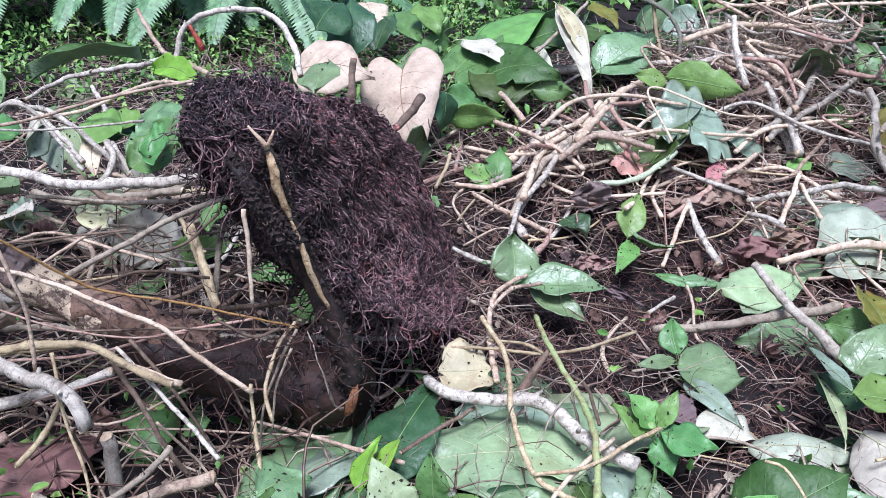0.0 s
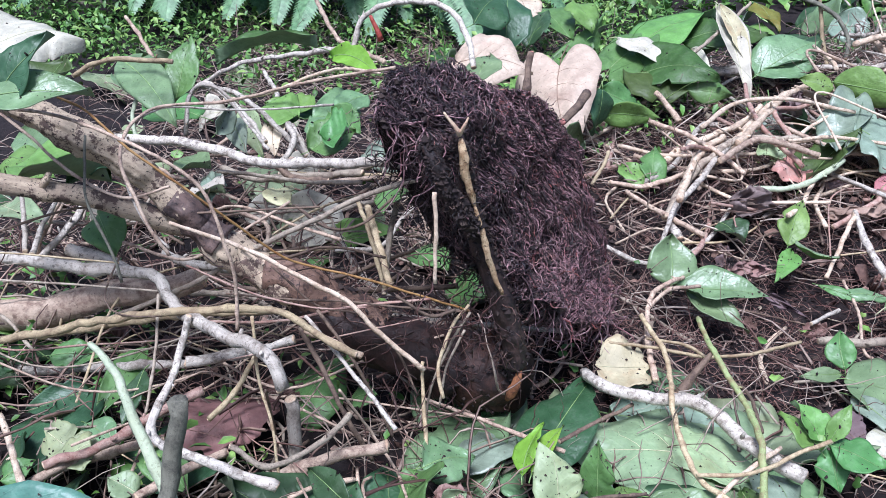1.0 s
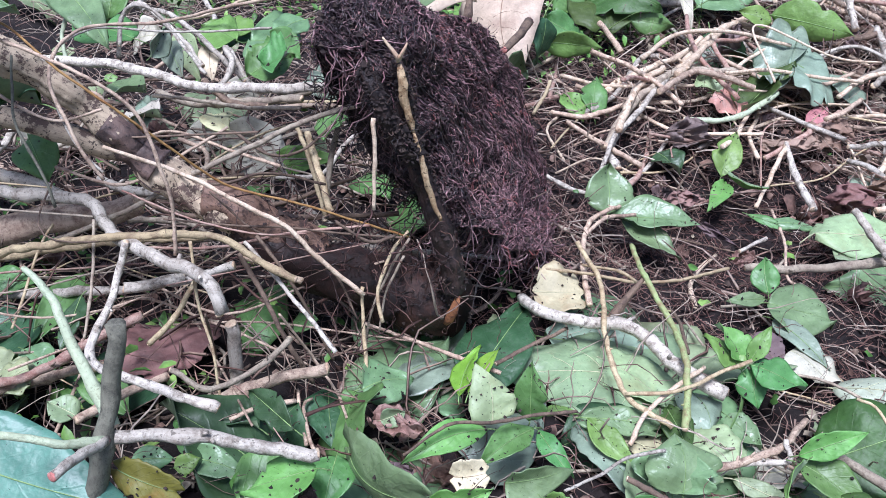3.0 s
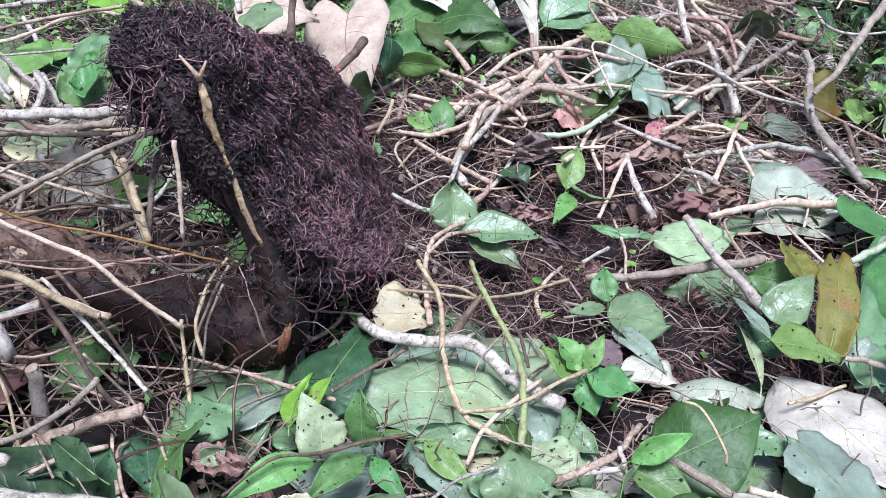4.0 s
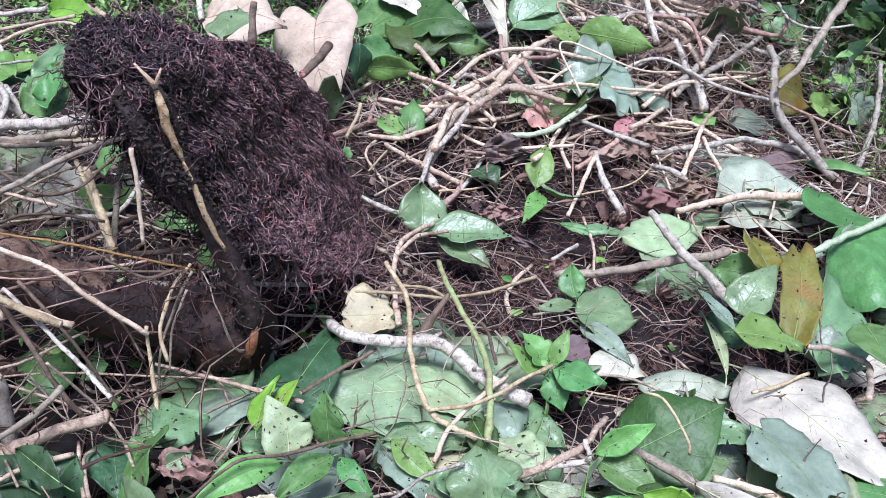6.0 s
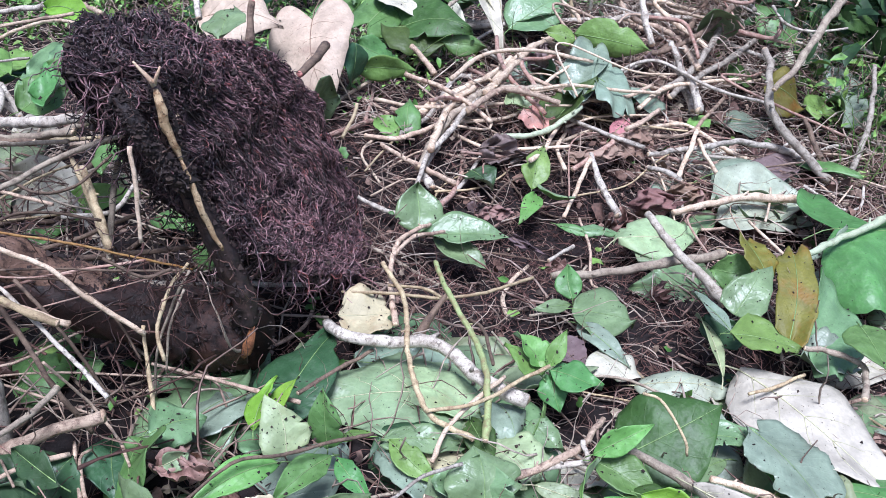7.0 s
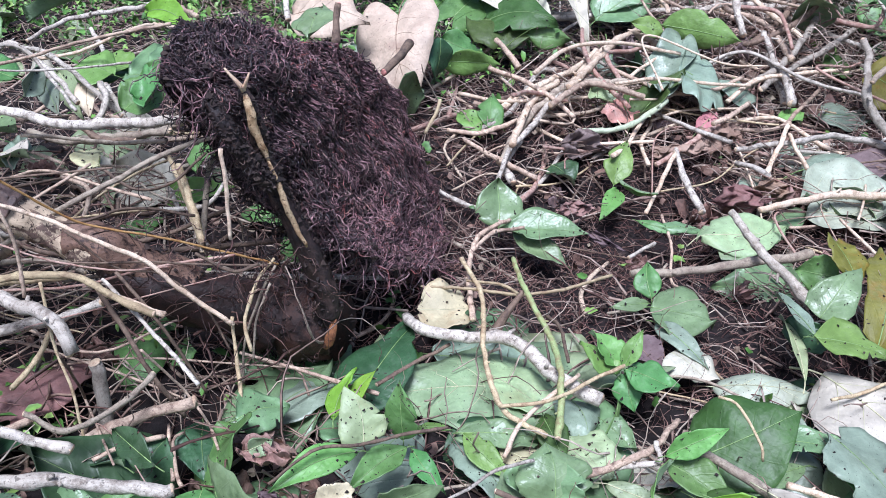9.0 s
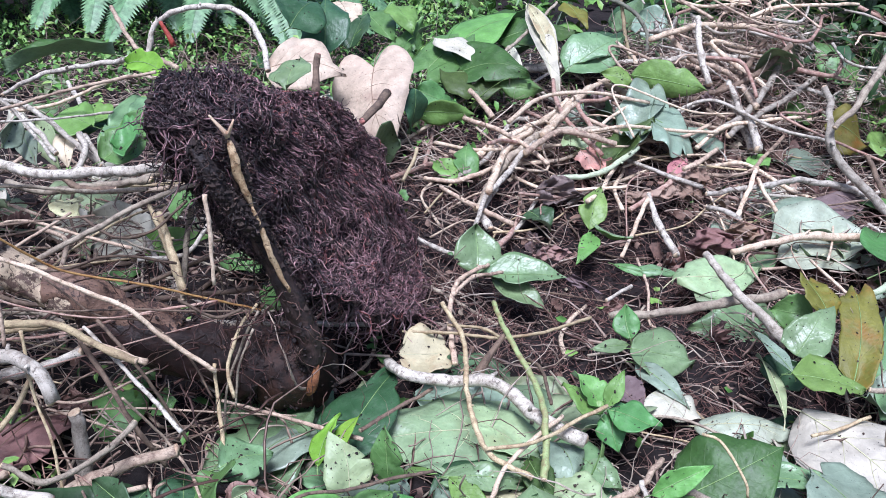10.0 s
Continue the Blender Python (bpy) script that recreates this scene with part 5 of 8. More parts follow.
leaf("dead", (0.294, 1.620, 0.030), (0.361, 1.637, 0.040), (0.321, 1.632, 0.060), "pink", 0.1, 0.2, "dull reddish dead leaf on the soil")
leaf("dead", (0.347, 1.543, 0.030), (0.413, 1.500, 0.020), (0.379, 1.529, 0.040), "purple", 0.1, 0.2, "rolled dark dead leaf on soil")
leaf("ovate", (0.422, 2.033, 0.130), (0.493, 1.991, 0.100), (0.489, 2.093, 0.120), "rose", 0.1, 0.2, "rose-pink leaf sheath among the stems")
leaf("lance", (0.384, 2.099, 0.140), (0.441, 2.050, 0.110), (0.439, 2.117, 0.130), "palelime", 0.15, 0.4, "pale green leaf stalk sheath")
leaf("lance", (0.641, 1.983, 0.100), (0.700, 2.078, 0.120), (0.660, 2.057, 0.117), "rose", 0.15, 0.3, "reddish leaf scrap on the litter")
leaf("ovate", (0.478, 2.000, 0.110), (0.618, 2.140, 0.190), (0.544, 2.152, 0.157), "olive", 0.05, 0.1, "yellow-green leaf lit from behind")
leaf("heart", (0.613, 2.170, 0.190), (0.529, 2.207, 0.160), (0.599, 2.361, 0.191), "bluegrey", 0.06, 0.2, "blue-grey leaf dotted with soil")
leaf("cut", (0.619, 2.155, 0.200), (0.728, 2.154, 0.140), (0.753, 2.292, 0.173), "bluegrey", 0.06, 0.2, "blue-grey leaf piece dotted with soil")
leaf("ovate", (0.783, 2.256, 0.140), (0.797, 2.149, 0.100), (0.842, 2.269, 0.124), "bluegrey", 0.08, 0.15, "small blue-grey leaf on the stems")
leaf("lance", (0.702, 2.171, 0.100), (0.789, 2.240, 0.130), (0.751, 2.236, 0.120), "dark", 0.1, 0.2, "dark green leaf under the blue-grey leaf")
leaf("lance", (0.053, 1.977, 0.100), (0.112, 1.902, 0.070), (0.102, 1.966, 0.094), "bright", 0.1, 0.2, "light green leaf by the root mat")
leaf("ovate", (0.137, 1.935, 0.080), (0.133, 2.050, 0.130), (0.170, 2.002, 0.107), "green", 0.1, 0.2, "green leaf among the stems")
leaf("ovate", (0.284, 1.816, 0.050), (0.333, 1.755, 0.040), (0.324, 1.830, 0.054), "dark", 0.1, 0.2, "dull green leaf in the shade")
leaf("ovate", (0.908, 2.177, 0.090), (0.943, 2.128, 0.080), (0.944, 2.196, 0.094), "bright", 0.1, 0.2, "light green scrap of leaf")
leaf("ovate", (1.069, 2.412, 0.160), (1.167, 2.423, 0.130), (1.093, 2.362, 0.136), "olive", 0.1, 0.15, "olive leaf in the brush")
leaf("ovate", (1.115, 2.206, 0.200), (1.247, 2.233, 0.120), (1.114, 2.155, 0.139), "olivebrown", 0.06, 0.1, "olive and orange leaf")
leaf("ovate", (0.980, 2.196, 0.080), (1.158, 2.215, 0.070), (1.076, 2.271, 0.084), "bluegrey", 0.06, 0.1, "blue-grey leaf lying on the brush")
leaf("ovate", (1.336, 2.279, 0.160), (1.436, 2.238, 0.100), (1.446, 2.359, 0.140), "bluegrey", 0.08, 0.2, "pale leaf among the grass")
leaf("ovate", (1.367, 2.424, 0.330), (1.539, 2.527, 0.300), (1.418, 2.416, 0.296), "olive", 0.06, 0.1, "yellow-green leaf at the edge of the weeds")
leaf("ovate", (1.236, 2.222, 0.140), (1.332, 2.234, 0.110), (1.254, 2.169, 0.113), "bright", 0.08, 0.15, "bright green leaf among the grass")
stick("vine_stem", [(0.094, 1.275, 0.110), (0.111, 1.248, 0.100), (0.133, 1.182, 0.100), (0.139, 1.083, 0.100), (0.144, 1.027, 0.090), (0.168, 0.942, 0.080), (0.195, 0.912, 0.080), (0.234, 0.899, 0.070)], 0.0058, 0.0060, "straw", "jointed straw-coloured vine stem")
stick("vine_stem", [(0.182, 1.496, 0.070), (0.143, 1.437, 0.080), (0.117, 1.386, 0.080), (0.109, 1.307, 0.080), (0.113, 1.232, 0.070), (0.122, 1.152, 0.070)], 0.0056, 0.0072, "tan", "knobbly tan root bending over the soil")
stick("vine_stem", [(0.182, 1.257, 0.130), (0.208, 1.161, 0.120), (0.241, 1.073, 0.110), (0.253, 0.999, 0.110), (0.253, 0.938, 0.090), (0.248, 0.887, 0.080)], 0.0058, 0.0070, "green", "green jointed vine stem")
stick("vine_stem", [(0.029, 1.222, 0.080), (0.107, 1.212, 0.090), (0.192, 1.208, 0.090), (0.269, 1.234, 0.090), (0.364, 1.309, 0.080)], 0.0036, 0.0044, "straw", "thin yellow stalk lying on the litter")
stick("vine_stem", [(0.106, 1.236, 0.090), (0.163, 1.219, 0.100), (0.201, 1.204, 0.090)], 0.0034, 0.0040, "straw", "thin straw stalk crossing others")
stick("vine_stem", [(0.167, 0.928, 0.090), (0.241, 0.942, 0.100), (0.302, 0.993, 0.100), (0.349, 1.019, 0.110)], 0.0038, 0.0044, "straw", "thin straw vine crossing the leaves")
stick("vine_stem", [(0.282, 1.001, 0.100), (0.235, 0.954, 0.090), (0.199, 0.910, 0.080), (0.177, 0.863, 0.060)], 0.0044, 0.0050, "cream", "pale stalk slanting over the leaves")
stick("wood_shard", [(0.205, 1.188, 0.120), (0.185, 1.163, 0.100), (0.158, 1.135, 0.060)], 0.0030, 0.0130, "brown", "split dark brown wood shard")
stick("vine_stem", [(0.012, 1.157, 0.060), (0.041, 1.097, 0.080), (0.103, 1.089, 0.080), (0.173, 1.093, 0.080), (0.212, 1.067, 0.080), (0.240, 1.029, 0.080), (0.272, 0.999, 0.080), (0.317, 0.983, 0.070)], 0.0120, 0.0155, "greywhite", "smooth grey-white curved branch on the leaves")
stick("vine_stem", [(0.088, 1.095, 0.060), (0.030, 1.034, 0.060), (-0.015, 0.995, 0.050)], 0.0040, 0.0050, "brown", "thin brown twig on the big leaf")
stick("cut_branch", [(0.410, 1.367, 0.050), (0.484, 1.368, 0.060), (0.606, 1.367, 0.090), (0.730, 1.378, 0.120)], 0.0095, 0.0135, "olivetan", "grey-tan stem lying over the soil")
stick("cut_branch", [(0.586, 1.438, 0.160), (0.614, 1.380, 0.140), (0.634, 1.329, 0.130), (0.676, 1.305, 0.100), (0.705, 1.266, 0.080)], 0.0100, 0.0135, "palegrey", "grey-green forked cut stem")
stick("vine_stem", [(0.440, 0.883, 0.080), (0.493, 0.847, 0.080), (0.541, 0.806, 0.080), (0.577, 0.794, 0.070)], 0.0085, 0.0110, "olivetan", "grey-green leaf stalk lying on the litter")
stick("vine_stem", [(0.556, 0.860, 0.060), (0.611, 0.839, 0.060), (0.663, 0.827, 0.050)], 0.0070, 0.0080, "cream", "pale stick under the leaves")
stick("root", [(0.454, 0.915, 0.155), (0.475, 0.905, 0.155), (0.492, 0.884, 0.140), (0.507, 0.864, 0.120), (0.513, 0.859, 0.100)], 0.0028, 0.0026, "straw", "thin curling yellow root on a leaf")
stick("vine_stem", [(0.256, 0.840, 0.050), (0.316, 0.859, 0.060), (0.373, 0.890, 0.070), (0.425, 0.956, 0.070)], 0.0080, 0.0062, "tan", "tan-brown stem under the leaves")
stick("vine_stem", [(0.783, 1.120, 0.100), (0.827, 1.114, 0.100), (0.863, 1.081, 0.100), (0.826, 0.998, 0.100)], 0.0060, 0.0075, "olivetan", "curved dark leaf stalk")
stick("vine_stem", [(0.810, 1.312, 0.130), (0.912, 1.389, 0.140), (1.066, 1.491, 0.150), (1.191, 1.576, 0.160)], 0.0080, 0.0110, "palegreen", "green leaf stalk lying on the litter")
stick("vine_stem", [(-0.110, 0.733, 0.110), (-0.060, 0.777, 0.130), (-0.010, 0.801, 0.120), (0.040, 0.835, 0.110), (0.098, 0.857, 0.110)], 0.0028, 0.0036, "brown", "thin reddish stalk of the sprig")
stick("vine_stem", [(0.474, 2.101, 0.160), (0.388, 2.086, 0.160), (0.324, 2.079, 0.150), (0.265, 2.000, 0.130), (0.217, 1.937, 0.100), (0.185, 1.866, 0.070), (0.160, 1.795, 0.050)], 0.0115, 0.0150, "olivetan", "dark grey-brown vine bent down to the soil")
stick("vine_stem", [(0.207, 1.909, 0.060), (0.183, 1.845, 0.050), (0.174, 1.789, 0.040), (0.193, 1.739, 0.030)], 0.0110, 0.0130, "greywhite", "pale vine stem with peeled bark")
stick("vine_stem", [(0.412, 2.338, 0.160), (0.356, 2.218, 0.150), (0.298, 2.200, 0.120), (0.207, 2.107, 0.100), (0.143, 2.027, 0.080)], 0.0105, 0.0130, "cream", "thick cream vine stem")
stick("vine_stem", [(0.582, 2.468, 0.220), (0.458, 2.348, 0.180), (0.385, 2.218, 0.160), (0.337, 2.138, 0.130), (0.277, 2.042, 0.100)], 0.0125, 0.0150, "cream", "thick cream vine stem")
stick("vine_stem", [(0.030, 1.928, 0.060), (0.111, 1.936, 0.070), (0.192, 2.050, 0.090), (0.253, 2.235, 0.120), (0.299, 2.240, 0.130)], 0.0085, 0.0095, "greywhite", "pale vine stem behind the root mat")
stick("vine_stem", [(0.338, 1.901, 0.100), (0.432, 1.908, 0.110), (0.504, 1.955, 0.130), (0.559, 2.017, 0.150)], 0.0085, 0.0100, "palegreen", "pale green leaf stalk")
stick("branch", [(1.037, 2.150, 0.300), (1.053, 2.118, 0.270), (1.033, 2.030, 0.210), (1.066, 1.980, 0.150), (1.127, 1.932, 0.100), (1.183, 1.895, 0.060)], 0.0120, 0.0165, "palegrey", "grey-brown branch standing in the litter")
stick("branch", [(1.149, 2.047, 0.160), (1.169, 1.986, 0.110), (1.198, 1.914, 0.060)], 0.0090, 0.0125, "brown", "brown upright branch in the litter")
stick("branch", [(1.393, 2.236, 0.260), (1.346, 2.096, 0.180), (1.317, 2.031, 0.110), (1.270, 1.959, 0.060)], 0.0080, 0.0110, "palegrey", "thin grey upright branch")
stick("dry_stalk", [(1.264, 2.276, 0.420), (1.147, 2.129, 0.340), (1.082, 2.050, 0.280), (1.027, 2.006, 0.240)], 0.0170, 0.0100, "olivetan", "dry fibrous stalk leaning on the branch")
stick("branch", [(1.131, 2.660, 0.300), (0.995, 2.415, 0.220), (0.906, 2.292, 0.170), (0.796, 2.224, 0.120)], 0.0150, 0.0120, "palegrey", "weathered grey branch across the pile")
stick("vine_stem", [(1.065, 2.718, 0.280), (0.940, 2.514, 0.220), (0.831, 2.420, 0.180), (0.767, 2.414, 0.160)], 0.0110, 0.0120, "brown", "dark brown vine over the pile")
stick("vine_stem", [(0.714, 1.891, 0.090), (0.841, 1.932, 0.100), (0.994, 2.002, 0.100), (1.101, 1.984, 0.090), (1.161, 1.953, 0.070)], 0.0085, 0.0120, "greywhite", "pale curved vine stem")
stick("vine_stem", [(0.710, 1.630, 0.070), (0.823, 1.681, 0.080), (0.915, 1.722, 0.080), (1.047, 1.748, 0.070)], 0.0095, 0.0140, "cream", "cream stem across the pale leaves")
stick("cut_stick", [(0.847, 1.962, 0.140), (0.804, 1.875, 0.100), (0.777, 1.835, 0.050)], 0.0075, 0.0085, "cream", "pale straw stick lying on the litter")
stick("cut_stick", [(0.845, 1.938, 0.120), (0.855, 1.884, 0.100), (0.879, 1.856, 0.070)], 0.0060, 0.0075, "cream", "pale straw stick lying on the litter")
stick("cut_stick", [(0.710, 1.860, 0.070), (0.759, 1.837, 0.070), (0.783, 1.815, 0.060)], 0.0080, 0.0095, "greywhite", "short pale stick on the dead leaves")
stick("cut_stick", [(0.903, 2.422, 0.160), (0.914, 2.314, 0.130), (0.921, 2.222, 0.090)], 0.0115, 0.0140, "greywhite", "pale stub in the pile")
stick("cut_stick", [(0.571, 1.866, 0.090), (0.534, 1.775, 0.060), (0.476, 1.628, 0.040)], 0.0080, 0.0055, "cream", "pale broken stick on the soil")
stick("cut_stick", [(0.569, 1.866, 0.090), (0.579, 1.768, 0.060), (0.606, 1.672, 0.030)], 0.0085, 0.0115, "greywhite", "whitish stick with a dark red tip on the soil")
stick("cut_stick", [(0.717, 2.023, 0.120), (0.637, 1.929, 0.100), (0.524, 1.834, 0.060)], 0.0095, 0.0080, "pinkish", "pinkish peeled stick lying on the litter")
stick("vine_stem", [(-0.366, 0.900, 0.250), (-0.331, 0.880, 0.207), (-0.299, 0.860, 0.162), (-0.257, 0.860, 0.082)], 0.0050, 0.0045, "brown", "thin dark brown stem leaning in the brush")
stick("vine_stem", [(-0.349, 0.920, 0.267), (-0.298, 0.900, 0.217), (-0.268, 0.900, 0.157), (-0.239, 0.900, 0.092)], 0.0036, 0.0030, "brown", "thin brown stem over the trunk base")
stick("vine_stem", [(-0.403, 0.840, 0.299), (-0.391, 0.820, 0.221), (-0.369, 0.800, 0.168), (-0.356, 0.780, 0.102)], 0.0030, 0.0026, "straw", "thin straw-coloured vine hanging over the branches")
stick("vine_stem", [(-0.574, 0.920, 0.254), (-0.554, 0.860, 0.198), (-0.541, 0.800, 0.152)], 0.0030, 0.0028, "olivetan", "thin olive vine hanging down")
stick("cut_stick", [(-0.368, 0.860, 0.163), (-0.361, 0.850, 0.109), (-0.358, 0.840, 0.055)], 0.0120, 0.0135, "palegrey", "weathered grey upright stub in the litter")
stick("cut_stick", [(-0.371, 0.800, 0.079), (-0.307, 0.820, 0.107), (-0.232, 0.840, 0.130)], 0.0130, 0.0100, "tan", "ragged tan stick with peeling bark")
stick("cut_stick", [(-0.535, 0.900, 0.162), (-0.501, 0.920, 0.161), (-0.466, 0.940, 0.163)], 0.0105, 0.0120, "greywhite", "pale stick end in the brush")
stick("vine_stem", [(-0.397, 0.740, 0.181), (-0.349, 0.740, 0.160), (-0.298, 0.800, 0.164), (-0.281, 0.840, 0.172)], 0.0050, 0.0058, "olivetan", "olive stem bending through the litter")
stick("vine_stem", [(-0.621, 0.700, 0.136), (-0.571, 0.740, 0.139), (-0.525, 0.800, 0.155), (-0.480, 0.840, 0.170)], 0.0080, 0.0090, "pinkish", "pinkish brown stick on the litter")
stick("vine_stem", [(-0.248, 0.940, 0.294), (-0.204, 0.950, 0.264), (-0.174, 0.970, 0.266)], 0.0030, 0.0032, "brown", "thin brown root by the collar")
stick("vine_stem", [(-0.516, 0.930, 0.213), (-0.410, 0.930, 0.232), (-0.316, 0.960, 0.252), (-0.215, 1.000, 0.257)], 0.0028, 0.0026, "pinkish", "long thin pinkish root along the trunk")
stick("vine_stem", [(-0.207, 0.960, 0.059), (-0.203, 0.970, 0.126), (-0.180, 0.980, 0.203), (-0.157, 0.990, 0.252)], 0.0026, 0.0028, "olivetan", "yellowish root standing by the stump")
stick("vine_stem", [(-0.186, 0.950, 0.114), (-0.180, 0.960, 0.178), (-0.160, 0.970, 0.236)], 0.0022, 0.0026, "olivetan", "slender yellowish root by the stump")
stick("vine_stem", [(-0.513, 1.000, 0.310), (-0.428, 0.970, 0.304), (-0.376, 1.050, 0.288), (-0.305, 1.100, 0.254)], 0.0030, 0.0030, "brown", "thin brown vine behind the trunk")
stick("vine_stem", [(-0.655, 0.980, 0.290), (-0.554, 0.960, 0.289), (-0.514, 1.000, 0.301), (-0.451, 1.100, 0.326)], 0.0034, 0.0030, "tan", "thin tan vine winding round the trunk")
stick("vine_stem", [(-0.547, 1.300, 0.275), (-0.450, 1.280, 0.291), (-0.327, 1.250, 0.354)], 0.0065, 0.0070, "olivetan", "olive stem beneath the long branch")
leaf("ovate", (-0.585, 1.500, 0.314), (-0.670, 1.500, 0.316), (-0.604, 1.450, 0.306), "bright", 0.08, 0.15, "bright green leaf behind the branches")
leaf("ovate", (-0.449, 1.500, 0.368), (-0.504, 1.450, 0.338), (-0.446, 1.450, 0.347), "bluegreen", 0.08, 0.15, "blue-green leaf behind the branches")
leaf("ovate", (-0.504, 1.400, 0.307), (-0.464, 1.450, 0.332), (-0.468, 1.400, 0.311), "green", 0.08, 0.15, "green leaf beside the root mat")
leaf("ovate", (-0.736, 1.300, 0.280), (-0.674, 1.300, 0.280), (-0.734, 1.350, 0.277), "bluegreen", 0.08, 0.15, "pale blue-green leaf behind the branch")
leaf("lance", (-0.758, 1.600, 0.271), (-0.668, 1.500, 0.212), (-0.685, 1.550, 0.256), "palelime", 0.08, 0.25, "yellowish folded leaf among the stems")
leaf("ovate", (-0.658, 1.200, 0.276), (-0.603, 1.200, 0.289), (-0.657, 1.250, 0.270), "whitish", 0.08, 0.15, "whitish leaf scrap behind the trunk")
leaf("ovate", (-0.326, 1.250, 0.306), (-0.339, 1.200, 0.277), (-0.309, 1.200, 0.296), "green", 0.08, 0.2, "green leaf hanging behind the roots")
leaf("ovate", (-0.538, 1.250, 0.276), (-0.490, 1.200, 0.280), (-0.528, 1.200, 0.274), "cream", 0.08, 0.2, "dull cream leaf among the stems")
leaf("ovate", (-0.967, 1.500, 0.355), (-0.839, 1.450, 0.315), (-0.889, 1.500, 0.343), "bluegreen", 0.08, 0.2, "glossy green leaf standing behind the branches")
leaf("lance", (-0.245, 0.720, 0.137), (-0.322, 0.780, 0.129), (-0.295, 0.740, 0.116), "dark", 0.08, 0.2, "dark green leaf behind the knuckled branch")
leaf("ovate", (-0.198, 0.660, 0.155), (-0.273, 0.620, 0.136), (-0.250, 0.670, 0.141), "bright", 0.06, 0.12, "large bright green leaf with a torn edge")
leaf("dead", (-0.165, 0.800, 0.097), (-0.097, 0.780, 0.112), (-0.137, 0.820, 0.109), "pink", 0.12, 0.25, "wrinkled red-brown dead leaf by the sprig")
leaf("cut", (-0.592, 0.750, 0.136), (-0.631, 0.720, 0.116), (-0.631, 0.760, 0.128), "palelime", 0.08, 0.15, "pale green leaf scrap on the litter")
leaf("lance", (-0.590, 0.880, 0.158), (-0.584, 0.800, 0.124), (-0.567, 0.840, 0.144), "dark", 0.08, 0.2, "long dark green leaf behind the pointed stick")
leaf("ovate", (-0.952, 1.500, 0.393), (-0.764, 1.350, 0.325), (-0.833, 1.450, 0.381), "bluegreen", 0.06, 0.2, "pale green leaf standing behind the branches")
leaf("ovate", (-0.820, 1.450, 0.330), (-0.818, 1.550, 0.434), (-0.782, 1.500, 0.382), "green", 0.06, 0.15, "dark green upright leaf behind the branches")
leaf("ovate", (-0.588, 1.600, 0.297), (-0.697, 1.600, 0.291), (-0.661, 1.650, 0.303), "bright", 0.06, 0.2, "light green leaf among the stems")
leaf("ovate", (-0.505, 1.450, 0.346), (-0.431, 1.400, 0.329), (-0.456, 1.450, 0.351), "green", 0.06, 0.2, "green leaf beside the root mat")
leaf("lance", (-0.706, 1.400, 0.291), (-0.697, 1.450, 0.335), (-0.695, 1.450, 0.302), "bluegrey", 0.06, 0.3, "pale folded leaf among the stems")
leaf("ovate", (0.043, 2.500, 0.177), (0.277, 2.450, 0.198), (0.158, 2.600, 0.237), "olive", 0.06, 0.12, "broad olive leaf in the leaf heap")
leaf("lance", (0.300, 2.700, 0.353), (0.396, 2.500, 0.212), (0.377, 2.600, 0.283), "cream", 0.06, 0.4, "cream folded leaf hanging in the heap")
leaf("ovate", (0.443, 2.700, 0.177), (0.661, 2.900, 0.253), (0.526, 2.900, 0.231), "dark", 0.06, 0.12, "dark blue-green leaf in the heap")
leaf("lance", (0.104, 2.900, 0.164), (0.280, 3.000, 0.251), (0.191, 3.000, 0.224), "bright", 0.06, 0.15, "long pale green leaf in the heap")
leaf("ovate", (0.237, 2.800, 0.220), (0.472, 2.800, 0.260), (0.363, 2.900, 0.253), "olive", 0.06, 0.15, "narrow olive leaf in the heap")
leaf("ovate", (-0.384, 2.400, 0.310), (-0.342, 2.600, 0.336), (-0.290, 2.500, 0.279), "dark", 0.06, 0.15, "dark green leaf behind the tan leaf")
stick("cut_stick", [(-0.806, 1.060, 0.214), (-0.735, 1.050, 0.209), (-0.670, 1.040, 0.200)], 0.0150, 0.0140, "greywhite", "pale stick with a pinkish broken end")
stick("vine_stem", [(-0.816, 0.950, 0.117), (-0.699, 0.950, 0.158), (-0.578, 0.960, 0.192), (-0.450, 0.980, 0.210)], 0.0075, 0.0070, "olive", "olive vine running under the branches")
stick("vine_stem", [(-0.547, 1.250, 0.327), (-0.488, 1.220, 0.308), (-0.424, 1.200, 0.320)], 0.0085, 0.0080, "brown", "dark brown stem beneath the long branch")
stick("vine_stem", [(-0.391, 1.150, 0.246), (-0.494, 1.200, 0.235), (-0.580, 1.200, 0.254), (-0.605, 1.100, 0.280)], 0.0040, 0.0036, "tan", "tan vine winding through the brush")
stick("vine_stem", [(-0.361, 1.200, 0.284), (-0.328, 1.150, 0.245), (-0.296, 1.100, 0.209)], 0.0080, 0.0075, "straw", "yellowish stem standing behind the roots")
stick("vine_stem", [(-0.462, 1.150, 0.294), (-0.390, 1.100, 0.291), (-0.354, 1.150, 0.280), (-0.315, 1.200, 0.310)], 0.0034, 0.0030, "brown", "thin brown vine in the brush")
stick("vine_stem", [(-0.655, 1.300, 0.272), (-0.574, 1.280, 0.270), (-0.461, 1.250, 0.303), (-0.375, 1.220, 0.332)], 0.0085, 0.0080, "olivetan", "olive stem beneath the grey branch")
stick("vine_stem", [(0.674, 2.600, 0.287), (0.847, 2.700, 0.319), (1.023, 2.750, 0.314), (1.166, 2.800, 0.318)], 0.0120, 0.0130, "cream", "pale stem on top of the pile")
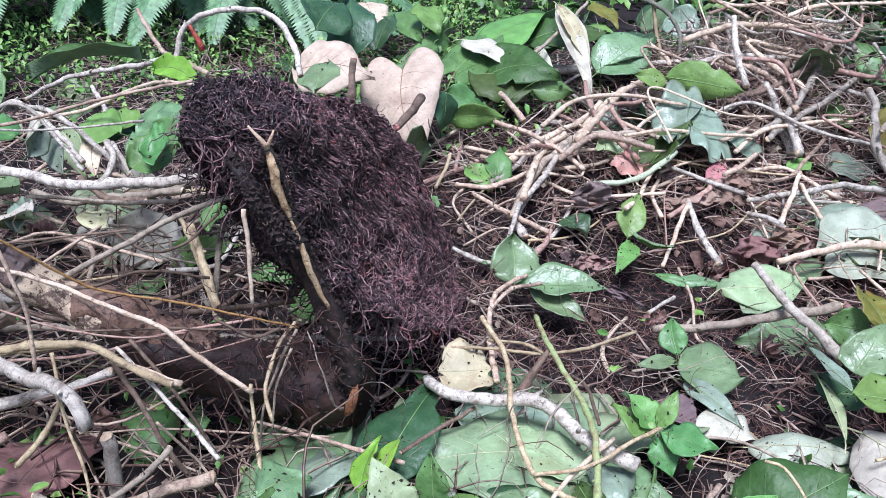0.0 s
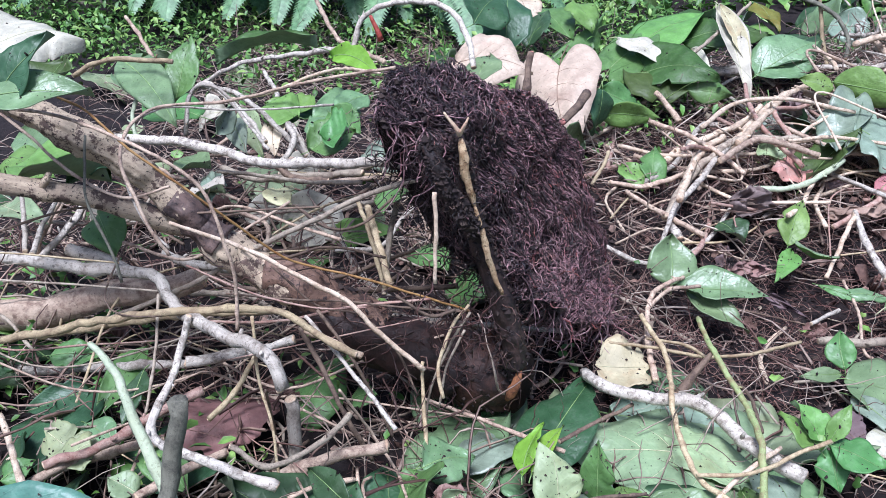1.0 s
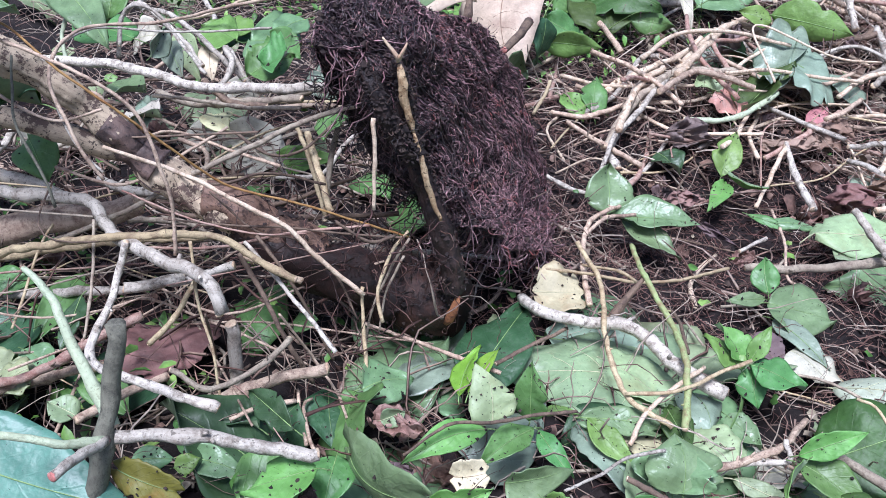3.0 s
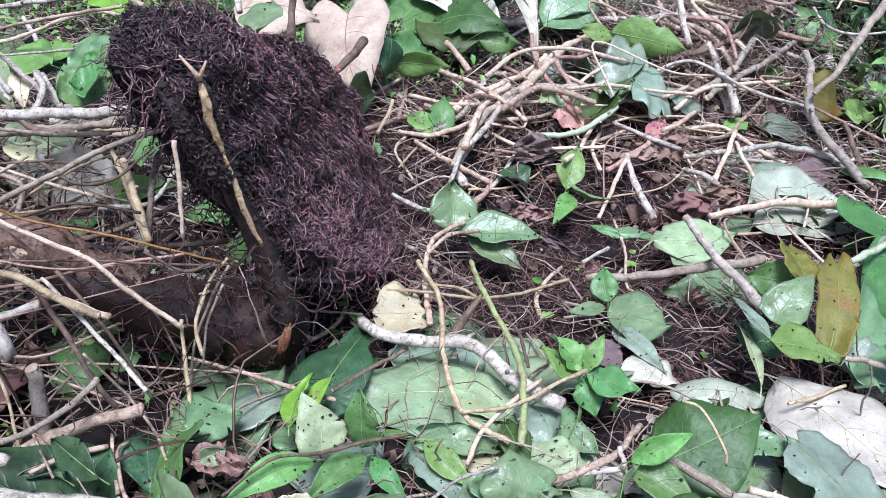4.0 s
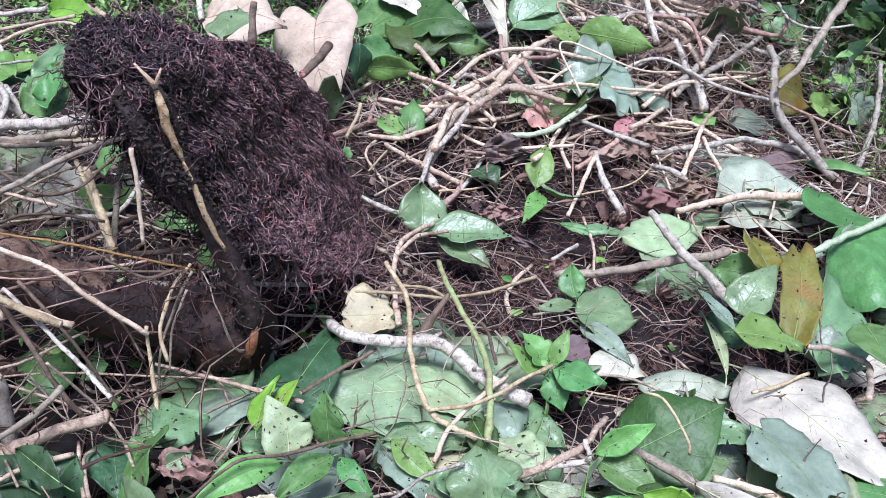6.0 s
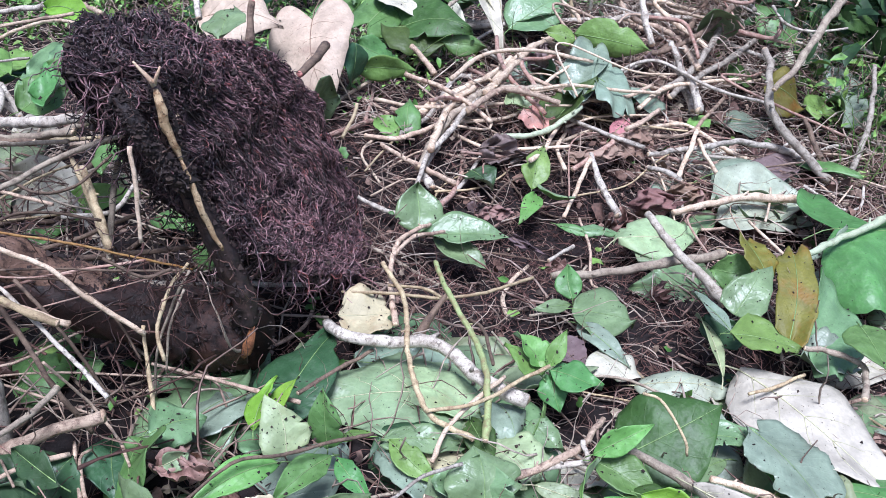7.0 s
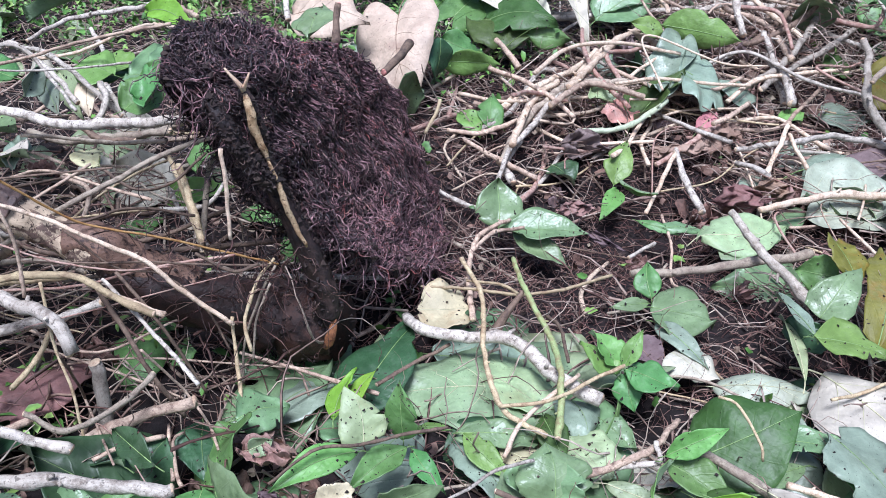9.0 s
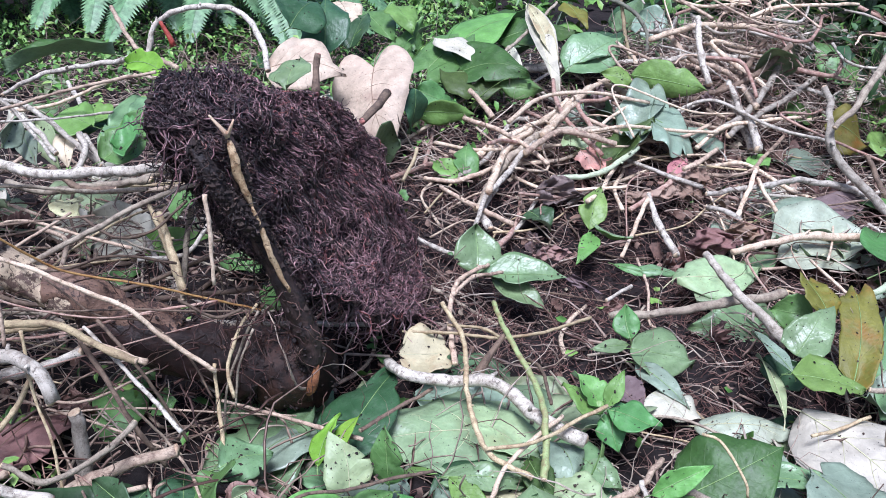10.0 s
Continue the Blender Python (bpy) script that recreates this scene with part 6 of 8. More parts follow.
stick("vine_stem", [(0.635, 2.500, 0.207), (0.786, 2.600, 0.242), (0.940, 2.650, 0.240), (1.190, 2.700, 0.235)], 0.0110, 0.0120, "greywhite", "pale bent stem on top of the pile")
stick("vine_stem", [(0.805, 2.600, 0.364), (0.805, 2.500, 0.287), (0.821, 2.400, 0.216)], 0.0120, 0.0130, "greywhite", "pale upright stub in the pile")
stick("vine_stem", [(0.746, 2.700, 0.285), (0.814, 2.600, 0.236), (0.903, 2.500, 0.226), (0.936, 2.300, 0.189)], 0.0110, 0.0120, "tan", "tan stem slanting down the pile")
stick("vine_stem", [(1.064, 2.500, 0.322), (0.968, 2.450, 0.245), (0.865, 2.400, 0.202), (0.802, 2.400, 0.189)], 0.0120, 0.0110, "brown", "dark brown vine across the pile")
stick("vine_stem", [(0.608, 2.400, 0.167), (0.505, 2.400, 0.193), (0.404, 2.200, 0.183), (0.315, 2.000, 0.170)], 0.0115, 0.0130, "cream", "thick peeled vine in the pile")
stick("vine_stem", [(1.168, 2.500, 0.245), (1.062, 2.400, 0.200), (0.928, 2.300, 0.156), (0.842, 2.200, 0.135)], 0.0110, 0.0115, "palegrey", "grey stem across the pile")
stick("vine_stem", [(0.259, 2.700, 0.132), (0.476, 2.700, 0.160), (0.647, 2.750, 0.174)], 0.0120, 0.0130, "greywhite", "straight pale stick behind the leaves")
stick("vine_stem", [(0.295, 2.100, 0.147), (0.234, 2.000, 0.134), (0.205, 1.900, 0.112), (0.185, 1.800, 0.095)], 0.0110, 0.0125, "cream", "peeled stem sliding off the pile")
stick("vine_stem", [(0.500, 2.000, 0.161), (0.427, 2.000, 0.178), (0.349, 2.000, 0.180), (0.268, 1.900, 0.160)], 0.0100, 0.0110, "tan", "tan stem across others")
leaf("torn", (0.764, 1.275, 0.150), (0.749, 1.355, 0.180), (0.795, 1.316, 0.150), "olivebrown", .1, .2, "olive leaf half standing")
leaf("ovate", (0.752, 1.302, 0.120), (0.687, 1.333, 0.110), (0.719, 1.330, 0.150), "green", .1, .2, "green leaf lying on the brush")
leaf("heart", (-0.137, 2.200, 0.266), (-0.064, 2.000, 0.099), (0.001, 2.120, 0.241), "tan", .08, .06, "large tan leaf standing with its veined underside out")
leaf("ovate", (-0.406, 2.150, 0.271), (-0.193, 2.100, 0.270), (-0.312, 2.200, 0.319), "tan", .1, .1, "tan leaf behind the roots")
leaf("heart", (0.076, 2.500, 0.188), (0.297, 2.400, 0.220), (0.156, 2.550, 0.246), "olive", .08, .1, "olive leaf with light shining through")
leaf("lance", (0.307, 2.750, 0.359), (0.403, 2.400, 0.160), (0.390, 2.600, 0.267), "whitish", .1, .5, "folded whitish leaf hanging down")
leaf("ovate", (-0.317, 2.500, 0.212), (-0.340, 2.700, 0.342), (-0.408, 2.600, 0.263), "dark", .1, .1, "dark green leaf lying on the brush")
leaf("lance", (0.029, 2.600, 0.189), (0.327, 2.950, 0.312), (0.120, 2.850, 0.244), "bright", .1, .1, "long pale green leaf")
leaf("ovate", (0.441, 2.650, 0.183), (0.633, 2.800, 0.254), (0.501, 2.800, 0.263), "bluegreen", .1, .1, "dark blue-green leaf lying on the brush")
leaf("ovate", (0.586, 2.379, 0.230), (0.790, 2.299, 0.220), (0.682, 2.342, 0.280), "bright", .08, .1, "bright green pointed leaf")
leaf("ovate", (0.595, 2.376, 0.220), (0.504, 2.381, 0.240), (0.562, 2.402, 0.250), "bright", .1, .15, "bright green leaf lying on the brush")
leaf("lance", (-0.012, 2.168, 0.140), (0.157, 2.248, 0.120), (0.069, 2.200, 0.170), "bright", .1, .2, "green leaf lying on the brush")
leaf("ovate", (-0.011, 2.228, 0.200), (0.100, 2.259, 0.150), (0.065, 2.272, 0.200), "green", .1, .2, "green leaf lying on the brush")
leaf("ovate", (-0.003, 2.139, 0.220), (-0.015, 2.123, 0.100), (0.018, 2.168, 0.150), "dark", .1, .2, "dark green leaf lying on the brush")
leaf("lance", (0.220, 2.408, 0.170), (0.354, 2.417, 0.160), (0.282, 2.397, 0.130), "green", .1, .2, "green leaf with a pale edge")
leaf("lance", (-0.568, 1.620, 0.408), (-0.429, 1.500, 0.412), (-0.488, 1.580, 0.426), "lime", .1, .15, "lime green leaf by the root mat")
leaf("lance", (-0.634, 1.750, 0.402), (-0.824, 1.650, 0.376), (-0.754, 1.750, 0.382), "olive", .1, .6, "narrow olive leaf seen edge on")
leaf("ovate", (-0.310, 1.900, 0.285), (-0.289, 2.000, 0.326), (-0.257, 1.900, 0.302), "bluegreen", .1, .2, "pale leaf lying on the brush")
leaf("ovate", (-0.687, 1.600, 0.273), (-0.583, 1.600, 0.289), (-0.655, 1.650, 0.282), "green", .1, .1, "green leaf among the stems")
leaf("ovate", (-0.632, 1.500, 0.312), (-0.600, 1.400, 0.267), (-0.592, 1.450, 0.294), "tan", .1, .2, "tan dead leaf lying on the brush")
leaf("ovate", (-0.440, 1.350, 0.358), (-0.486, 1.350, 0.329), (-0.443, 1.300, 0.337), "green", .1, .2, "green leaf lying on the brush")
leaf("ovate", (-0.732, 1.500, 0.287), (-0.657, 1.400, 0.265), (-0.671, 1.450, 0.288), "bluegrey", .1, .2, "pale leaf lying on the brush")
leaf("ovate", (-0.111, 1.969, 0.120), (-0.035, 1.984, 0.120), (-0.073, 1.918, 0.200), "bluegreen", .1, .2, "pale leaf behind the roots")
leaf("ovate", (-0.133, 2.900, 0.290), (-0.056, 2.800, 0.224), (-0.055, 2.900, 0.268), "bright", .1, .2, "green leaf lying on the brush")
leaf("ovate", (-0.277, 2.700, 0.177), (-0.217, 2.800, 0.268), (-0.204, 2.700, 0.219), "dark", .1, .2, "dark green leaf lying on the brush")
leaf("ovate", (-0.315, 2.900, 0.278), (-0.262, 2.800, 0.210), (-0.247, 2.900, 0.254), "tan", .1, .2, "tan leaf lying on the brush")
leaf("heart", (0.006, 2.500, 0.205), (0.138, 2.800, 0.256), (0.013, 2.700, 0.243), "green", .1, .1, "green leaf lying on the brush")
leaf("ovate", (0.371, 2.900, 0.240), (0.520, 2.850, 0.234), (0.453, 2.950, 0.244), "bright", .1, .1, "green leaf lying on the brush")
leaf("heart", (-1.382, 1.650, 0.353), (-1.187, 1.750, 0.339), (-1.371, 1.820, 0.377), "whitish", .1, .05, "large cream-white leaf underside")
leaf("ovate", (-1.072, 1.400, 0.348), (-1.073, 1.500, 0.375), (-1.152, 1.500, 0.356), "olive", .1, .1, "olive leaf lying on the brush")
leaf("ovate", (-0.702, 0.840, 0.534), (-0.643, 0.880, 0.615), (-0.695, 0.880, 0.589), "dark", .1, .15, "dark green leaf close to the camera")
leaf("ovate", (-0.719, 0.830, 0.548), (-0.584, 0.860, 0.563), (-0.635, 0.820, 0.546), "bluegreen", .1, .15, "glossy blue-green leaf lying on the brush")
leaf("ovate", (-0.708, 1.050, 0.382), (-0.855, 1.020, 0.367), (-0.846, 1.120, 0.362), "bright", .1, .15, "bright green leaf under the branches")
leaf("ovate", (-0.725, 1.080, 0.374), (-0.764, 1.020, 0.349), (-0.713, 1.020, 0.360), "dark", .1, .2, "dark green leaf lying on the brush")
leaf("ovate", (-0.774, 1.100, 0.268), (-0.723, 1.050, 0.223), (-0.726, 1.100, 0.257), "green", .1, .2, "green leaf under the branch")
leaf("ovate", (-0.682, 0.881, 0.104), (-0.756, 0.834, 0.083), (-0.708, 0.840, 0.078), "dark", .1, .15, "dark green leaf in the litter")
leaf("lance", (-0.632, 0.964, 0.135), (-0.648, 0.829, 0.088), (-0.618, 0.891, 0.104), "green", .1, .15, "long green leaf lying on the brush")
leaf("ovate", (-0.757, 0.909, 0.130), (-0.685, 0.928, 0.130), (-0.733, 0.937, 0.140), "green", .1, .15, "green leaf lying on the brush")
leaf("ovate", (-0.645, 0.816, 0.104), (-0.587, 0.791, 0.094), (-0.609, 0.825, 0.104), "bluegreen", .1, .2, "pale green leaf lying on the brush")
leaf("torn", (-0.677, 0.779, 0.114), (-0.602, 0.760, 0.104), (-0.636, 0.793, 0.120), "palelime", .1, .2, "pale torn leaf lying on the brush")
leaf("ovate", (-0.638, 0.586, 0.170), (-0.365, 0.569, 0.140), (-0.533, 0.627, 0.200), "teal", .06, .1, "large glossy blue-green leaf on the brush")
leaf("ovate", (-0.652, 0.663, 0.140), (-0.628, 0.696, 0.151), (-0.627, 0.670, 0.140), "green", .1, .1, "green leaf lying on the brush")
leaf("torn", (-0.480, 0.982, 0.062), (-0.501, 0.834, 0.090), (-0.433, 0.863, 0.080), "brown", .1, .15, "dull brown dead leaf lying flat")
leaf("lance", (-0.300, 0.761, 0.100), (-0.396, 0.809, 0.062), (-0.354, 0.824, 0.068), "dark", .1, .2, "dark leaf lying on the brush")
leaf("ovate", (-0.550, 0.800, 0.104), (-0.467, 0.749, 0.083), (-0.545, 0.765, 0.088), "green", .1, .2, "green leaf in the litter")
leaf("ovate", (-0.515, 0.716, 0.104), (-0.556, 0.724, 0.114), (-0.534, 0.740, 0.114), "sage", .1, .2, "pale leaf in the litter")
leaf("ovate", (-1.047, 1.300, 0.302), (-0.917, 1.200, 0.277), (-1.028, 1.250, 0.275), "bluegreen", .1, .2, "green leaf lying on the brush")
leaf("ovate", (-0.847, 1.600, 0.256), (-1.006, 1.650, 0.241), (-0.887, 1.550, 0.244), "green", .1, .2, "leaf behind the branches")
leaf("ovate", (-0.560, 1.500, 0.322), (-0.459, 1.500, 0.327), (-0.535, 1.600, 0.344), "bluegreen", .1, .2, "glossy leaf behind the branches")
leaf("ovate", (-0.513, 1.350, 0.310), (-0.440, 1.400, 0.332), (-0.503, 1.400, 0.340), "green", .1, .2, "green leaf lying on the brush")
leaf("ovate", (-0.651, 1.200, 0.271), (-0.620, 1.220, 0.281), (-0.654, 1.240, 0.279), "bluegrey", .1, .2, "pale leaf scrap lying on the brush")
leaf("ovate", (-0.696, 1.600, 0.248), (-0.615, 1.650, 0.265), (-0.678, 1.650, 0.264), "green", .1, .2, "green leaf lying on the brush")
stick("vine_stem", [(0.660, 1.020, 0.080), (0.701, 1.036, 0.080), (0.771, 1.076, 0.080)], 0.0037, 0.0039, "straw", "thin pale stalk across the leaf")
stick("vine_stem", [(0.208, 1.452, 0.080), (0.148, 1.405, 0.090), (0.115, 1.356, 0.080)], 0.0049, 0.0057, "tan", "tan stalk of the soil leaf")
stick("cut_stick", [(0.424, 1.473, 0.020), (0.482, 1.523, 0.030)], 0.0057, 0.0059, "greywhite", "small white stick on the soil")
stick("vine_stem", [(0.514, 1.644, 0.030), (0.510, 1.506, 0.040), (0.484, 1.360, 0.050), (0.495, 1.333, 0.050)], 0.0044, 0.0037, "tan", "thin tan stem over the soil")
stick("vine_stem", [(0.248, 1.209, 0.050), (0.268, 1.165, 0.060), (0.276, 1.077, 0.060)], 0.0043, 0.0040, "brown", "brown twig on the litter")
stick("vine_stem", [(0.072, 1.870, 0.070), (0.127, 1.822, 0.060), (0.193, 1.778, 0.050), (0.246, 1.769, 0.030)], 0.0067, 0.0091, "tan", "tan stem at the soil's edge")
stick("vine_stem", [(0.150, 1.683, 0.030), (0.178, 1.802, 0.080), (0.216, 1.861, 0.100), (0.258, 1.960, 0.120), (0.303, 2.053, 0.140)], 0.0068, 0.0116, "greywhite", "pale stem rising from the soil")
stick("vine_stem", [(-0.011, 1.725, 0.140), (0.010, 1.759, 0.180), (0.014, 1.775, 0.200)], 0.0056, 0.0056, "straw", "small yellow stub by the roots")
stick("vine_stem", [(0.031, 1.890, 0.080), (0.111, 1.888, 0.080), (0.206, 1.970, 0.090)], 0.0075, 0.0091, "tan", "tan stem behind the root mat")
stick("vine_stem", [(-0.298, 0.850, 0.200), (-0.264, 0.888, 0.100), (-0.224, 0.854, 0.080), (-0.199, 0.817, 0.070)], 0.0025, 0.0030, "tan", "thin tan twig in shade")
stick("vine_stem", [(-0.374, 0.800, 0.223), (-0.398, 0.875, 0.062), (-0.358, 0.759, 0.100)], 0.0025, 0.0030, "brown", "thin dark twig in the litter")
stick("root", [(-0.465, 0.900, 0.285), (-0.380, 0.920, 0.278), (-0.313, 0.950, 0.267), (-0.243, 0.980, 0.251), (-0.168, 1.000, 0.245)], 0.0019, 0.0023, "brown", "thin brown root along the trunk")
stick("root", [(-0.413, 0.930, 0.318), (-0.353, 0.930, 0.268), (-0.298, 0.950, 0.247), (-0.252, 0.960, 0.193), (-0.217, 0.950, 0.129)], 0.0019, 0.0024, "brown", "thin brown root over the trunk")
stick("root", [(-0.516, 0.900, 0.319), (-0.426, 0.900, 0.291), (-0.350, 0.920, 0.270), (-0.290, 0.950, 0.262)], 0.0019, 0.0019, "pinkish", "thin pinkish root over the trunk")
stick("vine_stem", [(-0.643, 0.920, 0.474), (-0.638, 0.900, 0.437), (-0.628, 0.880, 0.401), (-0.598, 0.870, 0.339), (-0.592, 0.870, 0.299)], 0.0023, 0.0027, "darkwood", "dark thin twig hanging over the branches")
stick("vine_stem", [(-0.526, 0.900, 0.429), (-0.589, 0.900, 0.405), (-0.655, 0.900, 0.428), (-0.707, 0.900, 0.474), (-0.740, 0.900, 0.499)], 0.0026, 0.0028, "tan", "thin tan vine over the branches")
stick("vine_stem", [(-0.667, 1.100, 0.205), (-0.600, 1.080, 0.206), (-0.506, 1.060, 0.222)], 0.0104, 0.0096, "greywhite", "whitish stick end in the brush")
stick("vine_stem", [(-0.492, 1.100, 0.133), (-0.558, 1.120, 0.137), (-0.644, 1.130, 0.117)], 0.0055, 0.0069, "olivetan", "olive stem in the brush")
stick("vine_stem", [(-0.903, 1.100, 0.168), (-0.872, 1.120, 0.236), (-0.866, 1.150, 0.264)], 0.0073, 0.0072, "tan", "tan upright stem in the brush")
stick("vine_stem", [(-0.895, 1.100, 0.159), (-0.855, 1.150, 0.214), (-0.837, 1.200, 0.256)], 0.0083, 0.0083, "greywhite", "whitish upright stem in the brush")
stick("vine_stem", [(-0.573, 1.350, 0.259), (-0.550, 1.380, 0.305), (-0.575, 1.420, 0.320)], 0.0073, 0.0085, "greywhite", "whitish cut stem in the brush")
stick("vine_stem", [(-0.846, 1.350, 0.275), (-0.874, 1.400, 0.315), (-0.881, 1.450, 0.342)], 0.0050, 0.0058, "palegreen", "pale green leaf stalk")
leaf("ovate", (0.016, 2.600, 0.258), (0.158, 2.500, 0.225), (0.073, 2.500, 0.227), "whitish", .1, .2, "whitish leaf behind the olive leaf")
leaf("ovate", (0.213, 2.750, 0.236), (0.436, 2.800, 0.258), (0.322, 2.700, 0.229), "olive", .1, .15, "olive leaf in the heap")
leaf("heart", (-0.146, 2.700, 0.094), (-0.018, 2.950, 0.250), (-0.140, 2.800, 0.199), "green", .1, .15, "green leaf behind the tan leaf")
leaf("ovate", (0.158, 3.000, 0.252), (0.365, 2.800, 0.235), (0.256, 3.000, 0.268), "olive", .1, .15, "olive leaf in the heap")
leaf("ovate", (0.224, 2.700, 0.213), (0.290, 2.500, 0.182), (0.281, 2.600, 0.224), "whitish", .1, .3, "whitish folded leaf in the heap")
leaf("ovate", (0.708, 3.000, 0.290), (0.799, 2.900, 0.222), (0.690, 2.950, 0.231), "bluegrey", .1, .2, "blue-grey leaf by the upright stems")
leaf("ovate", (0.449, 3.000, 0.310), (0.533, 2.900, 0.251), (0.463, 2.900, 0.275), "olivebrown", .1, .2, "olive-brown leaf in the heap")
leaf("ovate", (-0.259, 3.000, 0.242), (-0.121, 2.800, 0.201), (-0.215, 2.800, 0.204), "green", .1, .2, "green leaf in the heap")
stick("pruned_shoot", [(-0.479, 0.550, 0.245), (-0.455, 0.560, 0.235), (-0.426, 0.569, 0.225), (-0.403, 0.600, 0.205)], 0.0056, 0.0071, "palegreen", "pale pruned shoot with a pink cut end")
stick("pruned_shoot", [(-0.411, 0.521, 0.235), (-0.408, 0.544, 0.230), (-0.405, 0.571, 0.220), (-0.403, 0.600, 0.205)], 0.0072, 0.0077, "greywhite", "whitish pruned shoot with a pink cut end")
stick("branch", [(-0.406, 0.609, 0.200), (-0.349, 0.631, 0.195), (-0.277, 0.648, 0.180), (-0.227, 0.659, 0.170), (-0.195, 0.664, 0.165)], 0.0097, 0.0110, "greywhite", "grey-white branch with a knuckled end")
stick("branch", [(0.164, 0.774, 0.090), (0.198, 0.768, 0.080), (0.232, 0.755, 0.080), (0.288, 0.772, 0.080), (0.358, 0.787, 0.080)], 0.0053, 0.0074, "brown", "dark brown branch with a torn pink end")
stick("vine_stem", [(0.383, 0.898, 0.080), (0.384, 0.869, 0.070), (0.337, 0.865, 0.060), (0.278, 0.854, 0.050)], 0.0048, 0.0062, "greywhite", "pale bent stem under the leaves")
stick("cut_stick", [(-0.297, 0.889, 0.068), (-0.331, 0.853, 0.068), (-0.368, 0.813, 0.068), (-0.393, 0.786, 0.068)], 0.0057, 0.0088, "greywhite", "ragged pale stick in the litter")
stick("vine_stem", [(-0.273, 0.842, 0.083), (-0.257, 0.798, 0.078), (-0.234, 0.748, 0.083)], 0.0031, 0.0037, "tan", "thin tan stalk before the branch")
stick("vine_stem", [(-0.251, 0.834, 0.078), (-0.256, 0.813, 0.083), (-0.232, 0.757, 0.083), (-0.220, 0.740, 0.083)], 0.0031, 0.0037, "tan", "thin hooked stalk before the branch")
stick("vine_stem", [(0.086, 0.729, 0.100), (0.129, 0.764, 0.100), (0.163, 0.799, 0.100), (0.212, 0.822, 0.100)], 0.0027, 0.0036, "greywhite", "slender pale stalk crossing the leaves")
stick("vine_stem", [(0.111, 0.728, 0.080), (0.079, 0.700, 0.080), (0.036, 0.681, 0.080)], 0.0028, 0.0030, "tan", "slender tan stalk over the leaves")
leaf("ovate", (-0.288, 0.648, 0.088), (-0.210, 0.697, 0.099), (-0.270, 0.717, 0.104), "green", .1, .1, "large green leaf with a torn edge")
leaf("torn", (-0.191, 0.730, 0.094), (-0.071, 0.628, 0.140), (-0.115, 0.656, 0.180), "bluegreen", .1, .12, "streaky blue-green leaf on the litter")
leaf("ovate", (-0.191, 0.733, 0.094), (-0.190, 0.664, 0.078), (-0.161, 0.702, 0.083), "green", .1, .15, "green leaf under the knuckled branch")
leaf("ovate", (-0.367, 0.663, 0.104), (-0.341, 0.680, 0.109), (-0.357, 0.682, 0.114), "bright", .1, .15, "small round green leaf")
leaf("cut", (-0.361, 0.694, 0.094), (-0.286, 0.683, 0.088), (-0.318, 0.669, 0.083), "bluegreen", .1, .12, "blue-green leaf in the litter")
leaf("ovate", (-0.420, 0.663, 0.104), (-0.371, 0.675, 0.104), (-0.388, 0.658, 0.094), "bluegreen", .1, .12, "blue-green leaf in the litter")
leaf("ovate", (-0.292, 0.750, 0.068), (-0.262, 0.809, 0.094), (-0.220, 0.777, 0.078), "dark", .1, .2, "dark green leaf behind the branch")
leaf("lance", (-0.211, 0.864, 0.078), (-0.191, 0.757, 0.062), (-0.155, 0.756, 0.130), "green", .1, .2, "green strap-like leaf hanging down")
leaf("torn", (-0.049, 0.721, 0.100), (-0.007, 0.727, 0.110), (-0.025, 0.709, 0.090), "tan", .12, .2, "dull tan dead leaf piece")
leaf("ovate", (-0.069, 0.676, 0.090), (0.005, 0.703, 0.110), (-0.029, 0.683, 0.080), "bright", .1, .15, "green leaf on the litter")
leaf("cut", (0.022, 0.735, 0.080), (0.091, 0.771, 0.090), (0.055, 0.759, 0.110), "bluegreen", .1, .15, "blue-green leaf on the litter")
leaf("ovate", (0.061, 0.705, 0.100), (0.106, 0.701, 0.100), (0.085, 0.705, 0.120), "bright", .1, .15, "small bright green leaf")
leaf("ovate", (0.503, 0.797, 0.100), (0.627, 0.752, 0.080), (0.559, 0.782, 0.110), "whitish", .1, .12, "whitish green leaf underside")
leaf("lance", (0.425, 0.760, 0.120), (0.520, 0.743, 0.100), (0.473, 0.762, 0.140), "lime", .1, .2, "lime-green folded leaf on the litter")
leaf("ovate", (0.422, 0.807, 0.080), (0.524, 0.741, 0.060), (0.430, 0.752, 0.060), "olive", .1, .12, "olive leaf beneath a stalk")
leaf("ovate", (0.374, 0.773, 0.100), (0.428, 0.727, 0.090), (0.381, 0.732, 0.090), "bright", .15, .3, "curled bright green leaf")
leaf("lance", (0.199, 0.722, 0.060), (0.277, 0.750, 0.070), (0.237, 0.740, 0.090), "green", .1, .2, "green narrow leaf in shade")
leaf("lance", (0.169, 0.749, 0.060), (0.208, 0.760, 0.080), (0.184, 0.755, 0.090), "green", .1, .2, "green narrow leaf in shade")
leaf("ovate", (-0.147, 0.781, 0.110), (-0.119, 0.793, 0.120), (-0.130, 0.783, 0.100), "sage", .15, .3, "small pale folded leaf")
leaf("torn", (-0.403, 0.599, 0.160), (-0.331, 0.595, 0.140), (-0.368, 0.588, 0.130), "olivebrown", .1, .15, "olive-brown leaf piece close to the camera")
leaf("dead", (-0.128, 0.742, 0.080), (-0.090, 0.719, 0.070), (-0.107, 0.744, 0.090), "purple", .1, .2, "dark shrivelled leaf on the litter")
leaf("cut", (-1.041, 1.200, 0.207), (-0.875, 1.100, 0.254), (-0.976, 1.200, 0.229), "sage", .1, .2, "pale sage leaf under the thick branch")
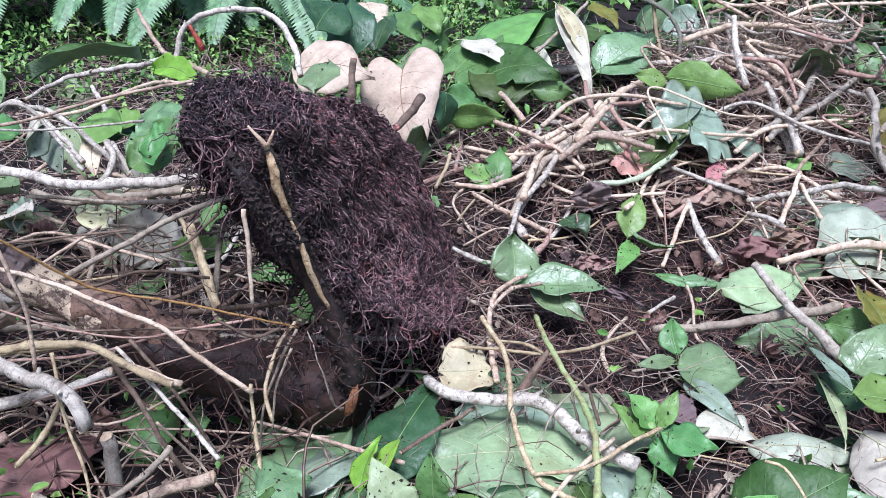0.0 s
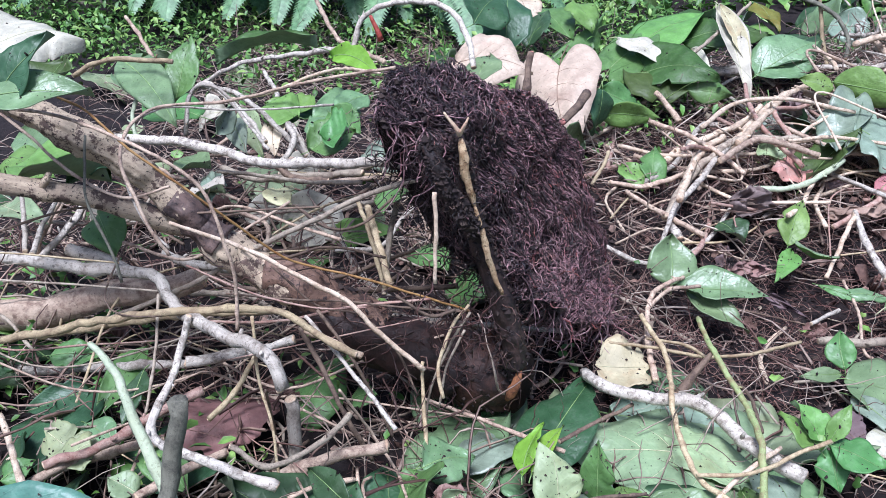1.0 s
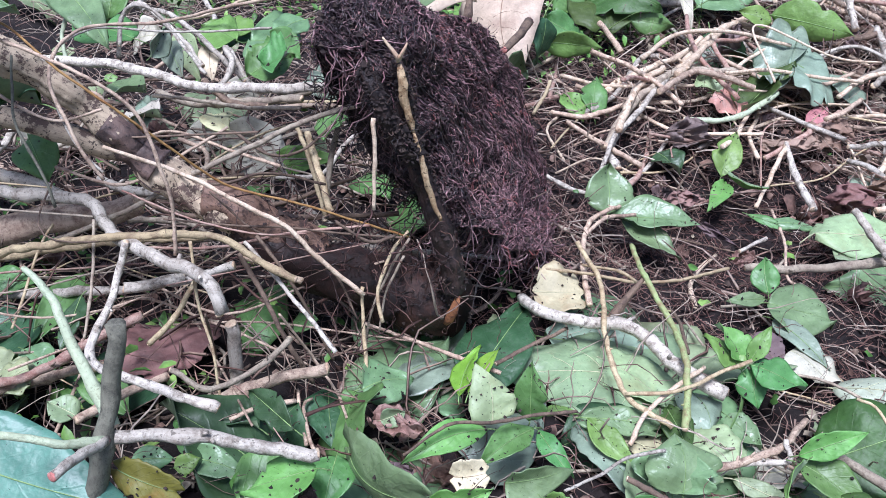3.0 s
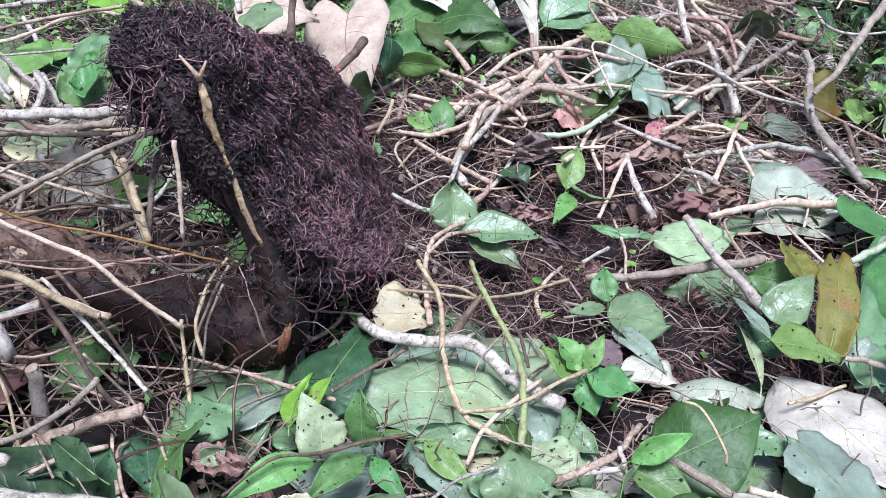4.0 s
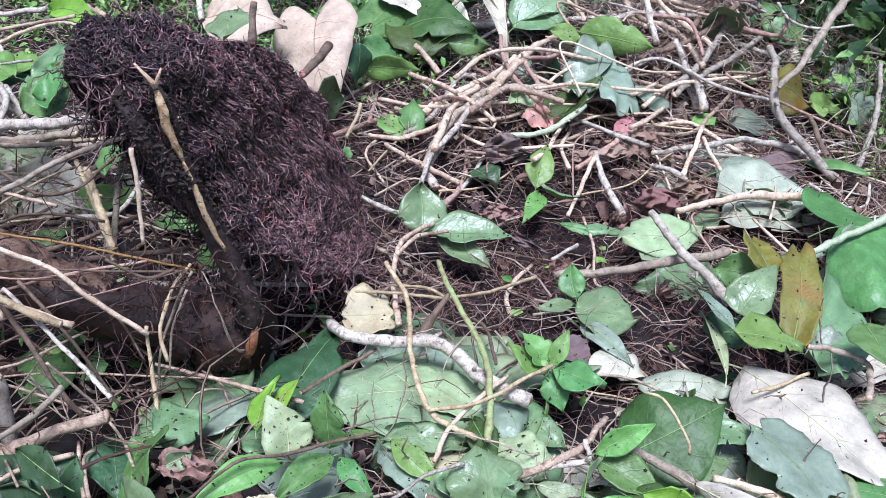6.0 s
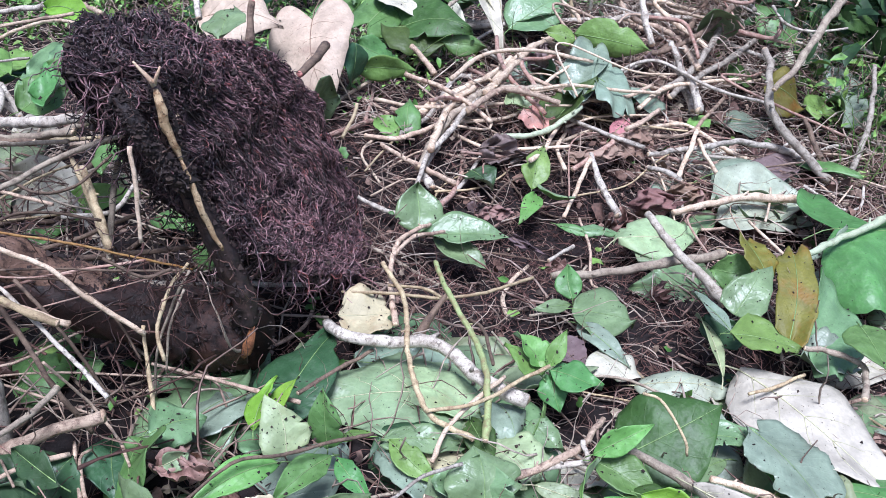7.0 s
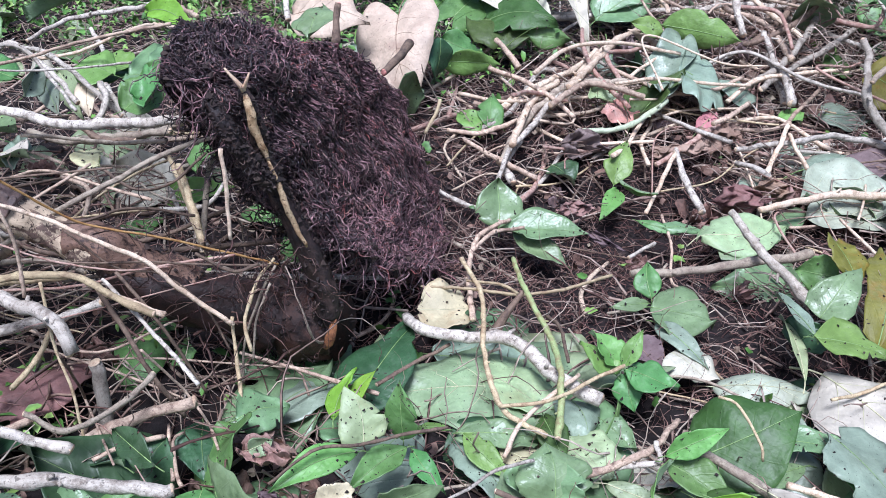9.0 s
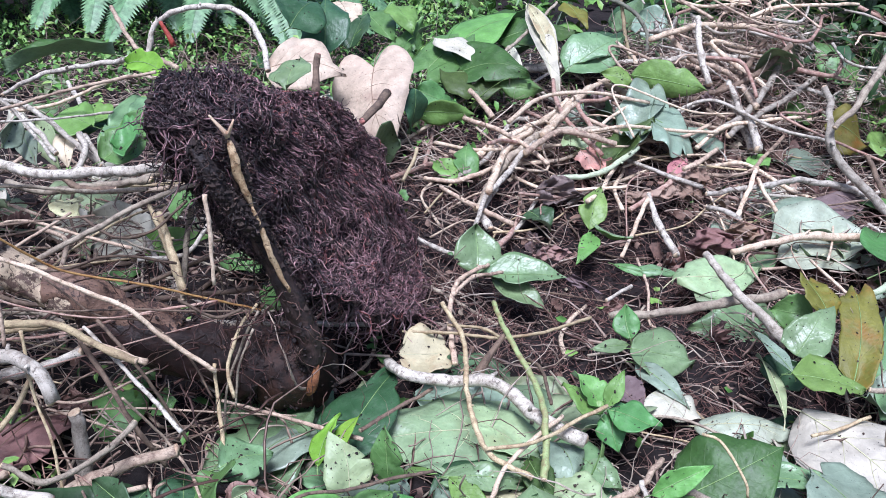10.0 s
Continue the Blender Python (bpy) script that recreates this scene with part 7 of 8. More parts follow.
leaf("ovate", (-1.050, 1.250, 0.277), (-0.884, 1.150, 0.302), (-0.989, 1.250, 0.301), "bright", .1, .2, "bright green leaf beneath the branches")
leaf("cut", (-0.684, 1.250, 0.244), (-0.624, 1.250, 0.268), (-0.664, 1.300, 0.255), "bluegrey", .1, .2, "pale blue-grey leaf scrap in the brush")
stick("cut_stick", [(-0.902, 1.100, 0.277), (-0.866, 1.050, 0.261), (-0.834, 1.000, 0.238)], 0.0050, 0.0057, "palegrey", "pale grey stick standing in the brush")
stick("cut_stick", [(-0.838, 1.100, 0.278), (-0.836, 1.050, 0.256), (-0.822, 1.000, 0.235)], 0.0049, 0.0061, "greywhite", "whitish stick leaning in the brush")
stick("vine_stem", [(-1.014, 1.450, 0.356), (-0.942, 1.450, 0.396), (-0.872, 1.450, 0.404), (-0.792, 1.420, 0.414)], 0.0036, 0.0039, "tan", "tan cut vine lying over the leaves")
stick("vine_stem", [(-0.414, 1.200, 0.447), (-0.516, 1.250, 0.413), (-0.613, 1.250, 0.400), (-0.684, 1.200, 0.413), (-0.684, 1.100, 0.425), (-0.648, 1.000, 0.428), (-0.596, 0.920, 0.411), (-0.551, 0.880, 0.381), (-0.513, 0.860, 0.366)], 0.0026, 0.0022, "greywhite", "long pale looping vine over the branches")
stick("vine_stem", [(-0.767, 1.400, 0.305), (-0.767, 1.420, 0.347), (-0.741, 1.420, 0.377), (-0.698, 1.420, 0.366), (-0.635, 1.380, 0.327), (-0.565, 1.300, 0.317)], 0.0050, 0.0040, "greywhite", "grey-white bent vine behind the branch")
leaf("cut", (1.053, 1.508, 0.120), (0.948, 1.439, 0.100), (0.988, 1.477, 0.130), "bluegrey", .1, .15, "pale mint leaf beneath the heart-shaped leaf")
leaf("lance", (0.452, 1.586, 0.050), (0.539, 1.556, 0.040), (0.500, 1.581, 0.050), "green", .1, .2, "small green leaf on the dark soil")
leaf("cut", (0.508, 1.563, 0.050), (0.584, 1.574, 0.040), (0.554, 1.584, 0.050), "bluegreen", .1, .15, "blue-green leaf end on the soil")


# ---- loose litter on the ground ----
def scatter(n, rng, x0, x1, y0, y1, lift, keep=None):
    """Places over the ground inside a stretch of the plan."""
    out = []
    while len(out) < n:
        x, y = rng.uniform(x0, x1), rng.uniform(y0, y1)
        if keep is None or keep(x, y, rng):
            out.append((x, y, ground_height(x, y) + rng.uniform(*lift)))
    return np.array(out)


def bare(x, y):
    """How bare the soil is: the hollow that the roots left."""
    return math.exp(-(((x - 0.45) / 0.36) ** 2) - ((y - 1.58) / 0.24) ** 2)


def litter():
    rng = np.random.default_rng(21)
    open_soil = lambda x, y, r: r.random() > 0.85 * bare(x, y)
    flat_way = lambda n, up: np.c_[rng.normal(size=(n, 2)), rng.normal(0.05, up, n)]
    n = 6800
    p = scatter(n, rng, -1.5, 2.0, 0.45, 3.3, (0.0, 0.05), open_soil)
    hairs("dry_stalks", p, flat_way(n, 0.25), rng.uniform(0.05, 0.22, n), rng.uniform(0.0006, 0.0022, n) * rng.uniform(0.6, 1.3, n), STALK, rng, 0.1, 0.4, 8, None, "tangle of dry straw-coloured stalks on the soil")
    n = 10500
    p = scatter(n, rng, -1.3, 1.7, 0.5, 2.9, (-0.002, 0.03), lambda x, y, r: x > -0.15 or r.random() < 0.35)
    hairs("loose_rootlets", p, flat_way(n, 0.3), rng.uniform(0.03, 0.12, n), rng.uniform(0.0005, 0.0013, n), REDROOT, rng, 0.15, 0.35, 6, None, "reddish-brown loose rootlets over the soil")
    n = 9000
    p = scatter(n, rng, -0.1, 1.5, 1.1, 2.4, (-0.002, 0.016))
    hairs("fibrous_litter", p, flat_way(n, 0.25), rng.uniform(0.015, 0.06, n), rng.uniform(0.0005, 0.0014, n), REDROOT, rng, 0.1, 0.7, 5, None, "short curly reddish fibres on the bare soil")
    n = 560
    p = scatter(n, rng, -1.25, -0.1, 0.72, 1.75, (0.0, 0.12))
    hairs("brush_stalks", p, flat_way(n, 0.4), rng.uniform(0.06, 0.25, n), rng.uniform(0.0008, 0.0026, n), BRUSH, rng, 0.15, 0.35, 8, None, "tangled brown brush stalks under the branches")
    n = 3000
    p = scatter(n, rng, -1.2, 1.9, 0.9, 3.2, (0.0, 0.045), lambda x, y, r: r.random() > 0.75 * bare(x, y) and r.random() < 0.35 + 0.65 * smooth01((y - 1.3) / 0.6))
    hairs("broken_twigs", p, flat_way(n, 0.3), rng.uniform(0.03, 0.16, n), rng.uniform(0.0012, 0.0034, n), STALK, rng, 0.05, 0.16, 6, None, "short broken pale twigs over the soil")
    n = 1500
    p = scatter(n, rng, 0.6, 1.6, 2.3, 3.1, (0.0, 0.24))
    p[:, 2] = ground_height(1.1, 2.7) + (p[:, 2] - ground_height(1.1, 2.7)) * np.exp(-(((p[:, 0] - 1.1) / 0.5) ** 2) - ((p[:, 1] - 2.72) / 0.4) ** 2)
    hairs("pile_rootlets", p, flat_way(n, 0.4), rng.uniform(0.05, 0.2, n), rng.uniform(0.0008, 0.0026, n), STALK, rng, 0.15, 0.6, 7, None, "tangled dry rootlets in the pile of stems")
    # crumbled dead leaf pieces and soil crumbs
    def flakes(name, n, size, material, label, box, lift, keep=None, thick=0.35):
        verts, faces = [], []
        q = scatter(n, rng, *box, lift, keep)
        for c in q:
            s = rng.uniform(*size)
            tilt = Euler((rng.normal(0, 0.5), rng.normal(0, 0.5), rng.uniform(0, 6.28))).to_matrix()
            b = len(verts)
            for i in range(3):
                for k in range(4):
                    z = thick * s * (rng.normal(0, 0.35) + 0.5 * math.sin(1.4 * k + i))
                    x = s * (k / 1.5 - 1) * (0.75 + 0.25 * rng.random()) * (1.0 if i == 1 else 0.65)
                    y = 0.55 * s * (i - 1) * (0.7 + 0.4 * rng.random())
                    verts.append(tuple(Vector(c) + tilt @ Vector((x, y, z))))
            for i in range(2):
                for k in range(3):
                    a = b + i * 4 + k
                    faces.append((a, a + 1, a + 5, a + 4))
        return tagged(mesh_object(name, verts, faces, [material]), label, kind="stuff")
    flakes("leaf_fragments", 2400, (0.004, 0.014), SCRAP, "crumbled brown and pinkish leaf fragments", (-1.3, 1.9, 0.5, 3.0), (0.0, 0.025), open_soil)
    flakes("dead_leaf_bits", 420, (0.010, 0.028), SCRAP, "crumpled brown and pinkish bits of dead leaves", (0.3, 1.7, 1.55, 2.7), (0.0, 0.04), open_soil, 0.8)
    flakes("green_fragments", 420, (0.006, 0.02), WEED, "small green leaf fragments", (-1.3, 1.9, 0.5, 3.0), (0.005, 0.05), open_soil)
    q = [scatter(2600, rng, -0.2, 1.1, 1.2, 1.95, (0.0, 0.008)), scatter(1800, rng, -1.2, 1.8, 0.5, 2.8, (0.0, 0.01))]
    clods("soil_crumbs", np.concatenate(q), rng.uniform(0.002, 0.008, 4400), CRUMB, rng, None, "loose dark soil crumbs")
    # crumbs that lie on the leaves
    spots = []
    for m, me in LEAF_SPOTS:
        half = len(me.vertices) // 2
        for _ in range(int(rng.integers(8, 34))):
            spots.append(np.array(m @ me.vertices[int(rng.integers(16, half - 16))].co) + rng.normal(0, 0.003, 3) * (1, 1, 0))
    k = rng.integers(0, len(spots), 110)
    hairs("loose_threads", np.array(spots)[k] + (0, 0, 0.004), flat_way(110, 0.12), rng.uniform(0.02, 0.07, 110), rng.uniform(0.0004, 0.0008, 110), BRUSH, rng, 0.12, 0.5, 7, None, "thin curled root threads on the leaves")
    # red-brown threads draped over the fallen trunk
    c = spline(STUMP_PARTS[2][1][:3] + STUMP_PARTS[4][1][1:], 0.01)
    n = 70
    k = (len(c) * (0.15 + 0.85 * rng.random(n) ** 0.6)).astype(int).clip(0, len(c) - 1)
    p = c[k] + rng.normal(0, 1, (n, 3)) * (0.04, 0.03, 0.012) + (0, -0.03, 0.045)
    w = np.gradient(c, axis=0)[k] * 60 * rng.choice((-1, 1), (n, 1)) + rng.normal(0, 0.35, (n, 3))
    hairs("trailing_threads", p, w, rng.uniform(0.05, 0.22, n), rng.uniform(0.0005, 0.0013, n), BEARD, rng, 0.25, 0.8, 12, None, "reddish root threads trailing over the fallen trunk")
    clods("leaf_crumbs", np.array(spots), 0.0006 + 0.0026 * rng.random(len(spots)) ** 3, CRUMB, rng, None, "dark soil specks on the leaves")


litter()

# ---- more fallen leaves between and beneath the large ones ----
def fallen_leaves():
    rng = np.random.default_rng(33)
    kinds = [("ovate", 0.15, 0.05, "green", "green fallen leaf on the litter"), ("cut", 0.13, 0.06, "sage", "sage-green fallen leaf lying underside up"),
             ("lance", 0.14, 0.028, "bright", "bright green narrow fallen leaf"), ("heart", 0.16, 0.07, "bluegreen", "blue-green heart-shaped fallen leaf"),
             ("cut", 0.12, 0.05, "bluegrey", "blue-grey fallen leaf on the litter"), ("ovate", 0.15, 0.055, "dark", "dark green fallen leaf"),
             ("ovate", 0.14, 0.05, "whitish", "whitish fallen leaf showing its underside"), ("torn", 0.10, 0.04, "palelime", "torn yellow-green leaf on the litter"),
             ("dead", 0.09, 0.03, "brown", "curled brown dead leaf"), ("dead", 0.08, 0.03, "purple", "shrivelled purple-brown dead leaf"),
             ("dead", 0.08, 0.028, "pink", "dry pinkish leaf on the soil"), ("ovate", 0.13, 0.05, "olive", "olive fallen leaf on the litter")]
    protos, far = {}, {"verts": [], "faces": [], "uvs": [], "slots": [], "materials": []}
    def join(ob, m):
        for o in (ob, *ob.children):
            me, base = o.data, len(far["verts"])
            far["verts"] += [m @ v.co for v in me.vertices]
            layer = me.uv_layers[0].data
            at = {}
            for loop in me.loops:
                at[loop.vertex_index] = tuple(layer[loop.index].uv)
            far["uvs"] += [at[i] for i in range(len(me.vertices))]
            for q in me.polygons:
                far["faces"].append(tuple(base + i for i in q.vertices))
                mat = me.materials[q.material_index]
                if mat not in far["materials"]:
                    far["materials"].append(mat)
                far["slots"].append(far["materials"].index(mat))
    def put(i, x, y, lift, tilt, single):
        kind, ln, wd, col, label = kinds[i]
        m = pose(x, y, ground_height(x, y) + lift, rng.normal(0, tilt), rng.normal(0, tilt), rng.uniform(0, 360))
        if i not in protos:
            protos[i] = leaf_object(kind, ln, wd, col, 0.1, 0.14, label, 900 + i)
            protos[i].matrix_world = m
            return
        s = rng.uniform(0.6, 1.0) if i >= 8 and i < 11 else rng.uniform(0.85, 1.45) if y > 2.2 else rng.uniform(0.85, 1.5)
        if single:
            ob = copy_thing(protos[i], m)
            ob.scale = (s, s, s)
        else:
            join(protos[i], m @ Matrix.Scale(s, 4))
    stretch = [  # count, x range, y range, kinds, tilt
        (84, (-0.20, 1.25), (0.60, 1.2), (0, 1, 1, 3, 3, 4, 4, 7, 6, 5), 10),
        (24, (0.75, 1.6), (1.15, 2.1), (1, 3, 4, 6, 6, 0, 8), 14),
        (38, (0.2, 1.6), (1.4, 2.5), (8, 9, 10, 8, 10, 9, 4), 26),
        (36, (-0.6, 1.3), (2.2, 3.7), (0, 3, 5, 5, 2, 11, 6, 0, 4), 36),
        (24, (-1.3, -0.25), (0.75, 1.6), (5, 5, 8, 8, 0, 9, 2), 24),
        (26, (-0.45, 1.0), (0.28, 0.6), (0, 5, 5, 2, 3, 8, 5, 0), 20),
        (24, (-1.1, -0.1), (0.5, 0.95), (5, 5, 8, 8, 0, 9, 5, 2), 22),
        (34, (-1.5, -0.2), (1.35, 2.6), (0, 1, 1, 2, 3, 4, 6, 7, 11), 28),
        (14, (1.1, 2.3), (2.0, 3.4), (0, 5, 4, 11, 2, 5), 28),
    ]
    for count, xr, yr, pick, tilt in stretch:
        done = 0
        while done < count:
            x, y = rng.uniform(*xr), rng.uniform(*yr)
            i = int(rng.choice(pick))
            if i < 8 and rng.random() < 1.6 * bare(x, y):
                continue
            put(i, x, y, rng.uniform(0.02, 0.10) if y > 2.3 else rng.uniform(0.004, 0.028), tilt, yr[1] < 1.3)
            done += 1
    litter_leaves = mesh_object("leaf_litter", far["verts"], far["faces"], far["materials"], None, "", far["uvs"], far["slots"])
    tagged(litter_leaves, "mixed green, pale and brown leaves strewn over the litter", kind="stuff")


fallen_leaves()


# ---- piles of cut vine stems ----
def stem_pile():
    rng = np.random.default_rng(44)
    heaps = [  # count, centre, spread, height, length, radius, direction, barks
        (140, (1.10, 2.72), (0.38, 0.32), 0.36, (0.14, 0.42), (0.003, 0.010), 0.5, ("greywhite", "cream", "greywhite", "cream", "tan", "palegrey", "pinkish")),
        (62, (0.55, 2.15), (0.45, 0.25), 0.14, (0.2, 0.5), (0.003, 0.009), 0.8, ("greywhite", "cream", "tan", "pinkish")),
        (26, (1.05, 1.75), (0.35, 0.35), 0.06, (0.15, 0.4), (0.003, 0.007), 0.4, ("cream", "tan", "greywhite", "palegrey")),
        (26, (-0.7, 1.25), (0.38, 0.28), 0.22, (0.25, 0.5), (0.002, 0.006), 0.0, ("olivetan", "olivetan", "brown", "brown", "tan")),
        (28, (-0.45, 1.55), (0.38, 0.28), 0.18, (0.2, 0.5), (0.003, 0.008), 0.3, ("tan", "greywhite", "straw", "brown", "olivetan")),
        (12, (-0.5, 0.85), (0.3, 0.1), 0.06, (0.15, 0.4), (0.0015, 0.0045), 0.2, ("olivetan", "brown", "brown", "tan")),
        (20, (0.45, 1.05), (0.4, 0.22), 0.03, (0.12, 0.3), (0.0025, 0.005), 0.6, ("tan", "straw", "olivetan")),
        (34, (-0.6, 0.92), (0.3, 0.09), 0.34, (0.25, 0.6), (0.0012, 0.003), 0.0, ("tan", "brown", "pinkish", "straw", "olivetan")),
        (64, (0.8, 1.95), (0.5, 0.3), 0.08, (0.2, 0.5), (0.0014, 0.004), 0.3, ("tan", "cream", "straw", "pinkish", "brown")),
        (14, (0.2, 2.6), (0.5, 0.25), 0.12, (0.2, 0.4), (0.003, 0.007), 0.2, ("olive", "greywhite", "tan")),
    ]
    for count, (cx, cy), (sx, sy), high, ln, rr, way, barks in heaps:
        for _ in range(count):
            x, y = cx + rng.normal(0, sx) * 0.7, cy + rng.normal(0, sy) * 0.7
            z = ground_height(x, y) + 0.008 + high * rng.random() ** 1.5 * math.exp(-(((x - cx) / (1.4 * sx)) ** 2) - ((y - cy) / (1.4 * sy)) ** 2)
            a = way + rng.normal(0, 0.8)
            l = rng.uniform(*ln)
            d = np.array([math.cos(a), math.sin(a), rng.normal(0, 0.12)])
            side = np.array([-d[1], d[0], 0.3]) * rng.normal(0, 0.26 if x < -0.1 else 0.34 if y > 2.3 else 0.17) * l
            c = np.array([x, y, z])
            pts = [c - d * l / 2, c - d * l / 6 + side, c + d * l / 6 + side * rng.uniform(0.2, 1), c + d * l / 2]
            pts = [np.array([q[0], q[1], max(q[2], ground_height(q[0], q[1]) + 0.004)]) for q in pts]
            r = rng.uniform(*rr)
            bark = str(rng.choice(barks))
            ob, path, radii = stick_mesh("vine_stem" if r > 0.0042 else "twig", pts, r, r * rng.uniform(0.7, 1.0), bark, step=0.022)
            tagged(ob, {"greywhite": "grey-white cut vine stem in the pile", "cream": "peeled cream vine stem in the pile", "tan": "tan cut vine stem in the pile",
                        "palegrey": "weathered grey stem in the pile", "brown": "dark brown vine stem in the pile", "pinkish": "pinkish peeled stem on the litter",
                        "olivetan": "olive-tan stem in the brush", "straw": "straw-coloured stem in the brush", "olive": "olive vine stem in the brush"}[bark],
                   "stem" if r > 0.0042 else "twig", "cut vine stems" if r > 0.0042 else "loose twigs")


stem_pile()


# ---- vegetation behind ----
def leaflets(name, places, size, material, rng, label, parent=None, up=0.6, ratio=0.42, kind="stuff"):
    """Many small pointed leaves in one mesh."""
    n = len(places)
    a = rng.uniform(0, 6.283, n)
    tilt = rng.normal(0, up, n)
    s = rng.uniform(*size, n)
    x = np.c_[np.cos(a) * np.cos(tilt), np.sin(a) * np.cos(tilt), np.sin(tilt)]
    y = np.c_[-np.sin(a), np.cos(a), rng.normal(0, 0.4, n)]
    y /= np.linalg.norm(y, axis=1)[:, None]
    z = np.cross(x, y)
    out = []
    for u, w, h in ((0, 0, 0), (0.35, 1, 0.10), (0.35, 0, 0.0), (0.35, -1, 0.10), (0.72, 0.72, 0.02), (0.72, 0, -0.06), (0.72, -0.72, 0.02), (1, 0, -0.2)):
        out.append(places + s[:, None] * (u * x + ratio * w * 0.6 * y + h * z))
    verts = np.stack(out, 1).reshape(-1, 3)
    faces = []
    for i in range(n):
        b = 8 * i
        faces += [(b, b + 2, b + 1), (b, b + 3, b + 2), (b + 1, b + 2, b + 5, b + 4), (b + 2, b + 3, b + 6, b + 5), (b + 4, b + 5, b + 7), (b + 5, b + 6, b + 7)]
    ob = mesh_object(name, verts, faces, [material], parent)
    return tagged(ob, label, kind=kind)


def weeds():
    rng = np.random.default_rng(55)
    def clumped(n, x0, x1, y0, y1, high):
        c = scatter(max(8, n // 26), rng, x0, x1, y0, y1, (0.0, 0.02))
        q = c[rng.integers(0, len(c), n)] + rng.normal(0, 1, (n, 3)) * (0.09, 0.09, 0.0)
        q[:, 2] += rng.random(n) * high
        return q
    leaflets("weeds", clumped(24000, -2.7, 0.2, 2.3, 4.7, 0.12), (0.012, 0.036), WEED, rng, "low bright green weeds and creeping leaves")
    leaflets("undergrowth", clumped(5000, 0.0, 3.8, 3.3, 6.5, 0.30), (0.04, 0.10), WEED, rng, "leafy green undergrowth")
    leaflets("ground_creeper", clumped(480, -1.1, -0.25, 0.72, 1.15, 0.07), (0.012, 0.034), WEED, rng, "small green weeds growing among the brush")
    leaflets("edge_weeds", clumped(1100, 1.3, 2.4, 2.15, 3.2, 0.16), (0.02, 0.06), WEED, rng, "green weeds and leaves at the edge of the brush")
    leaflets("edge_creeper", clumped(1500, 1.35, 2.5, 2.2, 3.3, 0.26), (0.03, 0.08), SHRUB, rng, "dark green creeper at the edge of the brush")
    p = scatter(420, rng, 1.1, 2.0, 1.75, 2.5, (0.0, 0.06))
    hairs("dry_grass", p, rng.normal(0, 1.0, (420, 3)) + (0, 0, 0.3), rng.uniform(0.08, 0.25, 420), rng.uniform(0.0009, 0.0022, 420), STALK, rng, 0.35, 0.35, 8, None, "pale dry grass at the edge of the brush")
    n = 1600
    p = np.r_[scatter(900, rng, 1.25, 2.6, 1.9, 3.0, (0.0, 0.03)), scatter(700, rng, -3.0, 0.5, 2.4, 5.0, (0, 0.03))]
    hairs("grass_blades", p, rng.normal(0, 0.5, (n, 3)) + (0, 0, 1.0), rng.uniform(0.10, 0.32, n), rng.uniform(0.0008, 0.002, n), WEED, rng, 0.3, 0.15, 7, None, "thin green grass blades")


weeds()


def shrub(x, y, width, height, count, seed, label):
    rng = np.random.default_rng(seed)
    ob = new("shrub")
    ob.location = (x, y, ground_height(x, y))
    tagged(ob, label, "shrub", "dark shrubs behind")
    tips = []
    for k in range(9):
        a = rng.uniform(0, 6.28)
        top = np.array([math.cos(a) * width * rng.uniform(0.3, 0.9), math.sin(a) * width * rng.uniform(0.3, 0.9), height * rng.uniform(0.6, 1.0)])
        pts = [np.array([0, 0, -0.03]), top * (0.25, 0.25, 0.45), top * (0.7, 0.7, 0.8), top]
        s, path, _ = stick_mesh("limb", pts, 0.012, 0.004, "brown", ob, step=0.08)
        tips.append(path[2:])
    tips = np.concatenate(tips)
    q = tips[rng.integers(0, len(tips), count)] + rng.normal(0, 1, (count, 3)) * (0.16, 0.16, 0.14)
    q[:, 2] = np.maximum(q[:, 2] * np.where(rng.random(count) < 0.45, 0.45, 1.0), 0.02)
    leaflets("crown", q, (0.06, 0.15), SHRUB, rng, "dark glossy leaves", ob, 0.7)
    return ob


for sx, sy, sw, sh, sn, ss in ((1.58, 3.32, 0.24, 0.55, 900, 21), (1.9, 3.05, 0.30, 0.6, 1000, 22), (1.8, 2.75, 0.22, 0.34, 600, 23), (2.15, 3.75, 0.4, 0.9, 900, 24), (1.75, 3.15, 0.34, 0.5, 900, 1), (2.05, 2.7, 0.32, 0.5, 900, 2), (1.35, 3.65, 0.36, 0.5, 800, 10), (2.5, 2.3, 0.4, 0.6, 800, 11), (2.2, 3.3, 0.5, 0.8, 900, 12), (1.95, 4.4, 0.7, 1.2, 800, 3), (2.9, 4.3, 0.7, 1.2, 800, 4),
                               (-2.0, 4.0, 0.5, 0.8, 600, 5), (-2.6, 3.4, 0.5, 0.9, 700, 6), (-1.5, 5.4, 0.8, 1.3, 900, 7), (0.4, 5.6, 0.8, 1.2, 900, 8),
                               (1.2, 5.2, 0.7, 1.1, 800, 9)):
    shrub(sx, sy, sw, sh, sn, ss, "dark leafy shrub in the shade behind the clearing")


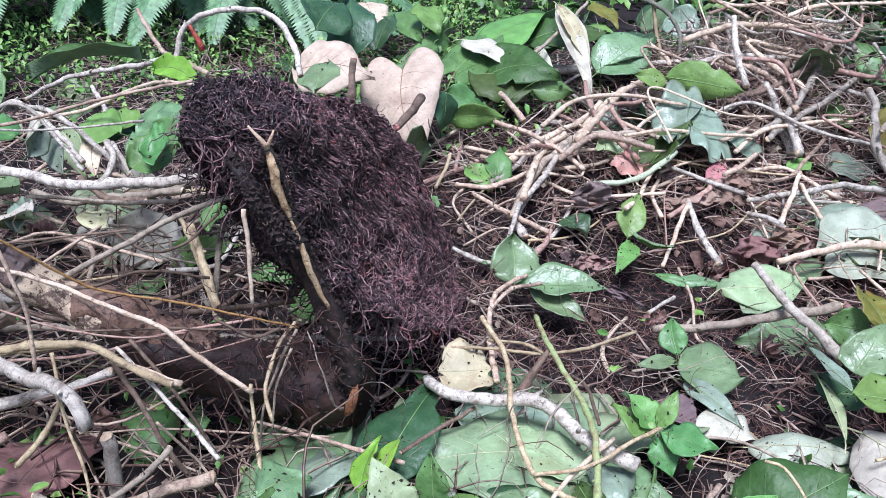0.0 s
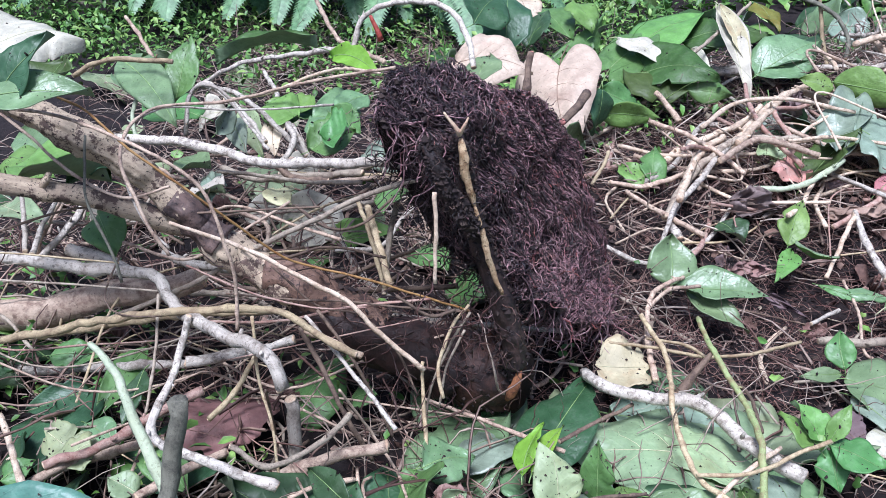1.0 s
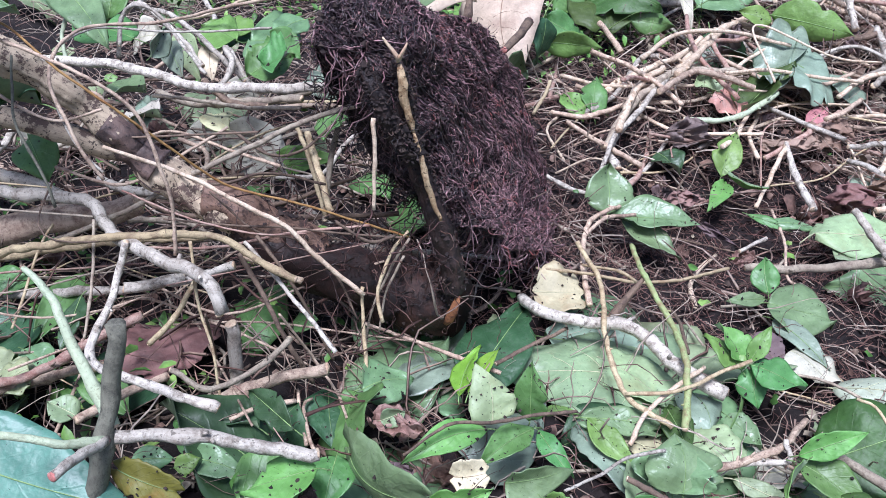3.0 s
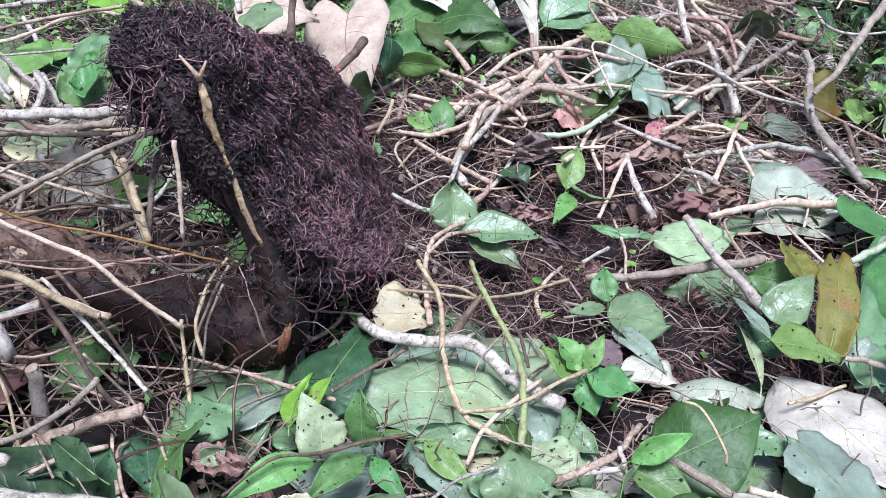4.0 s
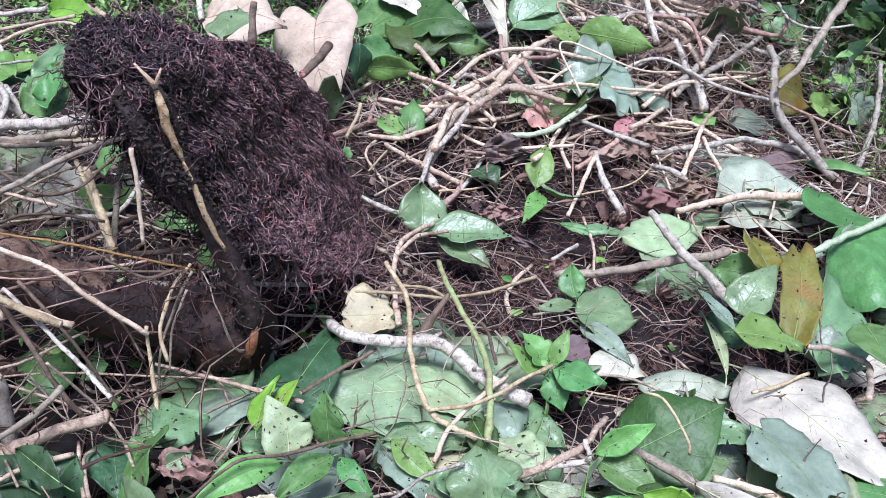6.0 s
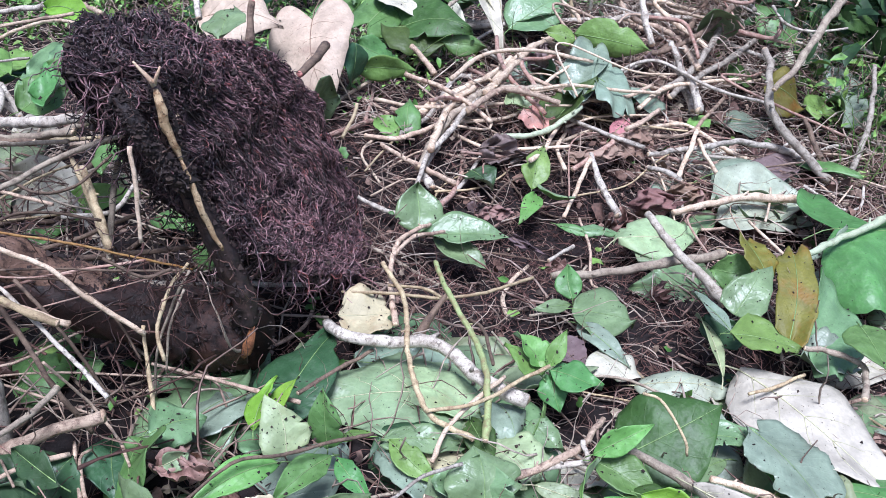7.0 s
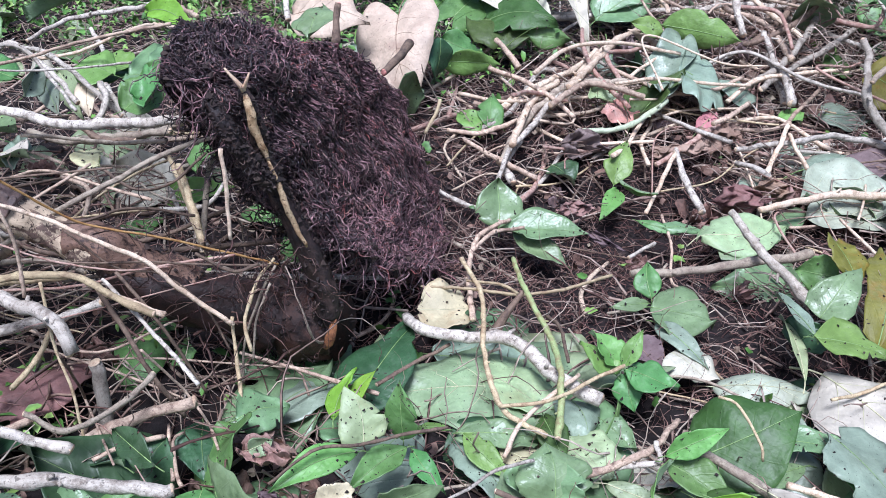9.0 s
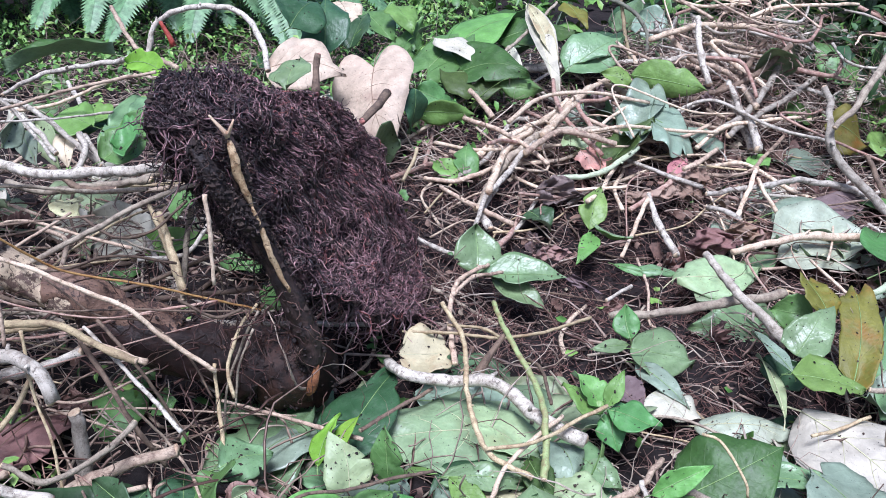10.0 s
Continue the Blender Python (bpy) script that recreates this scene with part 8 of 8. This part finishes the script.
def fern(x, y, fronds, reach, seed):
    rng = np.random.default_rng(seed)
    ob = new("fern")
    ob.location = (x, y, ground_height(x, y))
    tagged(ob, "light green fern with arching feathery fronds", "fern", "ferns behind")
    for k in range(fronds):
        a = -1.25 + (k - (fronds - 1) / 2) * 0.30 + rng.normal(0, 0.1)
        d = np.array([math.cos(a), math.sin(a), 0])
        ln = reach * rng.uniform(0.8, 1.1)
        path = spline([np.array([0, 0, 0.0]), d * ln * 0.18 + (0, 0, 0.42 * ln), d * ln * 0.55 + (0, 0, 0.45 * ln), d * ln * 0.85 + (0, 0, 0.26 * ln), d * ln + (0, 0, 0.12 * ln)], 0.012)
        verts, faces = [], []
        v, f, _ = tube(path, np.linspace(0.003, 0.0008, len(path)), 4, rng, 0.05)
        verts += v
        faces += f
        n = len(path)
        for i in range(int(n * 0.3), n - 1):
            t = path[i + 1] - path[i]
            t /= np.linalg.norm(t)
            s = np.cross(t, (0, 0, 1.0))
            s /= np.linalg.norm(s)
            w = 0.10 * ln * math.sin(math.pi * (0.12 + 0.86 * (i / n - 0.3) / 0.7)) ** 0.8
            for sign in (-1, 1):
                b = len(verts)
                way = sign * s + 0.45 * t + np.array([0, 0, -0.15])
                for q, h in ((0, 0.35), (0, -0.35), (0.5, 0.42), (0.5, -0.42), (1.0, 0.03), (1.0, -0.03)):
                    verts.append(path[i] + way * w * q + t * 0.011 * h * 2 + np.array([0, 0, -0.12 * w * q * q]))
                faces += [(b, b + 1, b + 3, b + 2), (b + 2, b + 3, b + 5, b + 4)]
        mesh_object("frond", verts, faces, [FERN], ob)
    return ob


fern(-1.2, 3.55, 8, 0.9, 61)
fern(-0.8, 3.5, 7, 0.85, 62)
fern(-1.7, 3.5, 7, 0.85, 63)

# a standing tree at the edge of the weeds
tree = new("tree")
tree.location = (-2.15, 3.35, ground_height(-2.15, 3.35))
tagged(tree, "rough grey tree trunk at the edge of the weeds", "tree")
stick_mesh("trunk", [(0, 0, -0.1), (0.02, 0.02, 0.6), (-0.03, 0.05, 1.5), (0.05, 0.1, 2.8)], 0.17, 0.10, "palegrey", tree, rough=0.12, knots=False, step=0.06)
for k, (ax, ay, az) in enumerate(((0.8, 0.3, 3.5), (-0.7, 0.5, 3.6), (0.1, -0.7, 3.7))):
    stick_mesh("limb", [(0.03, 0.08, 2.5), (ax * 0.5, ay * 0.5, 3.0), (ax, ay, az)], 0.06, 0.02, "palegrey", tree, knots=False, step=0.1)
trng = np.random.default_rng(71)
tq = trng.normal(0, 1, (1500, 3)) * (0.6, 0.6, 0.35) + (0.05, 0.1, 3.5)
leaflets("crown", tq, (0.08, 0.16), SHRUB, trng, "dark green leaves", tree, 0.7)
